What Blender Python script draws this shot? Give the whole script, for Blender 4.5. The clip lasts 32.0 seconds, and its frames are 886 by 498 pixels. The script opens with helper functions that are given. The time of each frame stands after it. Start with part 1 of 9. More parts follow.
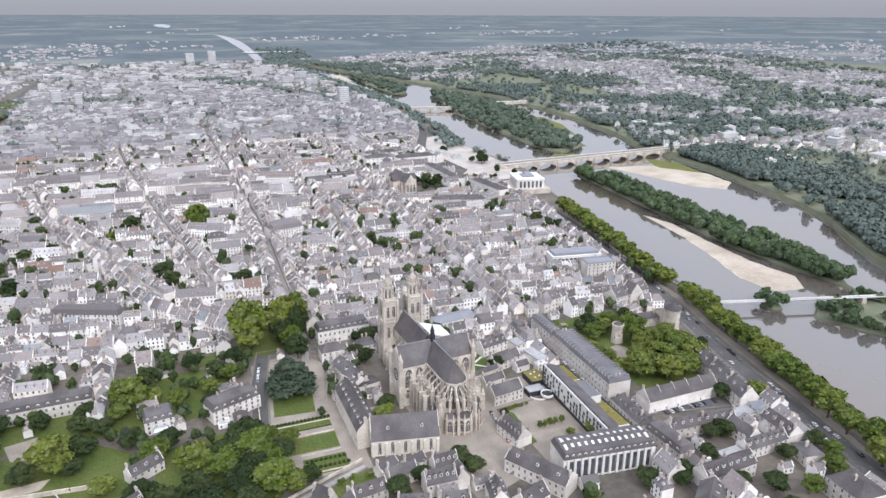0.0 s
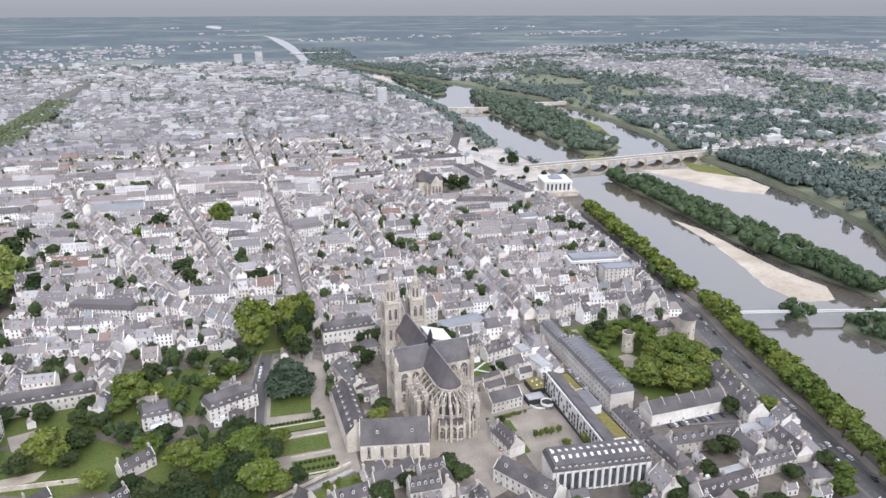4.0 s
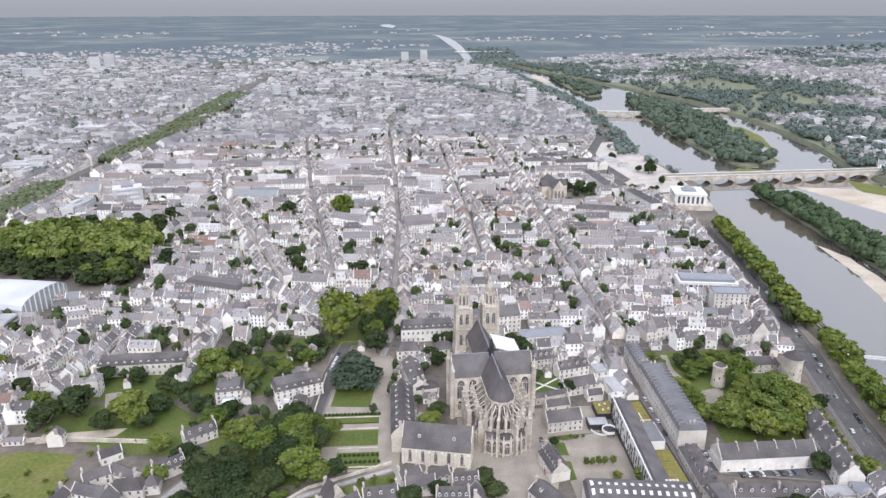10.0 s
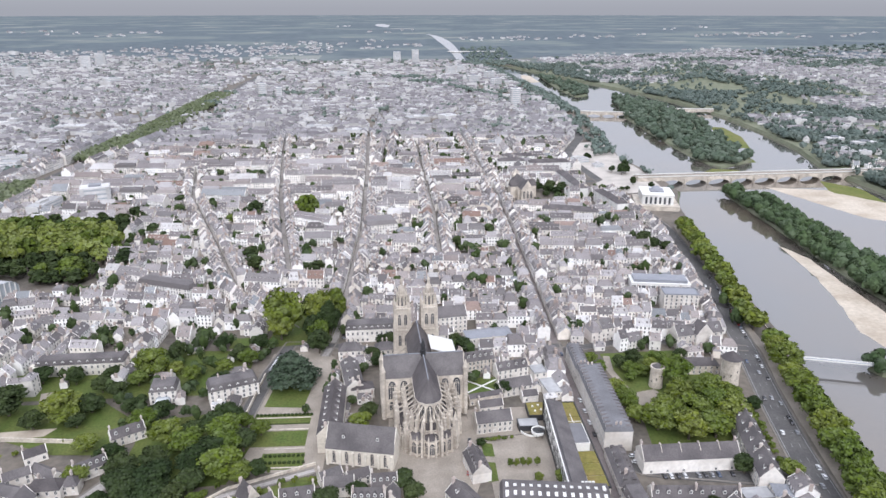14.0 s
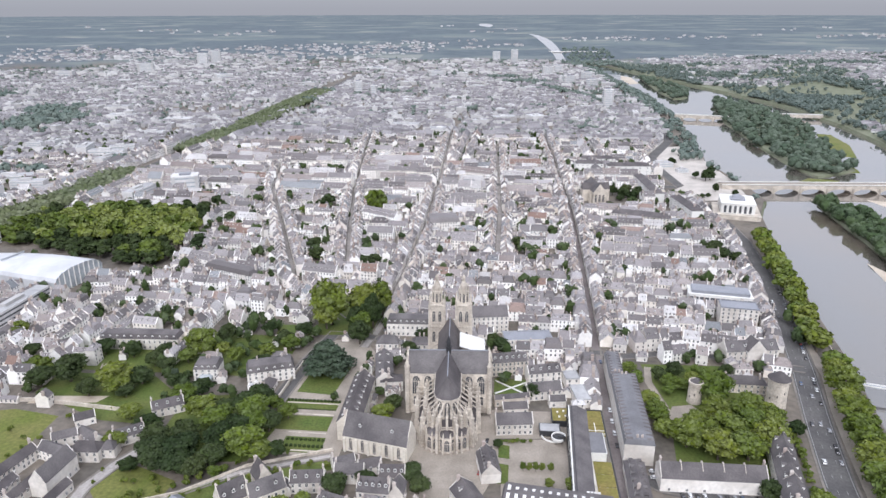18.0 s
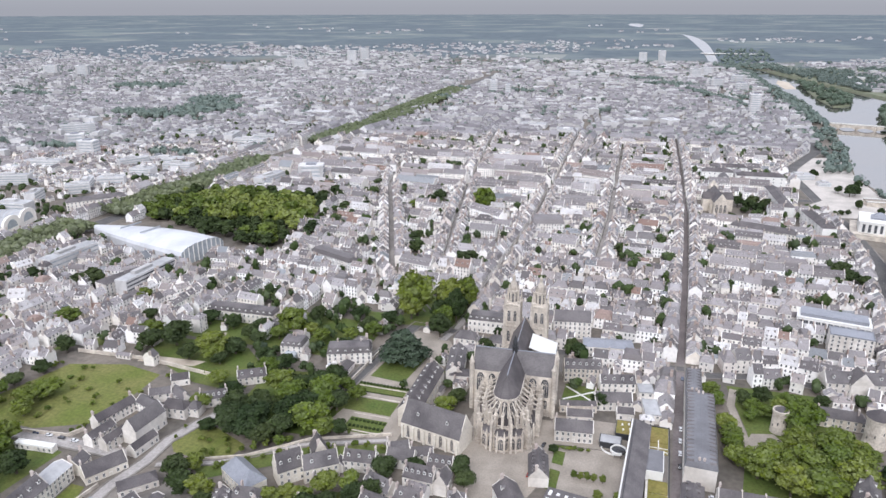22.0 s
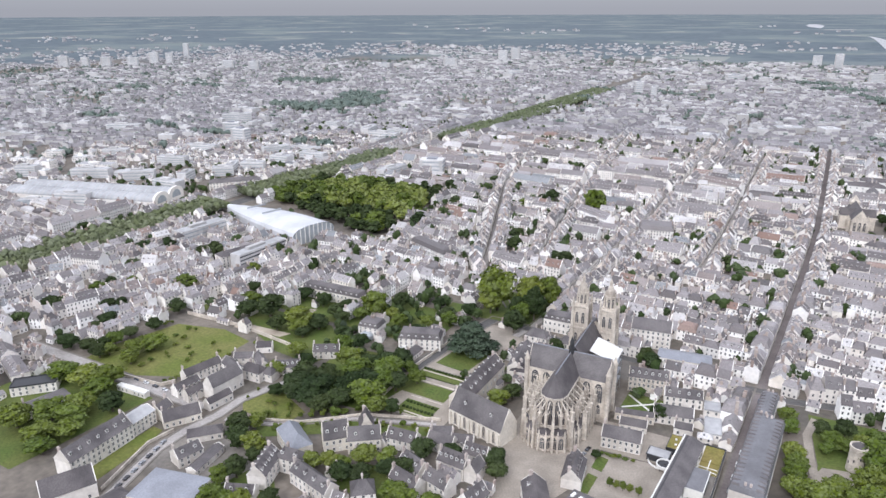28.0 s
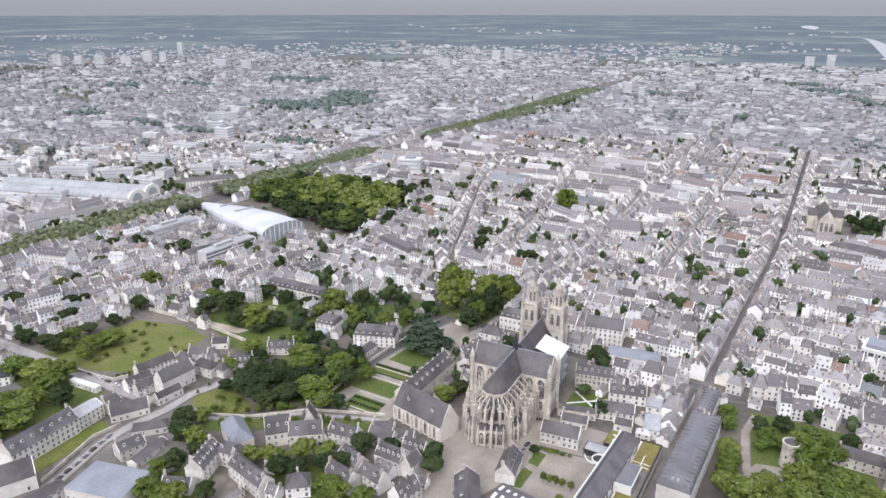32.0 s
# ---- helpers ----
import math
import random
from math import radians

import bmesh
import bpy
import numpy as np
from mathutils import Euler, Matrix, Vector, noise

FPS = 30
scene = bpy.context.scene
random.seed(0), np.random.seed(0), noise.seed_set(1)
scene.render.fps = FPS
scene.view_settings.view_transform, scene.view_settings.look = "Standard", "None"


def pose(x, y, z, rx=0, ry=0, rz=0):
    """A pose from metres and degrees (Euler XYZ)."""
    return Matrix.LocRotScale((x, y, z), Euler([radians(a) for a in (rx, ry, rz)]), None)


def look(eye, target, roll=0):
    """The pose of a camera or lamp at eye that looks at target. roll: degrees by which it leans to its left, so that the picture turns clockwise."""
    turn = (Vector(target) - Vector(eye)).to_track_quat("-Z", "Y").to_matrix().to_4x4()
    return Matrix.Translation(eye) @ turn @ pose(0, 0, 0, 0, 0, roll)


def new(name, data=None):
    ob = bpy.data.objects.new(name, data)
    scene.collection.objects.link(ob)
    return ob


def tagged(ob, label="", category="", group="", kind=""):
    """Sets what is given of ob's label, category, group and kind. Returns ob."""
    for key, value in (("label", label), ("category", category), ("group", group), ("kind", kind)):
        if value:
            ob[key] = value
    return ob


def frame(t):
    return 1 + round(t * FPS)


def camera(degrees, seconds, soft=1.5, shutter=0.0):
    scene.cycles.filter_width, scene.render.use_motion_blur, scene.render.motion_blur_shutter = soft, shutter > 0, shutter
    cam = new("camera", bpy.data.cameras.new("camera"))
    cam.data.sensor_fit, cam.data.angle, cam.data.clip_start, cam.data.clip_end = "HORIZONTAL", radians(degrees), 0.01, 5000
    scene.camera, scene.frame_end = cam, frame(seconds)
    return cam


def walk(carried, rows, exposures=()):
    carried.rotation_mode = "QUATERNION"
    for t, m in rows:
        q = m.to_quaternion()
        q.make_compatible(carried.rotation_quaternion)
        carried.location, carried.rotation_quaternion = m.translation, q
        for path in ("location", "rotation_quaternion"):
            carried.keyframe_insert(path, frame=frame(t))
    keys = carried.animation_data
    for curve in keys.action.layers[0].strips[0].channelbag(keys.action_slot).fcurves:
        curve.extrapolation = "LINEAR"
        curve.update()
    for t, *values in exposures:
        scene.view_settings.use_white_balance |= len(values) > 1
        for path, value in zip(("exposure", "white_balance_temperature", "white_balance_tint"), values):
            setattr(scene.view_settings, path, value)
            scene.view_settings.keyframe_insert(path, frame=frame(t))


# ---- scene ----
cam = camera(65.6, 32.0)
PATH = [
    (0, (1.085, -0.207, 228.368), (1.771, 1.551, 227.708), 0.2),
    (0.5, (3.862, -0.535, 228.393), (4.548, 1.223, 227.731), 0.2),
    (1, (6.811, -1.009, 228.329), (7.497, 0.75, 227.669), 0.1),
    (1.5, (10.041, -1.554, 228.274), (10.727, 0.204, 227.613), 0.1),
    (2, (13.595, -1.924, 228.145), (14.28, -0.165, 227.485), 0.1),
    (2.5, (17.543, -2.371, 228.031), (18.101, -0.567, 227.372), -0.2),
    (3, (21.441, -2.869, 227.861), (21.998, -1.064, 227.202), -0.1),
    (3.5, (25.553, -3.296, 227.732), (26.111, -1.492, 227.073), -0.1),
    (5.5, (43.222, -4.378, 228.071), (43.784, -2.575, 227.414), -0.1),
    (6, (47.574, -4.602, 228.148), (48.137, -2.799, 227.491), -0.1),
    (6.5, (51.607, -4.689, 228.098), (52.172, -2.887, 227.441), -0.0),
    (7, (55.322, -4.524, 228.209), (55.891, -2.723, 227.551), 0.0),
    (7.5, (59.516, -4.412, 228.343), (59.88, -2.558, 227.685), -0.1),
    (8, (64.188, -4.67, 228.533), (64.3, -2.786, 227.873), -0.0),
    (8.5, (69.279, -5.066, 228.748), (69.388, -3.181, 228.088), -0.1),
    (9, (74.306, -5.303, 228.958), (74.415, -3.418, 228.298), -0.1),
    (9.5, (79.159, -5.414, 229.062), (79.268, -3.529, 228.403), -0.2),
    (10, (83.85, -5.364, 229.046), (83.958, -3.479, 228.386), -0.1),
    (10.5, (88.777, -5.441, 229.03), (88.885, -3.556, 228.37), -0.1),
    (11, (93.653, -5.49, 229.036), (93.76, -3.606, 228.374), -0.1),
    (11.5, (98.715, -5.66, 229.033), (98.822, -3.776, 228.373), -0.1),
    (12, (103.834, -5.958, 229.077), (103.942, -4.073, 228.416), -0.0),
    (12.5, (108.855, -6.135, 229.069), (108.963, -4.25, 228.409), -0.1),
    (13, (114.006, -6.333, 229.106), (114.112, -4.448, 228.445), -0.1),
    (13.5, (119.338, -6.65, 229.201), (119.445, -4.766, 228.541), -0.1),
    (14, (124.134, -6.902, 229.312), (124.241, -5.017, 228.651), -0.0),
    (14.5, (128.491, -7.394, 229.439), (128.6, -5.51, 228.779), 0.0),
    (15, (132.645, -7.908, 229.553), (132.585, -6.021, 228.893), -0.2),
    (15.5, (138.471, -8.097, 229.506), (138.295, -6.218, 228.845), -0.1),
    (17.5, (159.506, -7.795, 228.713), (159.325, -5.916, 228.053), -0.1),
    (18, (164.357, -7.766, 228.571), (164.177, -5.887, 227.91), -0.1),
    (18.5, (168.865, -7.797, 228.459), (168.686, -5.918, 227.799), -0.1),
    (19, (173.102, -7.726, 228.347), (172.925, -5.846, 227.687), -0.0),
    (19.5, (177.086, -7.477, 228.312), (176.872, -5.602, 227.651), -0.0),
    (20, (182.229, -6.791, 228.316), (181.681, -4.985, 227.654), -0.1),
    (20.5, (187.418, -6.093, 228.384), (186.854, -4.293, 227.721), -0.1),
    (21, (192.441, -5.628, 228.323), (191.875, -3.828, 227.661), -0.1),
    (21.5, (197.098, -4.961, 228.367), (196.53, -3.161, 227.705), -0.1),
    (22, (201.712, -4.23, 228.321), (201.144, -2.43, 227.659), -0.1),
    (22.5, (206.03, -3.338, 228.303), (205.462, -1.538, 227.641), -0.1),
    (23, (210.332, -2.615, 228.187), (209.763, -0.815, 227.526), -0.1),
    (23.5, (214.652, -1.963, 228.092), (214.083, -0.163, 227.431), -0.1),
    (24, (219.082, -1.058, 227.977), (218.512, 0.742, 227.316), -0.1),
    (24.5, (223.416, -0.173, 227.978), (222.847, 1.626, 227.317), -0.0),
    (25, (227.502, 0.794, 227.861), (226.934, 2.594, 227.2), -0.1),
    (25.5, (230.829, 1.628, 227.706), (230.264, 3.43, 227.045), 0.0),
    (26, (233.656, 2.356, 227.501), (232.978, 4.118, 226.841), -0.2),
    (26.5, (238.117, 3.742, 227.31), (237.162, 5.371, 226.65), -0.2),
    (28.5, (254.379, 8.945, 226.26), (253.42, 10.572, 225.6), -0.2),
    (29, (258.221, 10.29, 226.242), (257.263, 11.917, 225.582), -0.1),
    (29.5, (261.768, 11.68, 226.357), (260.81, 13.306, 225.696), -0.1),
    (30, (265.406, 13.055, 226.402), (264.448, 14.682, 225.742), -0.0),
    (30.5, (268.99, 14.542, 226.498), (268.033, 16.169, 225.837), -0.0),
    (31, (272.859, 16.158, 226.481), (271.902, 17.786, 225.821), -0.1),
    (31.5, (276.669, 17.942, 226.478), (275.712, 19.569, 225.818), -0.0),
    (32, (280.603, 19.772, 226.459), (279.645, 21.399, 225.799), -0.0),
]
walk(cam, [(t, look(eye, target, roll)) for t, eye, target, roll in PATH], [(0, 0.24, 6080, 13)])

# ---- daylight: bright overcast ----
world = bpy.data.worlds.new("overcast_sky")
scene.world = world
world.use_nodes = True
wn, wl = world.node_tree.nodes, world.node_tree.links
sky = wn.new("ShaderNodeTexSky")
sky.sky_type, sky.sun_disc = "NISHITA", False
sky.sun_elevation, sky.sun_rotation = radians(40), radians(177)
sky.air_density, sky.dust_density, sky.ozone_density = 1.0, 1.0, 1.0
grey = wn.new("ShaderNodeHueSaturation")
grey.inputs["Saturation"].default_value = 0.25
wl.new(sky.outputs[0], grey.inputs["Color"])
cloud = wn.new("ShaderNodeMix")
cloud.data_type = "RGBA"
cloud.inputs["Factor"].default_value = 0.85
cloud.inputs["B"].default_value = (5.0, 5.1, 5.45, 1)
wl.new(grey.outputs[0], cloud.inputs["A"])
# an overcast dome is about three times as bright overhead as at the horizon
up = wn.new("ShaderNodeTexCoord")
split = wn.new("ShaderNodeSeparateXYZ")
wl.new(up.outputs["Generated"], split.inputs[0])
dome = wn.new("ShaderNodeMapRange")
dome.inputs["From Max"].default_value = 0.6
dome.inputs["To Min"].default_value, dome.inputs["To Max"].default_value = 0.62, 2.35
wl.new(split.outputs["Z"], dome.inputs["Value"])
lit = wn.new("ShaderNodeVectorMath")
lit.operation = "SCALE"
wl.new(cloud.outputs["Result"], lit.inputs[0])
wl.new(dome.outputs[0], lit.inputs["Scale"])
wl.new(lit.outputs[0], wn["Background"].inputs[0])
wn["Background"].inputs[1].default_value = 0.11
sun_data = bpy.data.lights.new("sun", "SUN")
sun_data.energy, sun_data.angle, sun_data.color = 1.75, radians(24), (1.0, 0.97, 0.93)
sun = new("sun", sun_data)
sun.matrix_world = look((0, 0, 0), (-0.04, 0.76, -0.65))


# ---- materials ----
def material(name, color, other=None, rough=0.85, big=0.02, fine=0.8, spread=0.0, by="object", bump=0.0, metal=0.0, speck=0.12, spec=0.3):
    """Base colour varied at two scales in world metres, and from piece to piece."""
    m = bpy.data.materials.new(name)
    m.use_nodes = True
    n, l = m.node_tree.nodes, m.node_tree.links
    b = n["Principled BSDF"]
    b.inputs["Roughness"].default_value = rough
    b.inputs["Metallic"].default_value = metal
    b.inputs["Specular IOR Level"].default_value = spec
    geo = n.new("ShaderNodeNewGeometry")
    large = n.new("ShaderNodeTexNoise")
    large.inputs["Scale"].default_value, large.inputs["Detail"].default_value = big, 5
    l.new(geo.outputs["Position"], large.inputs["Vector"])
    ramp = n.new("ShaderNodeMapRange")
    ramp.inputs["From Min"].default_value, ramp.inputs["From Max"].default_value = 0.36, 0.64
    l.new(large.outputs["Fac"], ramp.inputs["Value"])
    mix = n.new("ShaderNodeMix")
    mix.data_type = "RGBA"
    mix.inputs["A"].default_value = (*color, 1)
    mix.inputs["B"].default_value = (*(other or tuple(c * 0.82 for c in color)), 1)
    l.new(ramp.outputs[0], mix.inputs["Factor"])
    small = n.new("ShaderNodeTexNoise")
    small.inputs["Scale"].default_value, small.inputs["Detail"].default_value = fine, 6
    l.new(geo.outputs["Position"], small.inputs["Vector"])
    gain = n.new("ShaderNodeMapRange")
    gain.inputs["From Min"].default_value, gain.inputs["From Max"].default_value = 0.3, 0.7
    gain.inputs["To Min"].default_value, gain.inputs["To Max"].default_value = 1 - speck, 1 + speck
    l.new(small.outputs["Fac"], gain.inputs["Value"])
    out = gain.outputs[0]
    hsv = n.new("ShaderNodeHueSaturation")
    l.new(mix.outputs["Result"], hsv.inputs["Color"])
    if spread:
        rnd = geo.outputs["Random Per Island"] if by == "island" else n.new("ShaderNodeObjectInfo").outputs["Random"]
        r = n.new("ShaderNodeMapRange")
        r.inputs["To Min"].default_value, r.inputs["To Max"].default_value = 1 - spread, 1 + spread
        l.new(rnd, r.inputs["Value"])
        mul = n.new("ShaderNodeMath")
        mul.operation = "MULTIPLY"
        l.new(out, mul.inputs[0])
        l.new(r.outputs[0], mul.inputs[1])
        out = mul.outputs[0]
        sat = n.new("ShaderNodeMapRange")
        sat.inputs["To Min"].default_value, sat.inputs["To Max"].default_value = 1 + spread, 1 - spread
        l.new(rnd, sat.inputs["Value"])
        l.new(sat.outputs[0], hsv.inputs["Saturation"])
    l.new(out, hsv.inputs["Value"])
    l.new(hsv.outputs[0], b.inputs["Base Color"])
    if bump:
        bp = n.new("ShaderNodeBump")
        bp.inputs["Strength"].default_value, bp.inputs["Distance"].default_value = bump, 0.3
        l.new(small.outputs["Fac"], bp.inputs["Height"])
        l.new(bp.outputs[0], b.inputs["Normal"])
    return m


def tinted(name, *a, **k):
    """Roofing whose pieces differ: dark and pale slate, zinc, weathered brown."""
    m = material(name, *a, **k)
    n, l = m.node_tree.nodes, m.node_tree.links
    mix = next(x for x in n if x.bl_idname == "ShaderNodeMix")
    rnd = n.new("ShaderNodeNewGeometry")
    ramp = n.new("ShaderNodeValToRGB")
    ramp.color_ramp.interpolation = "CONSTANT"
    e = ramp.color_ramp.elements
    e[0].position, e[0].color = 0.0, (0.239, 0.22, 0.223, 1)
    e[1].position, e[1].color = 0.26, (0.173, 0.158, 0.159, 1)
    for p, c in ((0.48, (0.117, 0.106, 0.107, 1)), (0.64, (0.259, 0.226, 0.216, 1)), (0.76, (0.315, 0.296, 0.299, 1)), (0.88, (0.477, 0.465, 0.463, 1)), (0.945, (0.239, 0.165, 0.137, 1)), (0.97, (0.203, 0.215, 0.229, 1))):
        e.new(p).color = c
    scale = n.new("ShaderNodeMath")
    scale.operation = "FRACT"
    times = n.new("ShaderNodeMath")
    times.operation = "MULTIPLY"
    times.inputs[1].default_value = 7.31
    l.new(rnd.outputs["Random Per Island"], times.inputs[0])
    l.new(times.outputs[0], scale.inputs[0])
    l.new(scale.outputs[0], ramp.inputs[0])
    l.new(ramp.outputs[0], mix.inputs["A"])
    dim = n.new("ShaderNodeMix")
    dim.data_type, dim.blend_type = "RGBA", "MULTIPLY"
    dim.inputs["Factor"].default_value = 1.0
    dim.inputs["B"].default_value = (0.86, 0.84, 0.83, 1)
    l.new(ramp.outputs[0], dim.inputs["A"])
    l.new(dim.outputs["Result"], mix.inputs["B"])
    return m


STONE = material("limestone", (0.63, 0.57, 0.49), (0.4, 0.355, 0.305), big=0.12, fine=0.9, speck=0.22, bump=0.3)
RENDER = material("lime_render", (0.77, 0.735, 0.685), (0.56, 0.52, 0.47), big=0.06, fine=0.5, spread=0.14, speck=0.1)
CREAM = material("cream_tufa", (0.7, 0.655, 0.575), (0.56, 0.515, 0.445), big=0.1, fine=0.8, speck=0.14, bump=0.15)
# far walls dulled: the low contrast of haze is put into the colour
RENDER_HAZE = material("far_town_render", (0.56, 0.55, 0.545), (0.42, 0.41, 0.405), big=0.03, fine=0.3, spread=0.24, by="island", speck=0.1)
# lighter than the near render: brightening by haze is put into the walls
RENDER_I = material("town_render", (0.89, 0.862, 0.83), (0.76, 0.72, 0.675), big=0.05, fine=0.4, spread=0.2, by="island", speck=0.1)
n_, l_ = RENDER_I.node_tree.nodes, RENDER_I.node_tree.links
hue = next(x for x in n_ if x.bl_idname == "ShaderNodeMix")
wash = n_.new("ShaderNodeValToRGB")
wash.color_ramp.interpolation = "CONSTANT"
wash.color_ramp.elements[0].color = (0.87, 0.86, 0.845, 1)
wash.color_ramp.elements[1].position, wash.color_ramp.elements[1].color = 0.5, (0.84, 0.8, 0.735, 1)
for p, c in ((0.68, (0.76, 0.69, 0.65, 1)), (0.76, (0.88, 0.87, 0.85, 1)), (0.9, (0.66, 0.59, 0.5, 1)), (0.96, (0.74, 0.72, 0.7, 1))):
    wash.color_ramp.elements.new(p).color = c
spin = n_.new("ShaderNodeMath")
spin.operation = "MULTIPLY"
spin.inputs[1].default_value = 5.17
fold = n_.new("ShaderNodeMath")
fold.operation = "FRACT"
l_.new(n_.new("ShaderNodeNewGeometry").outputs["Random Per Island"], spin.inputs[0])
l_.new(spin.outputs[0], fold.inputs[0])
l_.new(fold.outputs[0], wash.inputs[0])
l_.new(wash.outputs[0], hue.inputs["A"])
SLATE = material("slate", (0.126, 0.113, 0.113), (0.074, 0.066, 0.068), rough=0.62, big=0.09, fine=1.6, spread=0.2, speck=0.2, bump=0.25, spec=0.35)
# pieces differ, and all are lightened over SLATE to include the town's haze
SLATE_I = tinted("town_slate", (0.29, 0.274, 0.284), (0.198, 0.187, 0.194), rough=0.5, big=0.06, fine=1.1, spread=0.22, by="island", speck=0.22, spec=0.5)
# far roofs lightened towards the walls, haze again as base colour
SLATE_HAZE = material("far_slate", (0.225, 0.212, 0.222), (0.165, 0.155, 0.163), rough=0.6, big=0.04, fine=0.4, spread=0.3, by="island", speck=0.15, spec=0.4)
SLATE_PALE = material("weathered_slate", (0.165, 0.165, 0.177), (0.12, 0.118, 0.126), rough=0.55, big=0.09, fine=1.6, spread=0.12, speck=0.18, bump=0.2, spec=0.4)
LEAD = material("lead", (0.26, 0.27, 0.3), rough=0.4, big=0.1, fine=1.0, speck=0.12)
CHIMNEY = material("chimney_stack", (0.5, 0.45, 0.41), (0.36, 0.29, 0.26), big=0.08, fine=1.5, spread=0.2, by="island")
GLASS = material("window_glass", (0.05, 0.055, 0.065), (0.12, 0.12, 0.13), rough=0.12, big=0.3, fine=1.0, spec=0.6)
GLASS_DARK = material("dark_glass", (0.018, 0.019, 0.022), rough=0.3, fine=1.0, spec=0.3)
FRAME = material("white_joinery", (0.78, 0.77, 0.74), rough=0.6, fine=2.0)
DARKMETAL = material("dark_cladding", (0.045, 0.046, 0.05), rough=0.5, fine=1.2)
STREETSTONE = material("street_setts", (0.37, 0.345, 0.325), (0.28, 0.26, 0.245), big=0.05, fine=0.7, speck=0.2)
DARK_SETTS = material("dark_setts", (0.205, 0.178, 0.172), (0.15, 0.13, 0.127), big=0.05, fine=0.7, speck=0.2)
ZINC = material("flat_roof", (0.45, 0.45, 0.455), (0.34, 0.34, 0.345), big=0.04, fine=0.3, spread=0.25, by="island", speck=0.12)
GLAZING = material("pale_glazing", (0.42, 0.45, 0.475), (0.33, 0.36, 0.38), rough=0.15, big=0.2, fine=0.8, spec=0.6)
ASPHALT = material("asphalt", (0.085, 0.082, 0.082), (0.12, 0.115, 0.112), rough=0.9, big=0.05, fine=0.7, speck=0.2)
PAVING = material("paving", (0.215, 0.195, 0.172), (0.15, 0.137, 0.122), big=0.05, fine=0.5, speck=0.15)
GRAVEL = material("gravel", (0.33, 0.29, 0.245), (0.25, 0.22, 0.185), big=0.08, fine=1.2, speck=0.15)
LAWN = material("lawn", (0.074, 0.108, 0.022), (0.105, 0.122, 0.032), big=0.06, fine=0.7, speck=0.25, bump=0.4)
MEADOW = material("meadow", (0.108, 0.132, 0.026), (0.15, 0.15, 0.046), big=0.04, fine=0.5, speck=0.25, bump=0.4)
SEDUM = material("planted_roof", (0.17, 0.155, 0.04), (0.22, 0.175, 0.06), big=0.12, fine=0.8, speck=0.25, bump=0.3)
SAND = material("river_sand", (0.52, 0.46, 0.38), (0.4, 0.34, 0.27), big=0.03, fine=0.3, speck=0.12)
BARK = material("bark", (0.12, 0.1, 0.08), fine=3.0, bump=0.5)
ROOFWHITE = material("white_membrane", (0.57, 0.58, 0.6), rough=0.45, big=0.04, fine=0.2, speck=0.04)
STEEL = material("steel", (0.45, 0.47, 0.5), rough=0.4, metal=0.6, fine=1.0)
ROADPAINT = material("road_paint", (0.36, 0.36, 0.355), fine=1.5)


def foliage(name, color, other, spread=0.35):
    m = material(name, color, other, rough=0.85, big=0.05, fine=0.4, spread=spread * 0.55, by="island", speck=0.2, spec=0.05)
    n, l = m.node_tree.nodes, m.node_tree.links
    hsv = next(x for x in n if x.bl_idname == "ShaderNodeHueSaturation")
    own = n.new("ShaderNodeMapRange")
    own.inputs["To Min"].default_value, own.inputs["To Max"].default_value = 0.482, 0.514
    l.new(n.new("ShaderNodeObjectInfo").outputs["Random"], own.inputs["Value"])
    l.new(own.outputs[0], hsv.inputs["Hue"])
    value = hsv.inputs["Value"].links[0].from_socket
    lift = n.new("ShaderNodeMapRange")
    lift.inputs["To Min"].default_value, lift.inputs["To Max"].default_value = 1.22, 0.84
    l.new(own.inputs["Value"].links[0].from_socket, lift.inputs["Value"])
    mul = n.new("ShaderNodeMath")
    mul.operation = "MULTIPLY"
    l.new(value, mul.inputs[0])
    l.new(lift.outputs[0], mul.inputs[1])
    l.new(mul.outputs[0], hsv.inputs["Value"])
    return m


LEAF = foliage("leaves_green", (0.094, 0.124, 0.03), (0.124, 0.156, 0.04))
LEAF_LIGHT = foliage("leaves_light", (0.108, 0.142, 0.034), (0.136, 0.17, 0.044))
LEAF_LIME = foliage("leaves_lime", (0.114, 0.152, 0.044), (0.142, 0.18, 0.054))
LEAF_DARK = foliage("leaves_dark", (0.033, 0.048, 0.021), (0.05, 0.069, 0.028))
# LEAF_DARK's green lightened, to put haze over the farther courtyards
LEAF_YARD = foliage("leaves_dark_hazed", (0.042, 0.062, 0.028), (0.06, 0.083, 0.035))
LEAF_RIVER = foliage("leaves_riverside", (0.062, 0.088, 0.048), (0.085, 0.115, 0.058))
# riverside green greyed with haze for the islands farther up
LEAF_ISLE_HAZE = foliage("hazed_island_leaves", (0.09, 0.118, 0.086), (0.118, 0.146, 0.106))
LEAF_CEDAR = foliage("cedar_needles", (0.052, 0.074, 0.05), (0.07, 0.094, 0.062))
# plane-tree green, with the boulevard's haze greyed into it
LEAF_AVENUE_HAZE = foliage("hazed_avenue_leaves", (0.12, 0.138, 0.08), (0.15, 0.168, 0.096))
# paled and blued leaf colour: haze over the distance is painted in
LEAF_HAZE = foliage("far_foliage", (0.118, 0.152, 0.136), (0.155, 0.187, 0.16), 0.25)


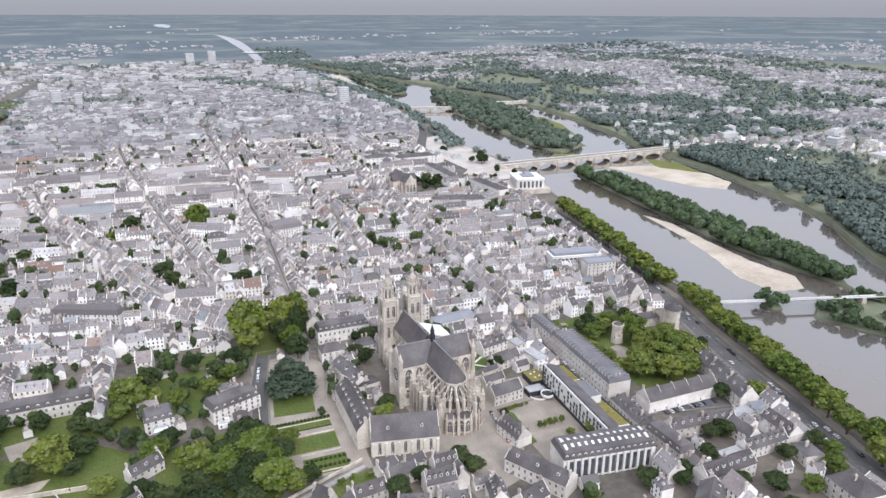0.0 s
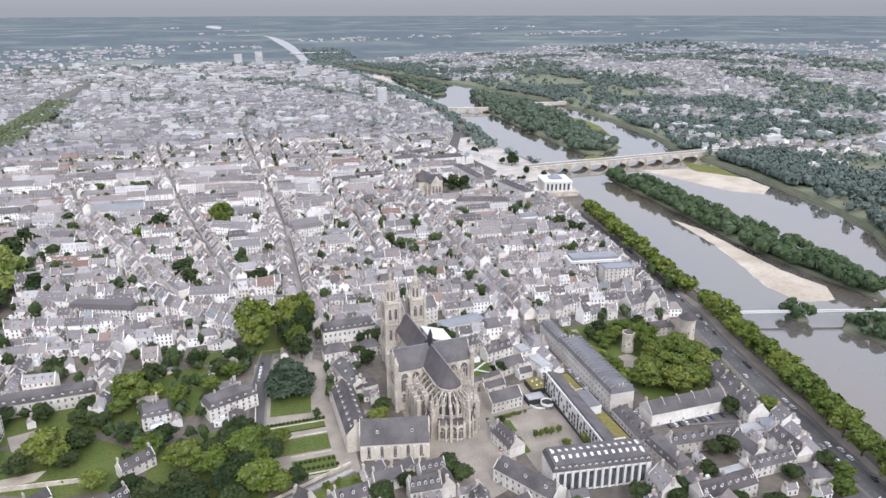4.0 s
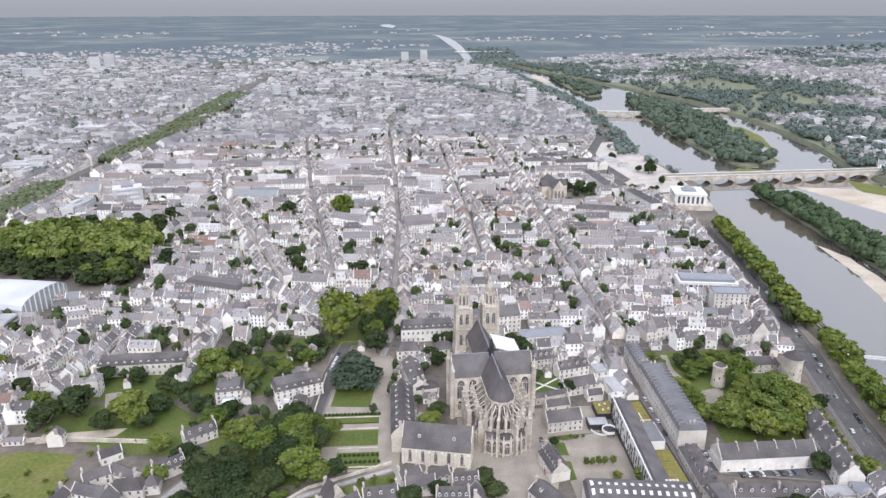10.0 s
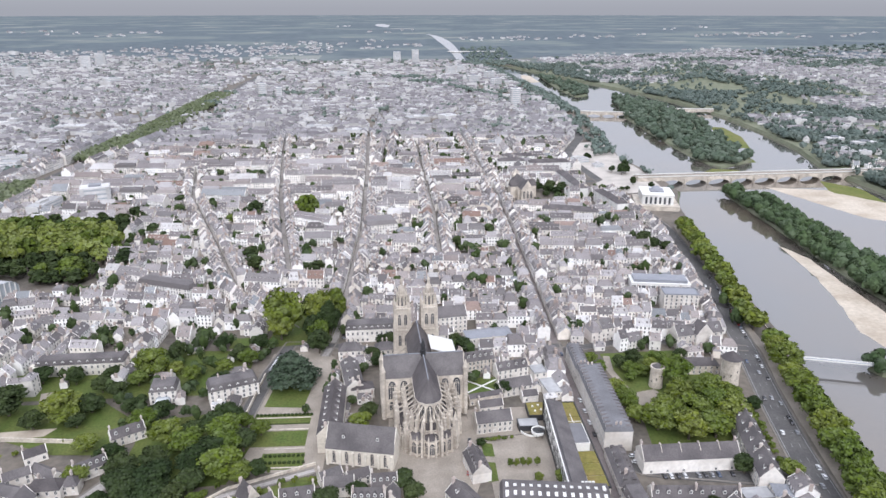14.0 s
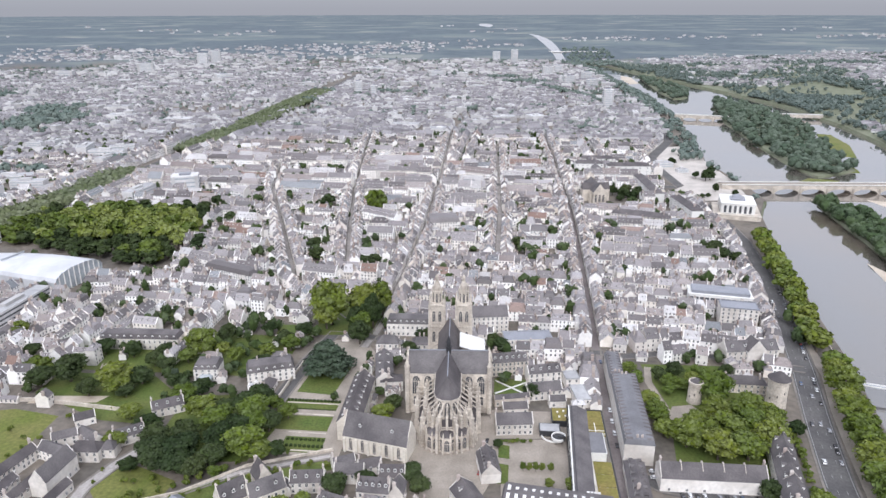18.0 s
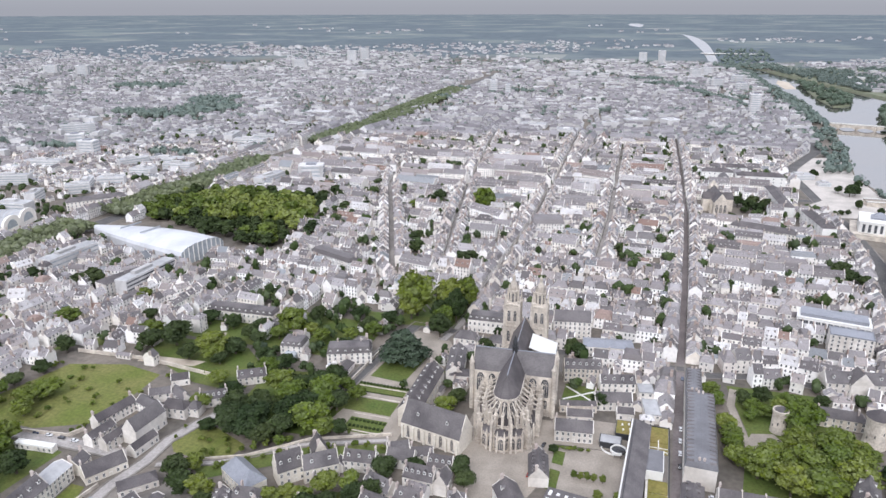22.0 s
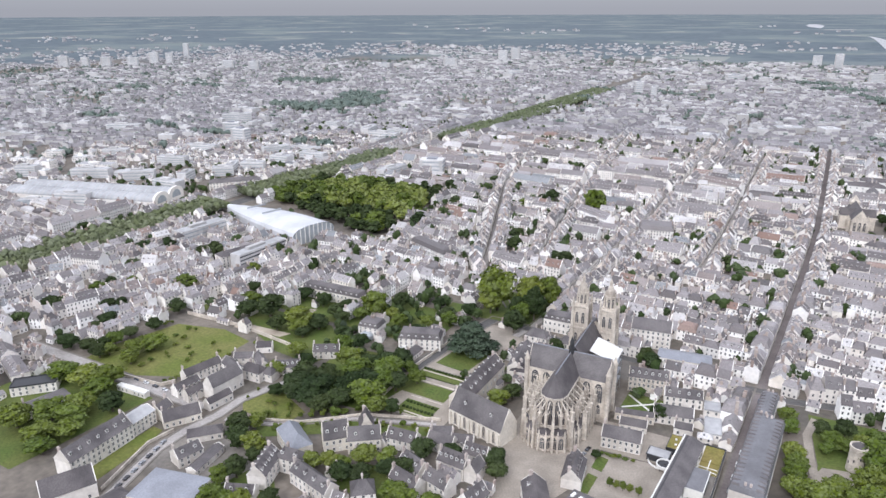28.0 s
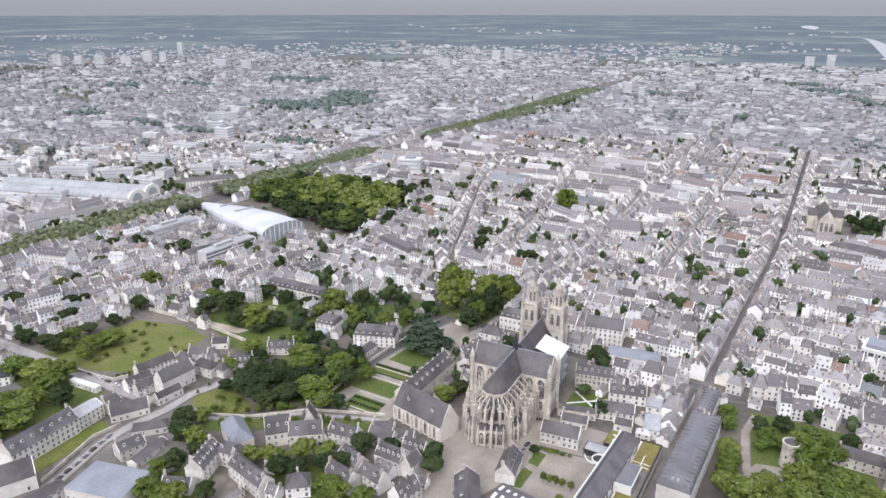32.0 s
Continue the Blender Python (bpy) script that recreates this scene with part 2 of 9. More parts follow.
def water_material():
    m = material("river_water", (0.112, 0.108, 0.104), (0.13, 0.108, 0.086), rough=0.05, big=0.006, fine=0.25, speck=0.02, spec=1.0, bump=0.02)
    b = m.node_tree.nodes["Principled BSDF"]
    b.inputs["Coat Weight"].default_value, b.inputs["Coat Roughness"].default_value, b.inputs["Coat IOR"].default_value = 1.0, 0.03, 1.36
    return m


WATER = water_material()


# ---- building helpers ----
def mesh_of(name, verts, faces, mats, slots=None, smooth=False):
    me = bpy.data.meshes.new(name)
    me.from_pydata([tuple(map(float, v)) for v in verts], [], [tuple(map(int, f)) for f in faces])
    for m in mats if isinstance(mats, (list, tuple)) else [mats]:
        me.materials.append(m)
    if slots is not None:
        me.polygons.foreach_set("material_index", np.asarray(slots, dtype=np.int32))
    if smooth:
        me.polygons.foreach_set("use_smooth", np.ones(len(me.polygons), dtype=bool))
    me.update()
    return me


def mesh_bm(name, bm, mat):
    me = bpy.data.meshes.new(name)
    bm.to_mesh(me)
    bm.free()
    me.materials.append(mat)
    return me


def part(name, data, mat=None, parent=None, label="", m=None):
    """Links a mesh or bmesh as one object under a thing or a part."""
    if isinstance(data, bmesh.types.BMesh):
        data = mesh_bm(name, data, mat)
    ob = new(name, data)
    ob.parent = parent
    if m is not None:
        ob.matrix_basis = m
    if label:
        ob["label"] = label
    return ob


def thing(name, m, label, category, group="", kind=""):
    return tagged(new(name), label, category, group, kind) if m is None else place(tagged(new(name), label, category, group, kind), m)


def place(ob, m):
    ob.matrix_basis = m
    return ob


def box(bm, x0, y0, z0, x1, y1, z1):
    v = [bm.verts.new((x, y, z)) for z in (z0, z1) for x, y in ((x0, y0), (x1, y0), (x1, y1), (x0, y1))]
    for f in ((3, 2, 1, 0), (4, 5, 6, 7), (0, 1, 5, 4), (1, 2, 6, 5), (2, 3, 7, 6), (3, 0, 4, 7)):
        bm.faces.new([v[i] for i in f])
    return bm


def boxes(*rows):
    bm = bmesh.new()
    for r in rows:
        box(bm, *r)
    return bm


def prism(bm, outline, z0, z1, top=None):
    """A closed prism over an outline, counter-clockwise; top: scale of the upper outline about its middle."""
    n = len(outline)
    cx, cy = sum(p[0] for p in outline) / n, sum(p[1] for p in outline) / n
    k = 1 if top is None else top
    low = [bm.verts.new((x, y, z0)) for x, y in outline]
    if k == 0:
        tip = bm.verts.new((cx, cy, z1))
        for i in range(n):
            bm.faces.new((low[i], low[(i + 1) % n], tip))
    else:
        up = [bm.verts.new((cx + (x - cx) * k, cy + (y - cy) * k, z1)) for x, y in outline]
        for i in range(n):
            bm.faces.new((low[i], low[(i + 1) % n], up[(i + 1) % n], up[i]))
        bm.faces.new(up)
    bm.faces.new(low[::-1])
    return bm


def ring(r, n, cx=0, cy=0, a0=0.0):
    return [(cx + r * math.cos(a0 + 2 * math.pi * i / n), cy + r * math.sin(a0 + 2 * math.pi * i / n)) for i in range(n)]


def ribbon(points, width, z, step=25.0):
    """Quads along a polyline."""
    pts = []
    for (ax, ay), (bx, by) in zip(points, points[1:]):
        k = max(1, int(math.hypot(bx - ax, by - ay) / step))
        pts += [(ax + (bx - ax) * i / k, ay + (by - ay) * i / k) for i in range(k)]
    pts.append(points[-1])
    vs, fs = [], []
    for i, p in enumerate(pts):
        a, b = pts[max(0, i - 1)], pts[min(len(pts) - 1, i + 1)]
        d = Vector((b[0] - a[0], b[1] - a[1])).normalized()
        for s in (1, -1):
            x, y = p[0] - d.y * s * width / 2, p[1] + d.x * s * width / 2
            vs.append((x, y, z + ground_z(x, y)))
        if i:
            fs.append((2 * i - 2, 2 * i - 1, 2 * i + 1, 2 * i))
    return vs, fs


def at_y(line, y):
    """x on a polyline that runs along y."""
    for (ax, ay), (bx, by) in zip(line, line[1:]):
        if ay <= y <= by:
            return ax + (bx - ax) * (y - ay) / (by - ay)
    return line[0][0] if y < line[0][1] else line[-1][0]


def inside(x, y, poly):
    hit = False
    for (ax, ay), (bx, by) in zip(poly, poly[1:] + poly[:1]):
        if (ay > y) != (by > y) and x < ax + (bx - ax) * (y - ay) / (by - ay):
            hit = not hit
    return hit


# ---- ground, river, islands ----
SOUTH_BANK = [(332, -900), (335, 0), (345, 130), (355, 200), (368, 270), (380, 330), (392, 390), (403, 450), (412, 520), (428, 610),
              (440, 690), (462, 800), (485, 860), (488, 950), (474, 1090), (500, 1260), (524, 1475), (530, 1640), (532, 1890),
              (522, 2150), (508, 2450), (497, 2830), (440, 3080), (392, 3270)]
NORTH_BANK = [(560, -900), (565, 100), (585, 300), (632, 442), (696, 542), (722, 609), (742, 692), (766, 828), (765, 985), (815, 1161),
              (835, 1316), (850, 1500), (840, 1800), (780, 2100), (655, 2600), (590, 2900), (550, 3120), (470, 3270)]
ISLANDS = [
    [(546, 860), (538, 729), (528, 601), (524, 518), (530, 446), (540, 395), (558, 410), (574, 489), (572, 578), (574, 680), (582, 800), (572, 870)],
    [(490, 300), (472, 330), (460, 362), (482, 380), (530, 384), (555, 345), (552, 280)],
    [(436, 396), (440, 382), (452, 378), (458, 390), (448, 402)],
    [(612, 1010), (598, 1083), (603, 1239), (620, 1526), (652, 1678), (700, 1900), (735, 1890), (770, 1700), (760, 1421), (705, 1180), (690, 1060)],
    [(602, 1930), (594, 2060), (602, 2300), (612, 2500), (634, 2540), (664, 2350), (690, 2150), (652, 1960)],
]
FLAT, RIM, WATER_Z = 3300.0, 4880.0, -5.0


def ground_z(x, y):
    r = math.hypot(x - 140, y)
    k = max(0.0, (r - FLAT) / (RIM - FLAT))
    rise = 186.0 * (0.55 * k + 0.45 * k * k)
    hill = 0.0
    if x > 900:
        hill = 38 * min(1.0, (x - 900) / 500.0) * (0.6 + 0.4 * math.sin(y / 310.0)) * max(0.0, 1 - k)
    return rise + hill


def build_ground():
    from mathutils.geometry import delaunay_2d_cdt
    pts, edges, low = [], [], {}

    def loop(line, z, closed):
        start = len(pts)
        for p in line:
            low[len(pts)] = z
            pts.append(Vector(p))
        n = len(line)
        edges.extend((start + i, start + (i + 1) % n) for i in range(n if closed else n - 1))

    def shrink(poly, d):
        n, out = len(poly), []
        area = sum(a[0] * b[1] - b[0] * a[1] for a, b in zip(poly, poly[1:] + poly[:1]))
        s = d if area > 0 else -d
        for i, p in enumerate(poly):
            t = (Vector(poly[(i + 1) % n]) - Vector(poly[i - 1])).normalized()
            out.append((p[0] - t.y * s, p[1] + t.x * s))
        return out

    river = SOUTH_BANK + NORTH_BANK[::-1]
    loop(river, 0.0, True)
    loop(shrink(river, 5.0), -9.0, True)
    for isl in ISLANDS:
        loop(isl, -9.0, True)
        loop(shrink(isl, 5.0), -2.5, True)
    for i in range(1, 64):
        r = 130 * 1.0595 ** i
        if r > RIM:
            break
        for a in range(72):
            x, y = 140 + r * math.cos(a * math.pi / 36 + i * 0.04), r * math.sin(a * math.pi / 36 + i * 0.04)
            low[len(pts)] = None
            pts.append(Vector((x, y)))
    for a in range(180):
        x, y = 140 + RIM * math.cos(a * math.pi / 90), RIM * math.sin(a * math.pi / 90)
        low[len(pts)] = None
        pts.append(Vector((x, y)))
    vs, _, fs, orig, _, _ = delaunay_2d_cdt(pts, edges, [], 0, 0.5)
    inner = shrink(river, 5.0)
    small = [shrink(i, 5.0) for i in ISLANDS]
    out = []
    for v, o in zip(vs, orig):
        z = next((low[i] for i in o if low[i] is not None), None)
        if z is None:
            if inside(v.x, v.y, inner):
                z = -2.5 if any(inside(v.x, v.y, s) for s in small) else -9.0
            else:
                z = ground_z(v.x, v.y)
        elif z == 0.0:
            z = ground_z(v.x, v.y)
        out.append((v.x, v.y, z))
    me = mesh_of("ground", out, fs, GROUND)
    me.polygons.foreach_set("use_smooth", [math.hypot(p.center.x - 140, p.center.y) > 3200 for p in me.polygons])
    return me


def ground_material():
    """Town ground south of the river, grass and woodland soil north of it and on the islands, fields and woods in hazed
    tones beyond.
    """
    m = material("ground", (0.18, 0.155, 0.128), (0.105, 0.094, 0.081), big=0.03, fine=0.25, speck=0.2)
    n, l = m.node_tree.nodes, m.node_tree.links
    b = n["Principled BSDF"]
    town = b.inputs["Base Color"].links[0].from_socket
    geo = n.new("ShaderNodeNewGeometry")
    sep = n.new("ShaderNodeSeparateXYZ")
    l.new(geo.outputs["Position"], sep.inputs[0])
    warp = n.new("ShaderNodeTexNoise")
    warp.inputs["Scale"].default_value = 0.004
    l.new(geo.outputs["Position"], warp.inputs["Vector"])

    def math_node(op, a, z):
        q = n.new("ShaderNodeMath")
        q.operation = op
        for k, v in enumerate((a, z)):
            if isinstance(v, (int, float)):
                q.inputs[k].default_value = v
            else:
                l.new(v, q.inputs[k])
        return q.outputs[0]

    # the rising rim stands for flat land that runs on far beyond it, so its fields grow with distance
    stretch = math_node("DIVIDE", 228.0, math_node("SUBTRACT", 229.0, sep.outputs["Z"]))
    wide = n.new("ShaderNodeVectorMath")
    wide.operation = "SCALE"
    centre = n.new("ShaderNodeVectorMath")
    centre.operation = "SUBTRACT"
    centre.inputs[1].default_value = (140, 0, 0)
    l.new(geo.outputs["Position"], centre.inputs[0])
    l.new(centre.outputs[0], wide.inputs[0])
    l.new(stretch, wide.inputs["Scale"])
    level = n.new("ShaderNodeVectorMath")
    level.operation = "MULTIPLY"
    level.inputs[1].default_value = (1, 1, 0)
    l.new(wide.outputs[0], level.inputs[0])

    def land(scale, detail):
        t = n.new("ShaderNodeTexNoise")
        t.inputs["Scale"].default_value, t.inputs["Detail"].default_value = scale, detail
        l.new(level.outputs[0], t.inputs["Vector"])
        return t.outputs["Fac"]

    cells = n.new("ShaderNodeTexVoronoi")
    cells.inputs["Scale"].default_value = 0.0042
    l.new(level.outputs[0], cells.inputs["Vector"])
    # field and wood tones are blue-greyed: distance haze is put into the colours
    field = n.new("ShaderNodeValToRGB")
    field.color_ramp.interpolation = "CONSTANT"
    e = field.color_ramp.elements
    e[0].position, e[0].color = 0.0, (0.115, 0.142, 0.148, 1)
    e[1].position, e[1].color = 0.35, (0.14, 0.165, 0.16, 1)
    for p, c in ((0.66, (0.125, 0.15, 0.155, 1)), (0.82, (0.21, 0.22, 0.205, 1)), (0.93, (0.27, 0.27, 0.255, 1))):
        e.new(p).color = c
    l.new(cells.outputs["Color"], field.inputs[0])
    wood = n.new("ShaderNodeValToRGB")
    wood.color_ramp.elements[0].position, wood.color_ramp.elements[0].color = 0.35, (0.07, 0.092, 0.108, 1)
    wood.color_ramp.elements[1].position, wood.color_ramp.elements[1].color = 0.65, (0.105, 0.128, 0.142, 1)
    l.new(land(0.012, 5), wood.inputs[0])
    grass = n.new("ShaderNodeTexNoise")
    grass.inputs["Scale"].default_value, grass.inputs["Detail"].default_value = 0.06, 6
    l.new(geo.outputs["Position"], grass.inputs["Vector"])
    gr = n.new("ShaderNodeValToRGB")
    gr.color_ramp.elements[0].position, gr.color_ramp.elements[0].color = 0.3, (0.12, 0.14, 0.085, 1)
    gr.color_ramp.elements[1].position, gr.color_ramp.elements[1].color = 0.7, (0.19, 0.195, 0.135, 1)
    l.new(grass.outputs["Fac"], gr.inputs[0])

    def step(sock, a, z):
        r = n.new("ShaderNodeMapRange")
        r.inputs["From Min"].default_value, r.inputs["From Max"].default_value = a, z
        l.new(sock, r.inputs["Value"])
        return r.outputs[0]

    def blend(f, p, q):
        x = n.new("ShaderNodeMix")
        x.data_type = "RGBA"
        l.new(f, x.inputs["Factor"])
        l.new(p, x.inputs["A"])
        l.new(q, x.inputs["B"])
        return x.outputs["Result"]

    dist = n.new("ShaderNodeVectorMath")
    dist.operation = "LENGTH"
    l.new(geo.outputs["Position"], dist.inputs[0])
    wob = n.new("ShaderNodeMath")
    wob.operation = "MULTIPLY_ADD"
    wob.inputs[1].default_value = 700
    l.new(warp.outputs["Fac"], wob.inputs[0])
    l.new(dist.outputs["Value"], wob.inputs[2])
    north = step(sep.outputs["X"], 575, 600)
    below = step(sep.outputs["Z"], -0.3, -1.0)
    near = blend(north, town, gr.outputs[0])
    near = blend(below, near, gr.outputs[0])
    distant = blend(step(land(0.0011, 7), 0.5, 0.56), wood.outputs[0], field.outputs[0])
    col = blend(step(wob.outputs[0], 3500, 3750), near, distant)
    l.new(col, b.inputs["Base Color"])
    return m


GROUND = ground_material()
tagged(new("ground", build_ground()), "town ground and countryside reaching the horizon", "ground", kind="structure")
river_outline = [(x - 2, y) for x, y in SOUTH_BANK] + [(x + 2, y) for x, y in NORTH_BANK[::-1]]
bm = bmesh.new()
bmesh.ops.triangulate(bm, faces=[bm.faces.new([bm.verts.new((x, y, WATER_Z)) for x, y in river_outline])])
tagged(new("water", mesh_bm("water", bm, WATER)), "calm grey river with low summer water", "river", kind="structure")


def sandbar(outline, label, mat=None):
    """A low bank of sand that falls to the water on all sides."""
    cx, cy = sum(p[0] for p in outline) / len(outline), sum(p[1] for p in outline) / len(outline)
    vs, fs, n = [], [], len(outline) * 6
    edge = []
    for (ax, ay), (bx, by) in zip(outline, outline[1:] + outline[:1]):
        for k in range(6):
            f = k / 6
            w = 2.5 * noise.noise(((ax + f * (bx - ax)) * 0.07, (ay + f * (by - ay)) * 0.07, 3.0))
            edge.append((ax + f * (bx - ax) + w, ay + f * (by - ay) + w))
    for s, z in ((1.0, WATER_Z - 0.6), (0.93, WATER_Z + 0.15), (0.8, WATER_Z + 0.5), (0.4, WATER_Z + 0.8)):
        vs += [(cx + (x - cx) * s, cy + (y - cy) * s, z + 0.2 * noise.noise((x * 0.1, y * 0.1, 0))) for x, y in edge]
    for r in range(3):
        fs += [(r * n + i, r * n + (i + 1) % n, (r + 1) * n + (i + 1) % n, (r + 1) * n + i) for i in range(n)]
    fs.append(tuple(range(3 * n, 4 * n)))
    tagged(new("sandbar", mesh_of("sandbar", vs, fs, mat or SAND)), label, "sandbar", "sandbars in the river", "structure")


def far_reach(points):
    """The river where it winds on between the far woods, laid on the rising land."""
    vs, fs = [], []
    for i, (x, y, w) in enumerate(points):
        z = ground_z(x, y) + 1.2
        vs += [(x - w / 2, y, z), (x + w / 2, y, z)]
        if i:
            fs.append((2 * i - 2, 2 * i - 1, 2 * i + 1, 2 * i))
    tagged(new("water", mesh_of("water", vs, fs, WATER)), "far bend of the river between woods", "river", kind="structure")


far_reach([(399, 3093, 20), (396, 3260, 38), (395, 3357, 42), (389, 3589, 44), (372, 3800, 58), (352, 3950, 62), (328, 4070, 50), (302, 4150, 34), (270, 4200, 14)])
far_reach([(30, 4440, 8), (10, 4480, 70), (0, 4520, 95), (-12, 4560, 40)])
sandbar([(514, 660), (503, 576), (486, 504), (468, 446), (474, 408), (505, 402), (522, 430), (514, 470), (518, 541), (524, 617)], "pale sandbar along a wooded river island")
sandbar([(620, 900), (648, 800), (668, 740), (700, 712), (735, 740), (745, 800), (700, 880)], "broad pale sandbar with patches of grass")
sandbar([(700, 1180), (735, 1160), (775, 1280), (790, 1400), (765, 1410)], "green shoal between river arms", MEADOW)
sandbar([(560, 975), (600, 968), (640, 1000), (600, 1015)], "grassy shoal beside the bridge", MEADOW)
sandbar([(690, 850), (738, 800), (752, 880), (720, 930)], "grassy edge of the broad sandbar", MEADOW)
sandbar([(548, 2310), (584, 2330), (592, 2560), (566, 2620), (545, 2500)], "pale sandbar in the far channel")
sandbar([(640, 1060), (690, 1050), (705, 1120), (675, 1150)], "grassy shoal above the bridge", MEADOW)

QUAY_ROAD = [(312, 0), (316, 130), (321, 202), (337, 300), (349, 355), (364, 416), (379, 486), (397, 580), (409, 690), (409, 740), (407, 818), (399, 930),
             (390, 1054), (396, 1120), (452, 1260), (486, 1475), (494, 1640), (496, 1870)]
# old lanes, wide roads and ways round the cathedral: name, line, width
LANES = [
    ("road", QUAY_ROAD, 15),
    ("road", [(225, 60), (227, 280), (228, 345), (230, 419), (234, 539), (238, 690), (240, 802), (235, 1103), (231, 1300)], 4.8),
    ("road", [(66, 425), (71, 455), (73, 524), (77, 718), (70, 967), (57, 1300)], 5),
    ("road", [(20, 572), (-8, 710), (-35, 858), (-81, 1170), (-95, 1300)], 4.4),
    ("road", [(40, 470), (-21, 545), (-61, 646), (-143, 848), (-180, 1000)], 4.4),
    ("road", [(157, 620), (157, 770), (149, 1012), (145, 1200)], 4.4),
]
WIDE_ROADS = [
    ("road", [(-385, -100), (-390, 380), (-390, 560), (-380, 1000), (-362, 1290), (-372, 1900), (-390, 2600)], 20),
    ("road", [(-385, 925), (-100, 915), (157, 915), (300, 920), (452, 924)], 13),
]
CLOSE_WAYS = [
    ("road", [(26, 340), (32, 403), (40, 445), (66, 442)], 9),
    ("road", [(66, 442), (110, 432), (235, 432)], 6),
    ("road", [(-22, 120), (-34, 165), (-46, 203), (-46.5, 222), (-43, 243), (-44, 262), (-38, 282), (-28, 300)], 6),
    ("road", [(-240, 240), (-148, 243), (-56, 244)], 8),
    ("road", [(-36, 242), (-6, 253), (30, 281), (74, 299)], 3),
    ("road", [(235, 425), (290, 438), (366, 420)], 7),
    ("road", [(233, 300), (246, 290), (300, 280), (330, 268)], 8),
]
STREETS = LANES + WIDE_ROADS + CLOSE_WAYS


def street(name, line, width, k):
    tagged(new(name, mesh_of(name, *ribbon(line, width, 0.1 + 0.007 * k), DARK_SETTS if k == 1 else ASPHALT if width > 5 and k not in (10, 11, 12) else STREETSTONE)), "narrow town street with dark worn paving" if k == 1 else "grey asphalt town street" if width > 5 and k not in (10, 11, 12) else "narrow town street paved with pale setts", "street", kind="structure")
    for s in (1, -1):
        vs, fs = [], []
        side = []
        for i, p in enumerate(line):
            a, b = line[max(0, i - 1)], line[min(len(line) - 1, i + 1)]
            d = Vector((b[0] - a[0], b[1] - a[1])).normalized()
            side.append((p[0] - d.y * s * (width / 2 + 0.6), p[1] + d.x * s * (width / 2 + 0.6)))
        low, f1 = ribbon(side, 1.2, -0.1)
        top, f2 = ribbon(side, 1.2, 0.24 + 0.01 * k + 0.005 * s)
        n = len(low)
        vs = top + low
        fs = f2 + [(i, i + 2, n + i + 2, n + i) for i in range(0, n - 2)]
        tagged(new("pavement", mesh_of("pavement", vs, fs, PAVING)), "pale stone pavement with a kerb", "pavement", kind="structure")


for k, row in enumerate(STREETS):
    street(*row, k)


# ---- houses ----
def window_mesh(w, h):
    """A sash window in one piece: frame, sill, meeting stile and recessed panes; it lies in x-z and looks to -y."""
    bm = bmesh.new()
    xs, zs = [-w / 2 - 0.12, -w / 2, -0.04, 0.04, w / 2, w / 2 + 0.12], [-0.18, 0, h, h + 0.12]
    at = {(i, j): bm.verts.new((x, -0.1, z)) for i, x in enumerate(xs) for j, z in enumerate(zs)}
    for i in range(5):
        for j in range(3):
            q = [at[i, j], at[i + 1, j], at[i + 1, j + 1], at[i, j + 1]]
            if i in (1, 3) and j == 1:
                inner = [bm.verts.new((v.co.x, -0.02, v.co.z)) for v in q]
                for k in range(4):
                    bm.faces.new((q[k], q[(k + 1) % 4], inner[(k + 1) % 4], inner[k]))
                bm.faces.new(inner).material_index = 1
            else:
                bm.faces.new(q)
    rim = [at[i, 0] for i in range(6)] + [at[5, j] for j in range(1, 4)] + [at[i, 3] for i in range(4, -1, -1)] + [at[0, j] for j in range(2, 0, -1)]
    back = [bm.verts.new((v.co.x, 0.05, v.co.z)) for v in rim]
    for k in range(len(rim)):
        bm.faces.new((rim[k], back[k], back[(k + 1) % len(rim)], rim[(k + 1) % len(rim)]))
    me = mesh_bm("window", bm, FRAME)
    me.materials.append(GLASS)
    return me


WINDOWS = {k: window_mesh(w, h) for k, (w, h) in {"tall": (1.15, 1.9), "small": (1.0, 1.3), "wide": (1.9, 1.7), "dot": (1.5, 1.7)}.items()}


def stacked(rows):
    """One closed solid from level outlines, bottom to top: rows of (half length, half width, z)."""
    bm = bmesh.new()
    loops = [[bm.verts.new((x, y, z)) for x, y in ((-a, -b), (a, -b), (a, b), (-a, b))] for a, b, z in rows]
    bm.faces.new(loops[0][::-1])
    bm.faces.new(loops[-1])
    for lo, hi in zip(loops, loops[1:]):
        for i in range(4):
            bm.faces.new((lo[i], lo[(i + 1) % 4], hi[(i + 1) % 4], hi[i]))
    return bm


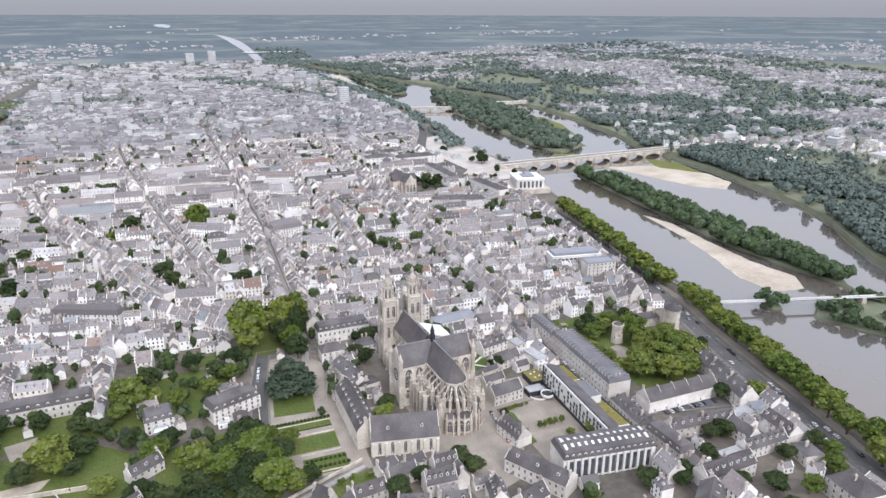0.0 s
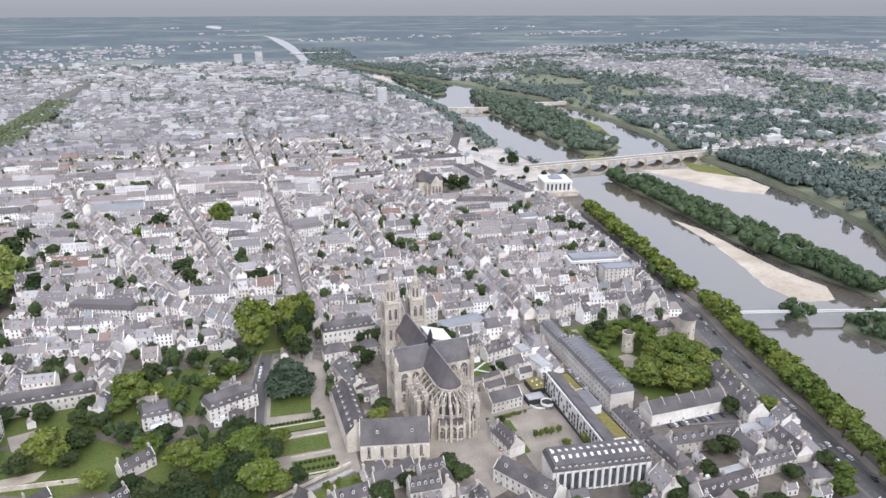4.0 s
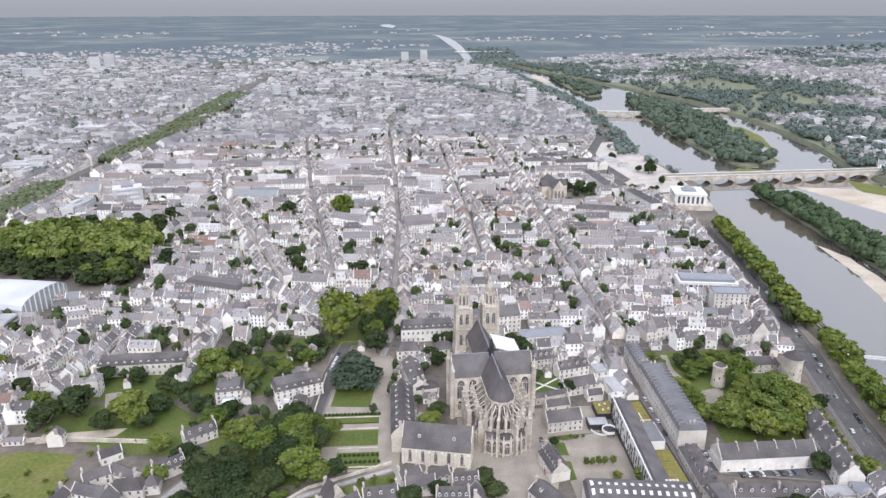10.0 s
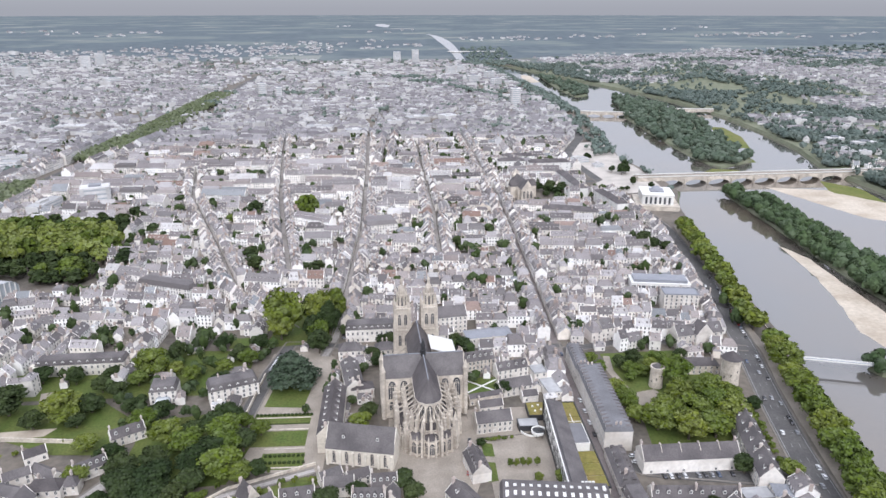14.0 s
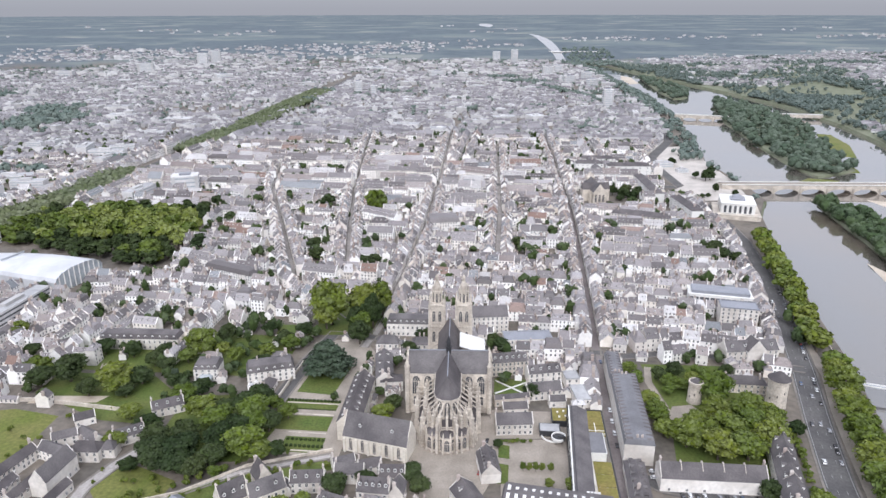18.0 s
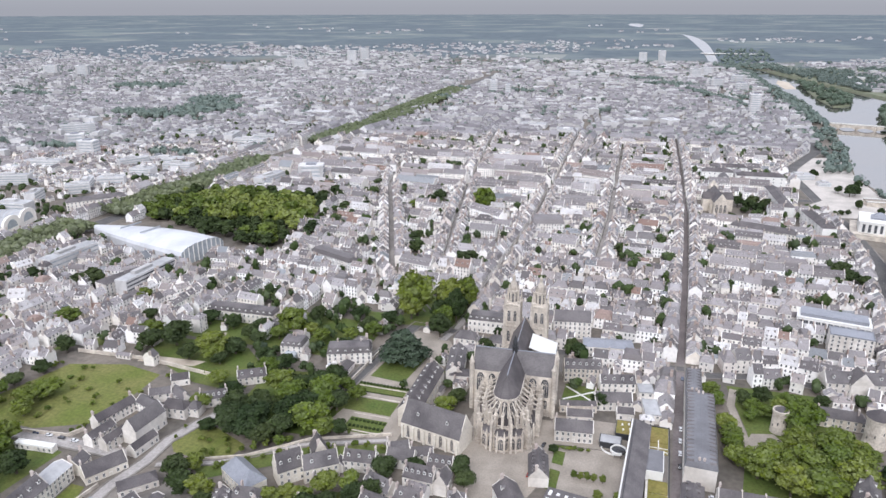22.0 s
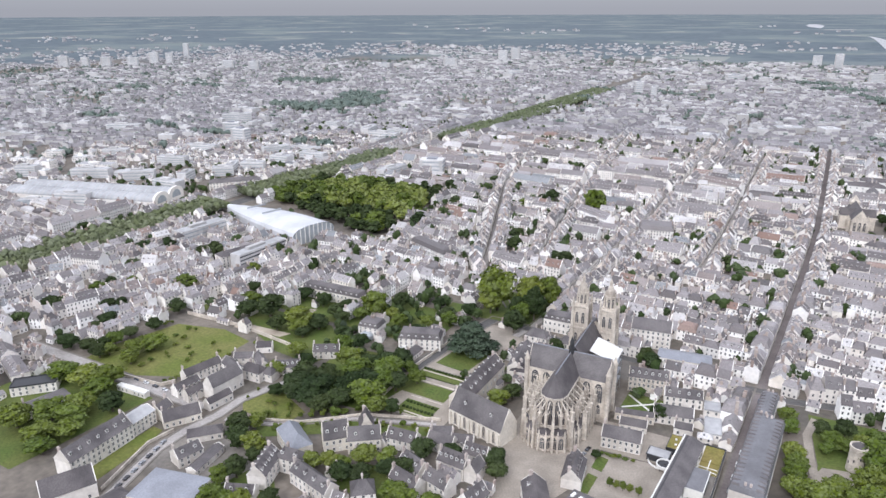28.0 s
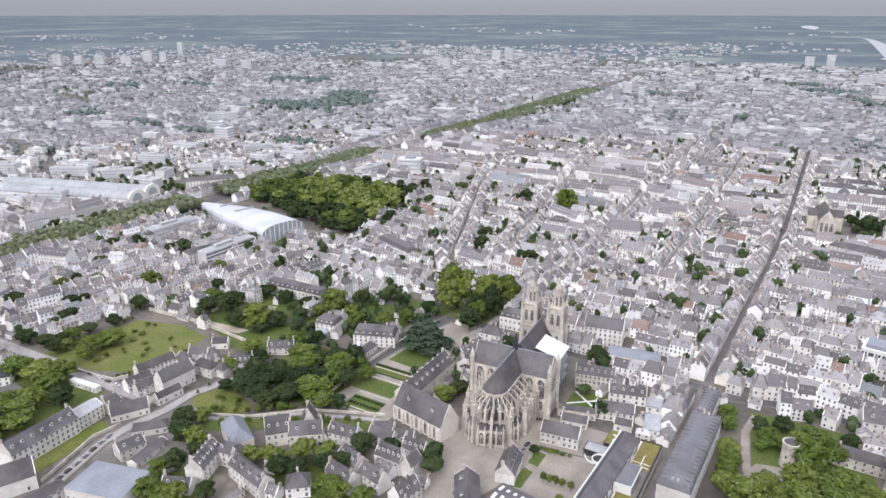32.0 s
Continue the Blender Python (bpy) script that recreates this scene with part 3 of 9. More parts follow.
def dormer_mesh(w=1.5, h=1.6, d=2.4, slate=(3, 4)):
    bm = bmesh.new()
    prof = [(-w / 2, 0), (w / 2, 0), (w / 2, h), (w / 2 + 0.2, h - 0.05), (0, h + 0.8), (-w / 2 - 0.2, h - 0.05), (-w / 2, h)]
    fr = [bm.verts.new((x, 0, z)) for x, z in prof]
    bk = [bm.verts.new((x, d, z)) for x, z in prof]
    for i in range(7):
        f = bm.faces.new((fr[i], fr[(i + 1) % 7], bk[(i + 1) % 7], bk[i]))
        f.material_index = 1 if i in slate else 0
    win = [bm.verts.new((x, y, z)) for y in (0, 0.08) for x, z in ((-w * 0.33, 0.35), (w * 0.33, 0.35), (w * 0.33, h - 0.1), (-w * 0.33, h - 0.1))]
    bm.faces.new((fr[0], fr[1], win[1], win[0]))
    bm.faces.new((fr[1], fr[2], win[2], win[1]))
    bm.faces.new((fr[6], fr[0], win[0], win[3]))
    bm.faces.new((fr[2], fr[3], fr[4], fr[5], fr[6], win[3], win[2]))
    for i in range(4):
        bm.faces.new((win[i], win[(i + 1) % 4], win[4 + (i + 1) % 4], win[4 + i]))
    bm.faces.new(win[4:]).material_index = 2
    me = mesh_bm("dormer", bm, FRAME)
    me.materials.append(SLATE)
    me.materials.append(GLASS)
    return me


DORMER = dormer_mesh()
DORMER_LOW = dormer_mesh(1.25, 1.25, 2.2, (1, 2, 3, 4, 5, 6))
STACK = mesh_bm("chimney", stacked([(0.8, 0.4, 0), (0.8, 0.4, 3.2), (0.95, 0.52, 3.2), (0.95, 0.52, 3.45), (0.6, 0.2, 3.5), (0.55, 0.16, 4.1)]), CHIMNEY)


def door_mesh():
    bm = bmesh.new()
    prof = [(-0.75, 0), (-0.6, 0), (-0.6, 2.2), (0.6, 2.2), (0.6, 0), (0.75, 0), (0.75, 2.4), (-0.75, 2.4)]
    a = [bm.verts.new((x, -0.12, z)) for x, z in prof]
    b = [bm.verts.new((x, 0.05, z)) for x, z in prof]
    for i in range(8):
        bm.faces.new((a[i], a[(i + 1) % 8], b[(i + 1) % 8], b[i]))
    bm.faces.new((a[0], a[1], a[2], a[7]))
    bm.faces.new((a[2], a[3], a[6], a[7]))
    bm.faces.new((a[3], a[4], a[5], a[6]))
    leaf = bm.faces.new((b[1], b[4], b[3], b[2]))
    leaf.material_index = 1
    me = mesh_bm("door", bm, FRAME)
    me.materials.append(DARKMETAL)
    return me


DOOR = door_mesh()


def roof_mesh(L, W, eave, rise, kind):
    """Local x along the ridge. gable, hip, mansard or flat with a parapet; eaves stand out."""
    o = 0.35
    a, b = L / 2 + 0.12, W / 2 + o
    bm = bmesh.new()
    z0, z1 = eave - 0.1, eave + rise

    def shell(low, high, zl, zh):
        lo = [bm.verts.new((x, y, zl)) for x, y in low]
        hi = [bm.verts.new((x, y, zh)) for x, y in high]
        return lo, hi

    if kind == "flat":
        box(bm, -L / 2 - 0.1, -W / 2 - 0.1, eave, L / 2 + 0.1, W / 2 + 0.1, eave + 0.35)
        for r in ((-L / 2, -W / 2, L / 2, -W / 2 + 0.35), (-L / 2, W / 2 - 0.35, L / 2, W / 2), (-L / 2, -W / 2 + 0.35, -L / 2 + 0.35, W / 2 - 0.35), (L / 2 - 0.35, -W / 2 + 0.35, L / 2, W / 2 - 0.35)):
            box(bm, r[0], r[1], eave + 0.35, r[2], r[3], eave + 0.9)
        return bm
    if kind == "mansard":
        k = rise * 0.3
        lo = [(-a, -b), (a, -b), (a, b), (-a, b)]
        mid = [(-a + k, -b + k), (a - k, -b + k), (a - k, b - k), (-a + k, b - k)]
        l0, m0 = shell(lo, mid, z0, eave + rise * 0.7)
        for i in range(4):
            bm.faces.new((l0[i], l0[(i + 1) % 4], m0[(i + 1) % 4], m0[i]))
        r0, r1 = bm.verts.new((-a + b, 0, z1)), bm.verts.new((a - b, 0, z1))
        bm.faces.new((m0[0], m0[1], r1, r0))
        bm.faces.new((m0[2], m0[3], r0, r1))
        bm.faces.new((m0[1], m0[2], r1))
        bm.faces.new((m0[3], m0[0], r0))
        bm.faces.new(l0[::-1])
        return bm
    t = b * 0.75 if kind == "hip" else 0.0
    v = [bm.verts.new(p) for p in ((-a, -b, z0), (a, -b, z0), (a, b, z0), (-a, b, z0), (-a + t, 0, z1), (a - t, 0, z1))]
    for f in ((0, 1, 5, 4), (2, 3, 4, 5), (1, 2, 5), (3, 0, 4), (3, 2, 1, 0)):
        bm.faces.new([v[i] for i in f])
    return bm


def wall_mesh(L, W, eave):
    """Walls with a plinth and a moulded cornice, as one solid."""
    a, b = L / 2, W / 2
    return stacked([(a + 0.06, b + 0.06, -1.0), (a + 0.06, b + 0.06, 0.5), (a, b, 0.55), (a, b, eave - 0.5), (a + 0.12, b + 0.12, eave - 0.4), (a + 0.12, b + 0.12, eave - 0.15), (a - 0.3, b - 0.3, eave - 0.12)])


def gable_mesh(W, eave, rise):
    """A gable with its parapet, standing across x."""
    bm = bmesh.new()
    prof = [(-W / 2 - 0.1, eave - 0.35), (W / 2 + 0.1, eave - 0.35), (W / 2 + 0.1, eave + 0.1), (0, eave + rise + 0.3), (-W / 2 - 0.1, eave + 0.1)]
    a = [bm.verts.new((-0.2, y, z)) for y, z in prof]
    b = [bm.verts.new((0.2, y, z)) for y, z in prof]
    bm.faces.new(a)
    bm.faces.new(b[::-1])
    for i in range(5):
        bm.faces.new((a[i], b[i], b[(i + 1) % 5], a[(i + 1) % 5]))
    return bm


HOUSES = []


def faces_walk(x, y, ang):
    """Whether a front whose normal points to ang degrees can be seen from anywhere on the camera's way."""
    nx, ny = math.cos(radians(ang)), math.sin(radians(ang))
    return any((cx - x) * nx + (cy - y) * ny > -6 for cx, cy in ((0, 0), (140, -8), (280, 20)))


def house(x, y, L, W, ang, eave, rise=None, roof="gable", wall=None, slate=None, label="", name="house", category="house", windows="tall", storeys=None,
          bays=None, dormers=0, stacks=2, sides=(1, -1), group="", back_dormers=None, ends=True, spacing=3.4, dormer=None):
    """A house with its walls, roof, windows, dormers, chimneys and door as parts."""
    rise = W * 0.48 if rise is None else rise
    h = thing(name, pose(x, y, ground_z(x, y), 0, 0, ang), label or "pale rendered town house with a slate roof", category, group)
    part("wall", wall_mesh(L, W, eave), wall or RENDER, h)
    if roof == "gable":
        for s in (-1, 1):
            part("gable", gable_mesh(W, eave, rise), wall or RENDER, h, m=pose(s * L / 2, 0, 0))
    part("roof", roof_mesh(L, W, eave, rise, roof), slate or SLATE, h)
    n = storeys or max(1, round(eave / 3.2))
    k = bays or max(2, int(L / spacing))
    fh = eave / n
    for s in sides:
        if not faces_walk(x, y, ang - 90 * s):
            continue
        r = pose(0, 0, 0, 0, 0, 0) if s == 1 else pose(0, 0, 0, 0, 0, 180)
        for f in range(n):
            for i in range(k):
                px = -L / 2 + (i + 0.5) * L / k
                if f == 0 and i == k // 2 and s == 1:
                    part("door", DOOR, None, h, m=r @ pose(px, -W / 2, 0))
                else:
                    part("window", WINDOWS[windows], None, h, m=r @ pose(px, -W / 2, f * fh + 0.85))
        nd = dormers if s == 1 or back_dormers is None else back_dormers
        for i in range(nd):
            px = -L / 2 + (i + 0.5) * L / nd
            if roof == "mansard":
                part("dormer", dormer or DORMER, None, h, m=r @ pose(px, -W / 2 + 0.25, eave + 0.4))
            else:
                yy = 0.24 * W
                part("dormer", dormer or DORMER, None, h, m=r @ pose(px, -W / 2 + yy - 0.6, eave + rise * (yy - 0.4) / (W / 2)))
    if ends and roof == "gable":
        for s in (1, -1):
            if not faces_walk(x, y, ang + (0 if s == 1 else 180)):
                continue
            r = pose(0, 0, 0, 0, 0, 90 * s)
            for f in range(n):
                for o in (-W / 4, W / 4):
                    part("window", WINDOWS["small"], None, h, m=r @ pose(o, -L / 2, f * fh + 1.0))
    for i in range(stacks):
        px = (-1, 1, 0)[i % 3] * (L / 2 - 0.6) if roof == "gable" else (-1, 1, 0)[i % 3] * (L / 2 - W * 0.55)
        part("chimney", STACK, None, h, m=pose(px, 0.12 * W, eave + rise * (0.62 if roof != "flat" else 0), 0, 0, 90))
    HOUSES.append((x, y, L, W, ang))
    return h


# ---- occupancy of the plan, two-metre cells ----
GX0, GY0, GN, GM = -720, 60, 660, 640


taken = np.zeros((GN, GM), dtype=bool)


def mark(x, y, L, W, ang, grow=0.5):
    c, s = math.cos(radians(ang)), math.sin(radians(ang))
    R = math.hypot(L, W) / 2 + grow + 2
    i0, i1 = max(0, int((x - R - GX0) / 2)), min(GN, int((x + R - GX0) / 2) + 1)
    j0, j1 = max(0, int((y - R - GY0) / 2)), min(GM, int((y + R - GY0) / 2) + 1)
    if i0 >= i1 or j0 >= j1:
        return None
    gx = (GX0 + 2 * np.arange(i0, i1) + 1 - x)[:, None]
    gy = (GY0 + 2 * np.arange(j0, j1) + 1 - y)[None, :]
    u, v = gx * c + gy * s, -gx * s + gy * c
    return (slice(i0, i1), slice(j0, j1)), (abs(u) < L / 2 + grow) & (abs(v) < W / 2 + grow)


def claim(x, y, L, W, ang, grow=0.5):
    m = mark(x, y, L, W, ang, grow)
    if m:
        taken[m[0]] |= m[1]


def free(x, y, L, W, ang):
    m = mark(x, y, L, W, ang, -0.9)
    return m is not None and not (taken[m[0]] & m[1]).any()


def claim_line(line, width):
    for (ax, ay), (bx, by) in zip(line, line[1:]):
        d = math.hypot(bx - ax, by - ay)
        claim((ax + bx) / 2, (ay + by) / 2, d + 4, width, math.degrees(math.atan2(by - ay, bx - ax)), 0.0)


def claim_poly(poly):
    xs, ys = [p[0] for p in poly], [p[1] for p in poly]
    for i in range(max(0, int((min(xs) - GX0) / 2)), min(GN, int((max(xs) - GX0) / 2) + 1)):
        for j in range(max(0, int((min(ys) - GY0) / 2)), min(GM, int((max(ys) - GY0) / 2) + 1)):
            if inside(GX0 + 2 * i + 1, GY0 + 2 * j + 1, poly):
                taken[i, j] = True


for k, (_, line, width) in enumerate(STREETS):
    claim_line(line, 44 if k == 6 else width + 2.6)
for j in range(GM):
    edge = at_y(QUAY_ROAD, GY0 + 2 * j) + 8
    taken[max(0, int((edge - GX0) / 2)):, j] = True


# ---- trees ----
def crown_mesh(name, mat, seed, radius, height, base, lobes=16, leaves=2300, size=0.75, shape="round"):
    """A crown of many small leaf clumps round uneven lobes, with gaps between them."""
    r = np.random.RandomState(seed)
    cen, rad = [], []
    for i in range(lobes):
        if shape == "cedar":
            t = i / lobes
            a = i * 2.4
            cen.append((radius * 0.62 * (1 - 0.75 * t) * math.cos(a) * r.uniform(0.5, 1.15), radius * 0.62 * (1 - 0.75 * t) * math.sin(a) * r.uniform(0.5, 1.15), base + (height - base) * t))
            rad.append(radius * (0.46 - 0.2 * t))
        else:
            u = r.normal(size=3)
            u /= np.linalg.norm(u)
            k = r.uniform(0.42, 0.74)
            mid = (base + height) / 2
            cen.append((u[0] * radius * k, u[1] * radius * k, mid + u[2] * (height - base) / 2 * k))
            rad.append(radius * r.uniform(0.25, 0.42))
    cen, rad = np.array(cen), np.array(rad)
    w = rad ** 2 / (rad ** 2).sum()
    vs, fs = [], []
    # dim inner mass of each lobe
    ico = bmesh.new()
    bmesh.ops.create_icosphere(ico, subdivisions=1, radius=1)
    iv = np.array([v.co[:] for v in ico.verts])
    ifc = [tuple(v.index for v in f.verts) for f in ico.faces]
    ico.free()
    sq = 0.32 if shape == "cedar" else 0.85
    for c, q in zip(cen, rad):
        k = len(vs)
        vs.extend((c + iv * q * 0.8 * np.array((1, 1, sq)) * r.uniform(0.85, 1.1, (len(iv), 1))).tolist())
        fs.extend(tuple(k + i for i in f) for f in ifc)
    pick = r.choice(lobes, leaves, p=w)
    d = r.normal(size=(leaves, 3))
    d /= np.linalg.norm(d, axis=1)[:, None]
    d[:, 2] = np.where(d[:, 2] < -0.35, -d[:, 2], d[:, 2])
    pos = cen[pick] + d * rad[pick][:, None] * r.uniform(0.78, 1.12, leaves)[:, None] * np.array((1, 1, sq * 1.05))
    nrm = d + r.normal(size=(leaves, 3)) * 0.5
    nrm /= np.linalg.norm(nrm, axis=1)[:, None]
    t1 = np.cross(nrm, r.normal(size=(leaves, 3)))
    t1 /= np.linalg.norm(t1, axis=1)[:, None]
    t2 = np.cross(nrm, t1)
    s = size * r.uniform(0.6, 1.4, leaves)[:, None]
    for j, (p, q) in enumerate(((-1, -0.5), (0.2, -1), (1, 0.4), (-0.3, 1))):
        corner = pos + t1 * s * p * r.uniform(0.7, 1.2, (leaves, 1)) + t2 * s * q * r.uniform(0.7, 1.2, (leaves, 1))
        if j == 0:
            allc = [corner]
        else:
            allc.append(corner)
    k = len(vs)
    quads = np.stack(allc, axis=1).reshape(-1, 3)
    vs.extend(quads.tolist())
    fs.extend((k + 4 * i, k + 4 * i + 1, k + 4 * i + 2, k + 4 * i + 3) for i in range(leaves))
    return mesh_of(name, vs, fs, mat)


def trunk_mesh(name, h, r0, spread, seed):
    """A tapered trunk with limbs that reach into the crown."""
    r = random.Random(seed)
    bm = bmesh.new()

    def limb(p, q, a, b, n=6):
        d = (Vector(q) - Vector(p))
        u = d.orthogonal().normalized()
        w = d.normalized().cross(u)
        rows = []
        for o, rr in ((Vector(p), a), (Vector(q), b)):
            rows.append([bm.verts.new(o + (u * math.cos(2 * math.pi * i / n) + w * math.sin(2 * math.pi * i / n)) * rr) for i in range(n)])
        for i in range(n):
            bm.faces.new((rows[0][i], rows[0][(i + 1) % n], rows[1][(i + 1) % n], rows[1][i]))

    limb((0, 0, -0.3), (0, 0, h * 0.35), r0 * 1.2, r0 * 0.8)
    limb((0, 0, h * 0.35), (0.2, 0.1, h * 0.75), r0 * 0.8, r0 * 0.3)
    for i in range(6):
        a = i * 1.05 + r.uniform(-0.3, 0.3)
        z = h * r.uniform(0.28, 0.45)
        limb((0, 0, z), (spread * math.cos(a), spread * math.sin(a), z + h * r.uniform(0.2, 0.35)), r0 * 0.45, r0 * 0.12, 5)
    return mesh_bm(name, bm, BARK)


TREES = {}
for kind, mat, shape, spec in (
        ("plane", LEAF, "round", [(3, 6.0, 14.5, 2.6), (5, 6.2, 15.0, 2.4), (8, 5.8, 14.0, 2.4)]),
        ("light", LEAF_LIGHT, "round", [(11, 5.6, 13.0, 2.0), (13, 6.0, 13.5, 2.0), (53, 6.0, 14.5, 1.6)]),
        ("dark", LEAF_DARK, "round", [(17, 5.6, 13.5, 1.8), (19, 5.4, 14.0, 1.9), (59, 6.0, 14.0, 1.7)]),
        ("cedar", LEAF_CEDAR, "cedar", [(29, 9.5, 17.0, 3.0)]),
        ("shrub", LEAF, "round", [(31, 1.6, 2.8, 0.3), (37, 1.7, 2.6, 0.2)]),
        ("plane_far", LEAF, "round", [(43, 6.0, 14.5, 1.8), (47, 6.1, 14.5, 1.6)]),
        ("light_far", LEAF_LIGHT, "round", [(67, 6.0, 14.5, 1.4), (71, 5.8, 14.0, 1.6)]),
        ("dark_far", LEAF_DARK, "round", [(73, 6.0, 14.0, 1.6), (61, 5.8, 14.0, 1.5)]),
        ("wood_light", LEAF_LIME, "round", [(81, 6.0, 14.0, 1.2), (83, 6.0, 14.0, 1.0)]),
        ("wood_green", LEAF, "round", [(85, 6.0, 14.0, 1.4), (87, 6.0, 14.0, 1.2)]),
        ("wood_dark", LEAF_DARK, "round", [(89, 6.0, 14.0, 1.4), (91, 6.0, 14.0, 1.2)])):
    TREES[kind] = []
    for seed, rad, hh, base in spec:
        n = {"shrub": 240, "cedar": 4200}.get(kind, 520 if "wood" in kind else 720 if "far" in kind else 2200)
        size = {"shrub": 0.3, "cedar": 0.52}.get(kind, 1.1 if "wood" in kind else 0.95 if "far" in kind else 0.46)
        TREES[kind].append((crown_mesh(kind + "_crown", mat, seed, rad, hh, base, {"shrub": 6, "cedar": 26}.get(kind, 16 if "wood" in kind else 22 if "far" in kind else 34), n, size, shape),
                            trunk_mesh(kind + "_trunk", hh * 0.8, 0.08 if kind == "shrub" else 0.42, rad * 0.55, seed)))
WORDS = {"plane": "broad green plane tree in full summer leaf", "light": "light green lime tree in full leaf", "dark": "dark green chestnut tree in full leaf",
         "cedar": "old spreading blue-green cedar", "shrub": "rounded green garden shrub"}
TREE_COUNT = []
trng = random.Random(3)


def tree(kind, x, y, radius=6.0, height=None, z=None, group="", label=""):
    if math.hypot(x - 100, y) > 500 and kind + "_far" in TREES:
        kind += "_far"
    crown, trunk = trng.choice(TREES[kind])
    ref = {"cedar": 9.5, "shrub": 1.6}.get(kind, 5.9)
    refh = {"cedar": 17.0, "shrub": 2.8}.get(kind, 14.0)
    k = radius / ref
    kz = k if height is None else height / refh
    m = pose(x, y, ground_z(x, y) if z is None else z, 0, 0, trng.uniform(0, 360)) @ Matrix.Diagonal((k, k * trng.uniform(0.92, 1.08), kz * trng.uniform(0.93, 1.07), 1))
    t = tagged(new("shrub" if kind == "shrub" else "tree"), label or WORDS[kind.replace("_far", "")], "shrub" if kind == "shrub" else "tree", group)
    t.matrix_basis = m
    part("trunk", trunk, None, t)
    part("crown", crown, None, t)
    TREE_COUNT.append((x, y))
    return t


def wood(rows, name, label, seed):
    """Many trees of one kind joined, each a turned and scaled copy of that kind's crown and trunk."""
    r = random.Random(seed)
    base = []
    for pair in TREES[rows[0][0]]:
        for me in pair:
            co = np.empty(len(me.vertices) * 3)
            me.vertices.foreach_get("co", co)
            base.append((co.reshape(-1, 3), [tuple(p.vertices) for p in me.polygons]))
    vs, fs, sl, k = [], [], [], 0
    for _, x, y, rad, h in rows:
        pick = r.randrange(len(base) // 2) * 2
        a, g = r.uniform(0, 6.28), ground_z(x, y)
        for slot in (0, 1):
            co, faces = base[pick + slot]
            q = co * np.array((rad / 5.9, rad / 5.9, h / 14.0))
            c, s = math.cos(a), math.sin(a)
            vs.append(np.stack((x + q[:, 0] * c - q[:, 1] * s, y + q[:, 0] * s + q[:, 1] * c, g + q[:, 2]), axis=1))
            fs.extend(tuple(v + k for v in f) for f in faces)
            sl.extend([slot] * len(faces))
            k += len(co)
    crown = TREES[rows[0][0]][0][0].materials[0]
    return tagged(new(name, mesh_of(name, np.concatenate(vs), fs, [crown, BARK], sl)), label, "trees", kind="stuff")


def canopy(rows, name, label, mat, seed, leaves=46, size=1.5, lobes=2):
    """Far trees, joined: each an uneven crown of lobes with leaf clumps on it. Rows: x, y, z, radius, height."""
    r = np.random.RandomState(seed)
    ico = bmesh.new()
    bmesh.ops.create_icosphere(ico, subdivisions=1, radius=1)
    iv = np.array([v.co[:] for v in ico.verts])
    ifc = np.array([[v.index for v in f.verts] for f in ico.faces])
    ico.free()
    vs, fs, k = [], [], 0
    for x, y, z, rad, h in rows:
        for j in range(lobes):
            c = np.array((x + r.uniform(-0.4, 0.4) * rad, y + r.uniform(-0.4, 0.4) * rad, z + h * (0.5 + 0.14 * j)))
            p = c + iv * np.array((rad * 0.75, rad * 0.75, h * 0.4)) * r.uniform(0.75, 1.2, (len(iv), 1))
            vs.append(p)
            fs.extend((ifc + k).tolist())
            k += len(iv)
        if leaves:
            d = r.normal(size=(leaves, 3))
            d /= np.linalg.norm(d, axis=1)[:, None]
            d[:, 2] = np.abs(d[:, 2]) * 1.1 - 0.25
            pos = np.array((x, y, z + h * 0.55)) + d * np.array((rad, rad, h * 0.46)) * r.uniform(0.8, 1.1, (leaves, 1))
            n = d + r.normal(size=(leaves, 3)) * 0.5
            t1 = np.cross(n, r.normal(size=(leaves, 3)))
            t1 /= np.linalg.norm(t1, axis=1)[:, None]
            t2 = np.cross(n, t1)
            t2 /= np.linalg.norm(t2, axis=1)[:, None]
            s = size * r.uniform(0.5, 1.3, (leaves, 1))
            q = np.stack((pos - t1 * s, pos - t2 * s * 0.8, pos + t1 * s, pos + t2 * s * 0.8), axis=1).reshape(-1, 3)
            vs.append(q)
            fs.extend((np.arange(leaves * 4).reshape(-1, 4) + k).tolist())
            k += leaves * 4
    return tagged(new(name, mesh_of(name, np.concatenate(vs), fs, mat)), label, "trees", kind="stuff")


# ---- cathedral: local y runs along its axis to the west front, x across it ----
CATH = pose(132.9, 355, 0, 0, 0, 3.8)
cath = thing("cathedral", CATH, "pale gothic limestone cathedral with two west towers and flying buttresses", "cathedral")


def arch_points(w, h, n=5):
    """Outline of a pointed arch, from the left foot over the tip to the right foot."""
    r, spring = w * 1.05, h - w * 0.9
    out = [(-w / 2, 0)]
    for i in range(n + 1):
        t = i / n
        out.append((-w / 2 * math.cos(t * math.pi / 2) ** 0.9, spring + (h - spring) * math.sin(t * math.pi / 2) ** 0.95))
    return out + [(-x, z) for x, z in out[-2::-1]]


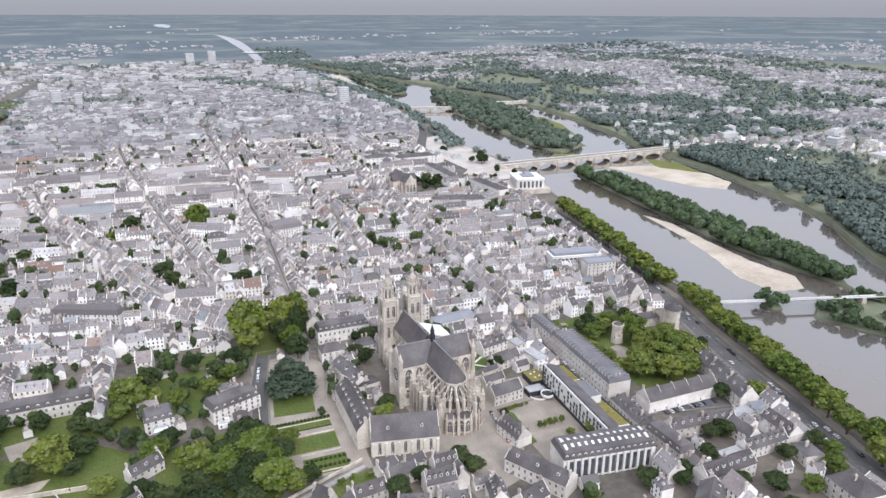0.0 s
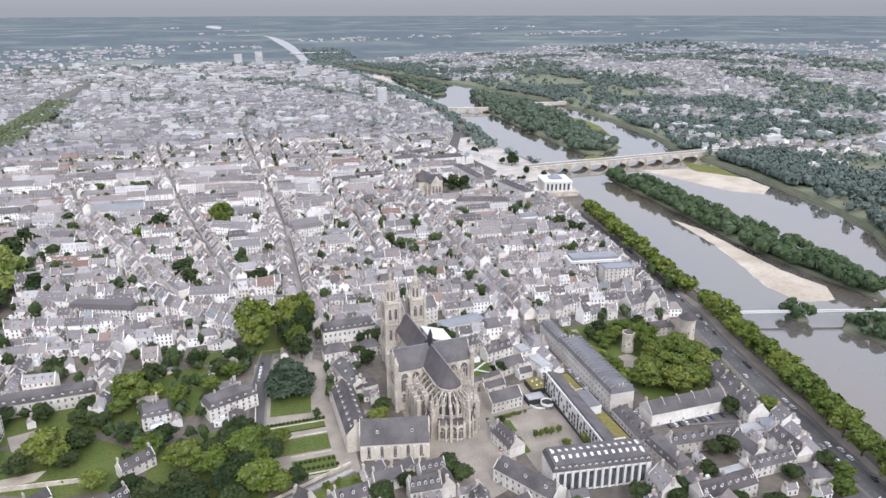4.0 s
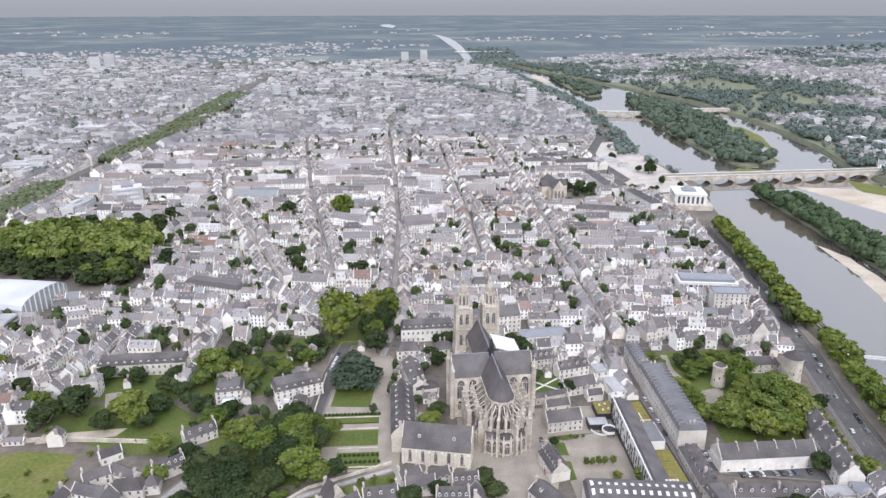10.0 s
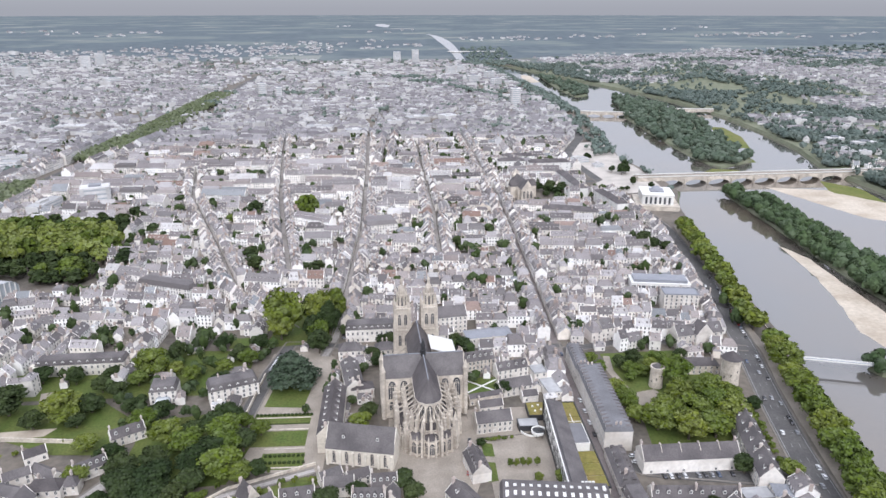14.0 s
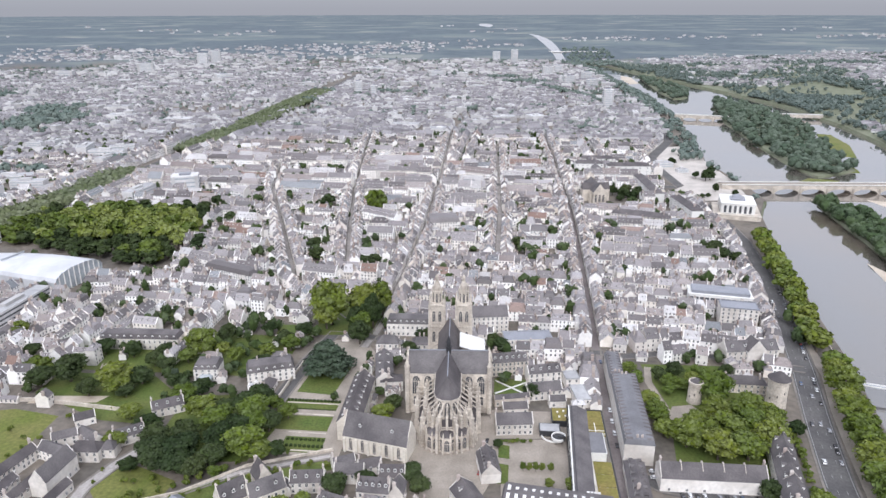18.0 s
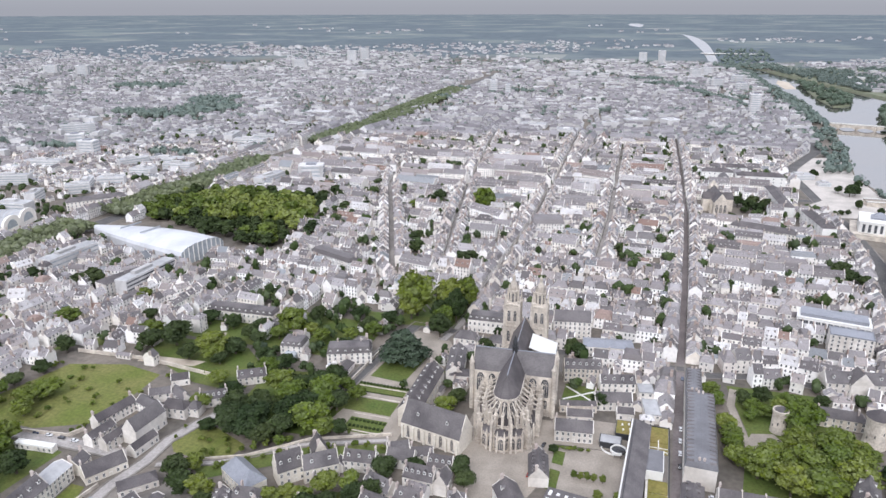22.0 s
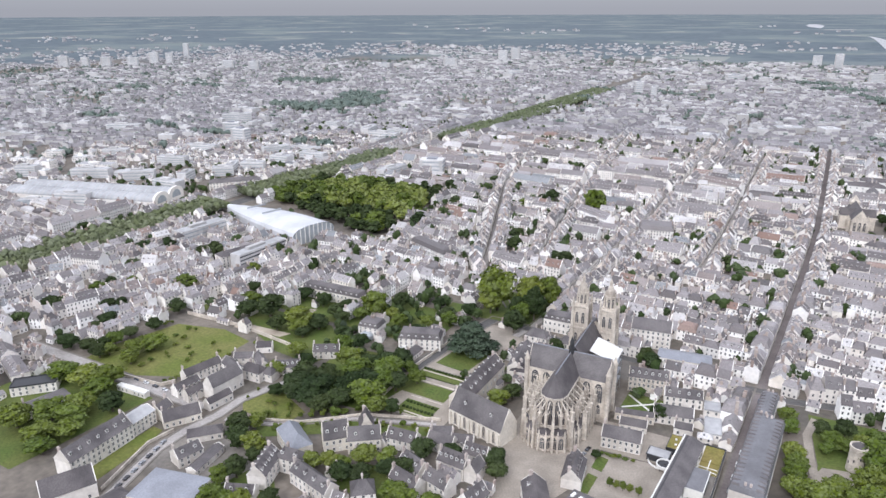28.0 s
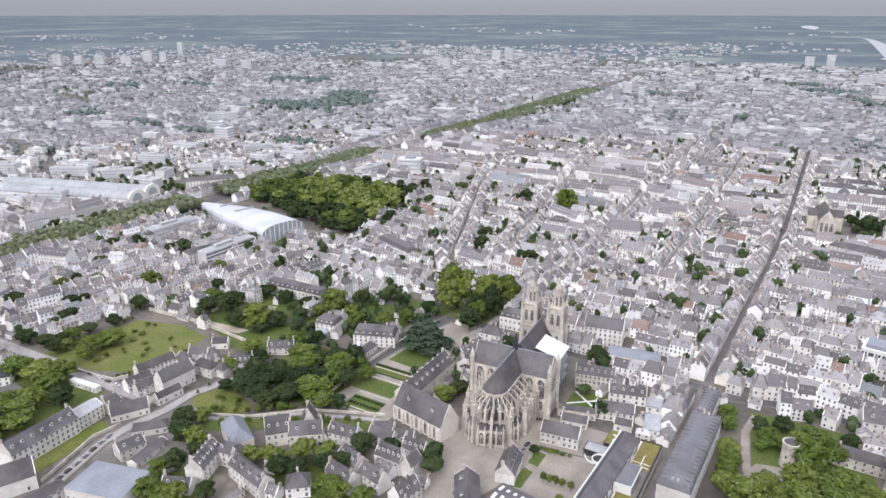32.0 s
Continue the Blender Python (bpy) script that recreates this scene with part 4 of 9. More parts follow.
def gothic_window(w, h, lights=3):
    """Recessed dark glass in a deep pointed frame, with mullions and tracery; it looks to -y."""
    bm = bmesh.new()
    outer, inner = arch_points(w + 0.7, h + 0.45), arch_points(w, h)
    a = [bm.verts.new((x, -0.22, z - (0.15 if z == 0 else 0))) for x, z in outer]
    b = [bm.verts.new((x, -0.22, z)) for x, z in inner]
    c = [bm.verts.new((x, -0.03, z)) for x, z in inner]
    d = [bm.verts.new((v.co.x, 0.1, v.co.z)) for v in a]
    n = len(a)
    for i in range(n - 1):
        bm.faces.new((a[i], b[i], b[i + 1], a[i + 1]))
        bm.faces.new((b[i], c[i], c[i + 1], b[i + 1]))
        bm.faces.new((a[i], a[i + 1], d[i + 1], d[i]))
    bm.faces.new((a[0], a[-1], b[-1], b[0]))
    bm.faces.new((b[0], b[-1], c[-1], c[0]))
    bm.faces.new(c).material_index = 1
    top = h - w * 0.9
    for i in range(1, lights):
        x = -w / 2 + w * i / lights
        box(bm, x - 0.09, -0.16, 0, x + 0.09, 0.0, top + w * 0.25)
    box(bm, -w / 2, -0.15, top - 0.1, w / 2, 0.0, top + 0.12)
    if w > 2.4:
        for cx, cz, rr in ((0, top + w * 0.42, w * 0.2), (-w * 0.24, top + w * 0.14, w * 0.13), (w * 0.24, top + w * 0.14, w * 0.13)):
            for k in range(8):
                p, q = k * math.pi / 4, (k + 1) * math.pi / 4
                v = [bm.verts.new((cx + s * math.cos(t), -0.15, cz + s * math.sin(t))) for s, t in ((rr, p), (rr, q), (rr * 0.76, q), (rr * 0.76, p))]
                bm.faces.new(v)
    me = mesh_bm("window", bm, STONE)
    me.materials.append(GLASS)
    return me


GW_APSE = gothic_window(3.0, 10.8, 3)
GW_TALL = gothic_window(2.7, 7.0, 3)
GW_HIGH, GW_WIDE, GW_CHAPEL, GW_BELL, GW_NARROW = gothic_window(3.6, 10.5, 4), gothic_window(4.4, 12.0, 4), gothic_window(2.2, 5.8, 3), gothic_window(1.9, 7.5, 2), gothic_window(1.6, 9.5, 2)


def pier(h, w=1.3, d=3.0):
    """A stepped buttress pier with a pinnacle; local x runs outwards."""
    return stacked([(d / 2 + 0.2, w / 2 + 0.15, -0.5), (d / 2 + 0.2, w / 2 + 0.15, 1.2), (d / 2, w / 2, 1.6), (d / 2, w / 2, h * 0.55), (d * 0.4, w / 2, h * 0.62), (d * 0.4, w / 2, h), (d * 0.44, w / 2 + 0.12, h + 0.1),
                    (d * 0.44, w / 2 + 0.12, h + 0.4), (0.55, 0.5, h + 0.6), (0.5, 0.45, h + 2.2), (0.05, 0.05, h + 5.0)])


def flyer(run, z_out, z_in, thick=0.5):
    """A flying buttress in x-z: x = 0 at the pier, x = run at the wall; straight on top and arched beneath."""
    bm = bmesh.new()
    n, rows = 9, []
    for i in range(n + 1):
        t = i / n
        top = z_out + (z_in - z_out) * t
        low = z_out - 3.4 + (z_in - 0.9 - z_out + 3.4) * math.sqrt(max(0, 1 - (1 - t) ** 2)) ** 0.9
        rows.append([bm.verts.new((run * t, y, z)) for y, z in ((-thick / 2, min(low, top - 0.7)), (thick / 2, min(low, top - 0.7)), (thick / 2, top), (-thick / 2, top))])
    for a, b in zip(rows, rows[1:]):
        for k in range(4):
            bm.faces.new((a[k], a[(k + 1) % 4], b[(k + 1) % 4], b[k]))
    bm.faces.new(rows[0])
    bm.faces.new(rows[-1][::-1])
    return bm


PIER_HIGH, PIER_LOW = mesh_bm("pier", pier(19.5), STONE), mesh_bm("pier", pier(11.5, 1.1, 2.4), STONE)
FLY_UP, FLY_LOW = mesh_bm("flying_buttress", flyer(6.6, 19.5, 24.8), STONE), mesh_bm("flying_buttress", flyer(6.6, 14.2, 18.6), STONE)
FLY_OUT = mesh_bm("flying_buttress", flyer(4.4, 16.4, 19.0), STONE)
FLY_NAVE = mesh_bm("flying_buttress", flyer(8.0, 16.5, 22.5), STONE)


def apse(r, cx, cy, n=5):
    """Half polygon that closes the east end, from the north side round to the south side."""
    return [(cx + r * math.cos(-math.pi * i / n), cy + r * math.sin(-math.pi * i / n)) for i in range(n + 1)]


# high vessel: choir with its apse, transept, nave
high = apse(7.2, 0, -30.5)
part("choir_wall", prism(bmesh.new(), ([(7.2, -7)] + high + [(-7.2, -7)])[::-1], 8, 26.2), STONE, cath)
part("choir_cornice", prism(bmesh.new(), ([(7.7, -7)] + apse(7.7, 0, -30.5) + [(-7.7, -7)])[::-1], 25.4, 26.6), STONE, cath)
part("nave_wall", boxes((-7.2, 7, 8, 7.2, 47, 25.6)), STONE, cath)
part("transept_wall", boxes((-24, -7.6, 0, 24, 7.6, 26)), STONE, cath)
for s in (-1, 1):
    part("transept_gable", gable_mesh(15.4, 26, 11.6), STONE, cath, m=pose(s * 23.8, 0, 0))
    rose = bmesh.new()
    for k, (r0, r1) in enumerate(((4.6, 4.0), (2.4, 2.1), (0.9, 0.6))):
        for i in range(24):
            p, q = i * math.pi / 12, (i + 1) * math.pi / 12
            rose.faces.new([rose.verts.new((0.12, r * math.cos(t), 19 + r * math.sin(t))) for r, t in ((r0, p), (r0, q), (r1, q), (r1, p))])
    f = rose.faces.new([rose.verts.new((0.02, 4.3 * math.cos(i * math.pi / 12), 19 + 4.3 * math.sin(i * math.pi / 12))) for i in range(24)])
    f.material_index = 1
    me = mesh_bm("rose_window", rose, STONE)
    me.materials.append(GLASS)
    part("rose_window", me, None, cath, m=pose(s * 24.02, 0, 0, 0, 0, 0 if s == 1 else 180))
    for i in range(12):
        part("rose_spoke", boxes((-0.06, 0.8, -0.11, 0.12, 4.1, 0.11)), STONE, cath, m=pose(s * 24.04, 0, 19, i * 30, 0, 0))
    for e in (-1, 1):
        turret = bmesh.new()
        prism(turret, ring(1.5, 8), 0, 31)
        prism(turret, ring(1.75, 8), 30.6, 31.4)
        prism(turret, ring(1.5, 8), 31.4, 36.5, 0)
        part("stair_turret", turret, STONE, cath, m=pose(s * 24.2, e * 7.7, 0))
part("roof", roof_mesh(47.4, 14.6, 26.2, 11.4, "gable"), SLATE, cath, "grey slate transept roof")
part("roof", roof_mesh(40, 14.2, 25.8, 11.6, "gable"), SLATE, cath, "grey slate nave roof", m=pose(0, 27, 0, 0, 0, 90))
bm = bmesh.new()
eave = [(7.5, 0)] + apse(7.5, 0, -30.5) + [(-7.5, 0)]
low = [bm.verts.new((x, y, 26.4)) for x, y in eave]
r0, r1 = bm.verts.new((0, 0, 37.5)), bm.verts.new((0, -30.5, 37.5))
bm.faces.new((low[0], r0, r1, low[1]))
for i in range(1, 6):
    bm.faces.new((low[i], r1, low[i + 1]))
bm.faces.new((low[6], r1, r0, low[7]))
part("roof", bm, SLATE, cath, "grey slate choir roof with a rounded east end")
part("ridge", boxes((-0.25, -30.5, 37.4, 0.25, 46, 37.85)), LEAD, cath, "pale lead ridge")
part("ridge", boxes((-23.5, -0.25, 37.5, 23.5, 0.25, 37.95)), LEAD, cath, "pale lead ridge")
# crossing spirelet
bm = bmesh.new()
prism(bm, ring(1.7, 8), 35.5, 39.8)
prism(bm, ring(2.0, 8), 39.8, 40.3)
prism(bm, ring(1.3, 8), 40.3, 42.8)
prism(bm, ring(1.5, 8), 42.8, 47.5, 0)
part("spirelet", bm, DARKMETAL, cath, "dark lead-covered crossing spirelet")
# windows of the high vessel
for s in (-1, 1):
    for y in (-10.8, -15.8, -20.8, -25.8):
        part("window", GW_HIGH, None, cath, m=pose(s * 7.2, y, 14.2, 0, 0, 90 * s))
    for y in (12, 18, 24, 30, 36, 42):
        part("window", GW_NARROW, None, cath, m=pose(s * 7.2, y, 14.5, 0, 0, 90 * s))
    for x in (12.0, 19.0):
        for e, turn in ((-1, 0), (1, 180)):
            part("window", GW_WIDE, None, cath, m=pose(s * x, e * 7.6, 12.6, 0, 0, turn))
            if e == -1:
                part("window", GW_CHAPEL, None, cath, m=pose(s * 19.6, -7.6, 5.2, 0, 0, 0)) if x == 19.0 else None
for i in range(5):
    a = -math.pi * (i + 0.5) / 5
    r = 7.2 * math.cos(math.pi / 10)
    part("window", GW_APSE, None, cath, m=pose(r * math.cos(a), -30.5 + r * math.sin(a), 14.4, 0, 0, math.degrees(a) + 90))
# aisles, ambulatory and the ring of chapels
ring_c = (0, -32.5)
aisle = [(12.2, -7)] + apse(12.2, 0, -31.5, 9) + [(-12.2, -7)]
part("ambulatory_wall", prism(bmesh.new(), aisle[::-1], 0, 13.2), STONE, cath)
bm = bmesh.new()
inner = [(7.3, -7)] + apse(7.3, 0, -30.5, 9) + [(-7.3, -7)]
lo = [bm.verts.new((x, y, 12.9)) for x, y in [(12.4, -7)] + apse(12.4, 0, -31.5, 9) + [(-12.4, -7)]]
hi = [bm.verts.new((x, y, 14.6)) for x, y in inner]
for i in range(len(lo) - 1):
    bm.faces.new((lo[i], hi[i], hi[i + 1], lo[i + 1]))
part("ambulatory_roof", bm, SLATE, cath, "dark slate lean-to roof")
part("aisle_wall", boxes((12.2, -33, 0, 16.4, -7, 9.6)), STONE, cath)
part("aisle_wall", boxes((-16.4, -33, 0, -12.2, -7, 9.6)), STONE, cath)
for s in (-1, 1):
    bm = bmesh.new()
    bm.faces.new([bm.verts.new(p) for p in ((s * 16.7, -33, 9.4), (s * 16.7, -7, 9.4), (s * 12.2, -7, 11.4), (s * 12.2, -33, 11.4))])
    part("aisle_roof", bm, SLATE, cath)
    bm = bmesh.new()
    bm.faces.new([bm.verts.new(p) for p in ((s * 14.4, 7, 10.4), (s * 14.4, 47, 10.4), (s * 7.2, 47, 14.0), (s * 7.2, 7, 14.0))])
    part("aisle_roof", bm, SLATE, cath)
    part("aisle_wall", boxes((min(s * 7.2, s * 14.2), 7, 0, max(s * 7.2, s * 14.2), 47, 10.6)), STONE, cath)
    for y in (12, 18, 24, 30, 36, 42):
        part("window", GW_CHAPEL, None, cath, m=pose(s * 14.2, y, 2.8, 0, 0, 90 * s))
        part("pier", PIER_LOW, None, cath, m=pose(s * 15.2, y - 3, 0))
        part("flying_buttress", FLY_NAVE, None, cath, m=pose(s * 15.0, y - 3, 0, 0, 0, 180 if s == 1 else 0))
    for y in (-10.8, -15.8, -20.8, -25.8, -31):
        part("window", GW_TALL, None, cath, m=pose(s * 16.4, y, 1.6, 0, 0, 90 * s))
for i in range(5):
    a = -math.pi * (i + 0.5) / 5
    cx, cy = 11.6 * math.cos(a), ring_c[1] + 11.6 * math.sin(a)
    bm = bmesh.new()
    prism(bm, ring(4.9, 8, 0, 0, math.pi / 8), 0, 10.2)
    ch = part("chapel", bm, STONE, cath, m=pose(cx, cy, 0, 0, 0, math.degrees(a)))
    bm = bmesh.new()
    prism(bm, ring(5.15, 8, 0, 0, math.pi / 8), 10.0, 12.6, 0)
    part("chapel_roof", bm, SLATE, ch, "low grey slate roof")
    for k in (-2, -1, 0, 1, 2):
        t = k * math.pi / 4
        part("window", GW_TALL, None, ch, m=pose(4.54 * math.cos(t), 4.54 * math.sin(t), 1.6, 0, 0, math.degrees(t) + 90))
    for k in (-1.5, -0.5, 0.5, 1.5):
        t = k * math.pi / 4
        part("buttress", stacked([(0.9, 0.5, -0.5), (0.9, 0.5, 1.5), (0.7, 0.4, 1.7), (0.7, 0.4, 8.4), (0.35, 0.4, 10.2), (0.3, 0.3, 11.8), (0.05, 0.05, 13.6)]), STONE, ch, m=pose(5.1 * math.cos(t), 5.1 * math.sin(t), 0, 0, 0, math.degrees(t)))
# piers and flying buttresses of the choir
for s in (-1, 1):
    for y in (-8.4, -13.3, -18.3, -23.3, -28.3):
        turn = 180 if s == 1 else 0
        part("pier", PIER_HIGH, None, cath, m=pose(s * 12.6, y, 0))
        part("pier", PIER_HIGH, None, cath, m=pose(s * 17.4, y, -2.0))
        part("flying_buttress", FLY_UP, None, cath, m=pose(s * 13.6, y, 0, 0, 0, turn))
        part("flying_buttress", FLY_LOW, None, cath, m=pose(s * 13.6, y, 0, 0, 0, turn))
        part("flying_buttress", FLY_OUT, None, cath, m=pose(s * 17.2, y, 0, 0, 0, turn))
for i in range(1, 10):
    a = -math.pi * i / 10
    part("pier", PIER_HIGH, None, cath, m=pose(12.4 * math.cos(a), -31 + 12.4 * math.sin(a), 0, 0, 0, math.degrees(a)))
    if i % 2 == 0:
        part("pier", PIER_HIGH, None, cath, m=pose(16.6 * math.cos(a), -31.5 + 16.6 * math.sin(a), -1.5, 0, 0, math.degrees(a)))
        part("flying_buttress", FLY_OUT, None, cath, m=pose(16.6 * math.cos(a), -31.5 + 16.6 * math.sin(a), 0, 0, 0, math.degrees(a) + 180))
    for me in (FLY_UP, FLY_LOW):
        part("flying_buttress", me, None, cath, m=pose(13.5 * math.cos(a), -30.8 + 13.5 * math.sin(a), 0, 0, 0, math.degrees(a) + 180))
# west front and towers
part("west_front", boxes((-5, 47, 0, 5, 57, 27)), STONE, cath)
part("west_gable", gable_mesh(11, 27, 6), STONE, cath, m=pose(0, 56, 0, 0, 0, 90))
for s in (-1, 1):
    tw = part("tower", stacked([(5.3, 5.5, 0), (5.3, 5.5, 14), (4.9, 5.1, 14.6), (4.9, 5.1, 29), (5.2, 5.4, 29.3), (5.2, 5.4, 30.2), (4.3, 4.5, 30.4), (4.3, 4.5, 44.0), (4.8, 5.0, 44.6), (4.8, 5.0, 45.6), (3.9, 4.1, 45.8), (3.9, 4.1, 46.6)]), STONE, cath,
              "weathered stone bell tower", m=pose(s * 8.8, 52.4, 0))
    for k in range(4):
        r = pose(0, 0, 0, 0, 0, 90 * k)
        for o in (-2.0, 2.0):
            part("belfry_window", GW_BELL, None, tw, m=r @ pose(o, -4.5 if k % 2 == 0 else -4.3, 33.5))
            part("belfry_window", GW_BELL, None, tw, m=r @ pose(o, -5.1 if k % 2 == 0 else -4.9, 19))
        part("corner_buttress", stacked([(1.5, 1.5, 0), (1.5, 1.5, 15), (1.2, 1.2, 16), (1.2, 1.2, 30), (0.9, 0.9, 31), (0.8, 0.8, 45), (0.6, 0.6, 45.5), (0.45, 0.45, 48.5), (0.05, 0.05, 52.5)]), STONE, tw, m=r @ pose(4.7, 4.7, 0))
    bm = bmesh.new()
    prism(bm, ring(3.3, 8, 0, 0, math.pi / 8), 46.4, 53.6)
    lan = part("lantern", bm, STONE, tw, "octagonal renaissance lantern")
    for k in range(8):
        t = k * math.pi / 4
        part("window", GW_BELL, None, lan, m=pose(3.06 * math.cos(t), 3.06 * math.sin(t), 46.6, 0, 0, math.degrees(t) + 90) @ Matrix.Diagonal((0.7, 1, 0.82, 1)))
        part("pilaster", stacked([(0.35, 0.35, 46.4), (0.35, 0.35, 53.4), (0.5, 0.5, 53.6), (0.3, 0.3, 54.4), (0.04, 0.04, 57.4)]), STONE, lan, m=pose(3.4 * math.cos(t + math.pi / 8), 3.4 * math.sin(t + math.pi / 8), 0, 0, 0, math.degrees(t + math.pi / 8)))
    bm = bmesh.new()
    rows = [(3.5, 53.6), (3.5, 54.1), (2.7, 54.3), (2.5, 56.6), (2.2, 58.2), (1.6, 59.6), (1.0, 60.6)]
    loops = [[bm.verts.new((r * math.cos(i * math.pi / 8), r * math.sin(i * math.pi / 8), z)) for i in range(16)] for r, z in rows]
    for lo2, hi2 in zip(loops, loops[1:]):
        for i in range(16):
            bm.faces.new((lo2[i], lo2[(i + 1) % 16], hi2[(i + 1) % 16], hi2[i]))
    part("dome", bm, STONE, tw, "ribbed stone dome")
    bm = bmesh.new()
    prism(bm, ring(1.0, 8), 60.6, 63.4)
    prism(bm, ring(1.2, 8), 63.4, 65.6, 0)
    part("finial", bm, STONE, tw)
claim(132.4, 358, 60, 124, 3.8)


# ---- named buildings near the cathedral ----
def claimed(*a, **k):
    k.setdefault("ends", False)
    h = house(*a, **k)
    claim(a[0], a[1], a[2], a[3], a[4])
    return h


TALL_DORMER = dormer_mesh(1.4, 1.7, 3.6, (1, 2, 3, 4, 5, 6))
for x, y, L, W, eave, n, word, name in ((238.7, 342.5, 72, 15.5, 12.5, 20, "long pale former barracks with a slate roof full of small dormers", "barracks"), (236.6, 394.5, 32, 9, 11, 9, "narrow pale wing of the barracks with a dormered slate roof", "barracks_wing")):
    b = claimed(x, y, L, W, 88.5, eave, 3.8, "mansard", slate=SLATE_PALE, label=word, name=name, category="barracks", bays=n - 2, stacks=0, storeys=3)
    for side in (0, 180):
        for i in range(n):
            part("dormer", TALL_DORMER, None, b, m=pose(0, 0, 0, 0, 0, side) @ pose(-L / 2 + (i + 0.5) * L / n, -W / 2 + 0.5, eave + 1.0))
    for px in (-L / 2 + 2.6, L / 2 - 2.6):
        for py in (-1.2, 1.2):
            part("chimney", STACK, None, b, m=pose(px, py, eave + 1.2, 0, 0, 90) @ Matrix.Diagonal((0.7, 0.7, 0.9, 1)))
hall = claimed(99, 308.5, 37, 15, 168, 9.5, 11.5, "gable", wall=CREAM, label="old stone hall with a steep slate roof beside the cathedral", name="stone_hall", category="hall", bays=5, storeys=1, windows="small", dormers=2, stacks=0)
for i in range(6):
    part("buttress", boxes((-0.6, -0.7, 0, 0.6, 0.7, 8.2)), CREAM, hall, m=pose(-17.4 + i * 6.96, 7.9, 0))
for i in range(5):
    part("tall_window", GW_NARROW, None, hall, m=pose(-13.9 + i * 6.96, 7.5, 1.2, 0, 0, 180) @ Matrix.Diagonal((0.9, 1, 0.75, 1)))
claimed(80, 339, 50, 13, 91, 11.5, 6.5, "gable", wall=CREAM, label="stone palace wing with a slate roof and stone dormers", name="palace_wing", category="palace", bays=9, storeys=2, dormers=8, stacks=2)
claimed(88, 386, 34, 11, 101, 8, 4.5, "gable", label="plastered gatehouse range with a slate roof", name="gatehouse", category="house", dormers=3)
claimed(95, 372, 9, 14, 101, 7, 3.2, "hip", label="small slate-roofed annexe of the palace")
school = claimed(192, 256, 52, 17, 173, 12.5, 4.5, "mansard", label="large school with white pilasters and a slate mansard", name="school", category="school", bays=14, storeys=2, windows="wide", dormers=15, stacks=0)
for i in range(13):
    for yy in (-3.4, 3.4):
        part("rooflight", boxes((-0.75, -1.9, -1.2, 0.75, 1.9, 0.4)), FRAME, school, "white strip rooflight", m=pose(-22.8 + i * 3.8, yy, 16.0, 12 if yy < 0 else -12, 0, 0))
    for e in (-1, 1):
        if i < 12:
            part("glass_bay", boxes((-1.2, -0.15, 1.2, 1.2, 0.15, 10.8)), GLASS, school, "tall dark glass bay", m=pose(-21.8 + i * 3.95, e * 8.5, 0))
        part("pilaster", boxes((-0.65, -0.5, 0.3, 0.65, 0.5, 12.2)), FRAME, school, "white pilaster", m=pose(-23.8 + i * 3.95, e * 8.8, 0))
claimed(155, 256, 36, 12, 120, 8, 5, "gable", label="pale house wing with a slate roof on the square", dormers=3)
claimed(159, 293.5, 19, 10, 101, 6, 5.2, "gable", label="pale gabled house with a row of dormers beside the garden", dormers=6, bays=5, stacks=2, dormer=DORMER_LOW)
claimed(172, 333, 21, 11, 8, 7, 4.6, "gable", label="white villa with a pedimented front and slate roof", storeys=2, bays=7, stacks=1)
stable = claimed(271, 293, 52, 13, 1, 8, 5.6, "gable", label="long plain pale stable with a slate roof in five lengths", name="stable", category="stable", bays=6, storeys=1, windows="small", stacks=2)
for px in (-15.6, -5.2, 5.2, 15.6):
    part("party_wall", gable_mesh(12.6, 8, 5.5), STONE, stable, m=pose(px, 0, 0) @ Matrix.Diagonal((0.8, 1, 1.0, 1)))
    part("chimney", STACK, None, stable, m=pose(px, 0.6, 10.8, 0, 0, 90) @ Matrix.Diagonal((0.8, 0.8, 0.8, 1)))
quay_house = claimed(309.5, 296, 56, 12, 79, 8.5, 6.6, "gable", label="long steep slate-roofed house with dormers on the quay", dormers=7, bays=13, stacks=2)
for px in (-9.5, 9.5):
    part("party_wall", gable_mesh(12, 8.5, 6.5), RENDER, quay_house, m=pose(px, 0, 0))
    part("chimney", STACK, None, quay_house, m=pose(px, 1.2, 12.4, 0, 0, 90))
claim(324, 322, 78, 17, 79)
claimed(234, 287, 32, 10.5, 88, 4.8, 4.4, "hip", label="low slate-roofed range beside the street", dormers=6, stacks=1, dormer=DORMER_LOW)
claimed(297, 220, 13, 11, 81, 6.5, 2.6, "hip", label="white villa with a low hipped roof", stacks=1)
claimed(291, 186, 20, 18, 87, 10, 4, "hip", label="white block of flats with a slate roof", storeys=3)
# courtyard ranges by the quay
claimed(262, 262.5, 43, 9, 176, 6.5, 4.6, "gable", label="long pale courtyard range with a dormered slate roof", dormers=8, bays=10, stacks=3)
claimed(233, 253, 27, 10, 94, 7.5, 5, "mansard", label="courtyard house with a slate mansard and white dormers", dormers=5, stacks=1)
claimed(279, 247.5, 17, 9, 96, 6.5, 4.4, "gable", label="pale gabled house in the courtyard", stacks=1)
claimed(294, 263, 15, 8, 2, 4.2, 0.4, "flat", label="flat-roofed pavilion with a grey roof", slate=ZINC, stacks=0, storeys=1)
claimed(306.5, 262.5, 10, 9, 80, 6.2, 2.2, "hip", label="small zinc-roofed pavilion beside the quay", slate=LEAD, stacks=0, storeys=2)
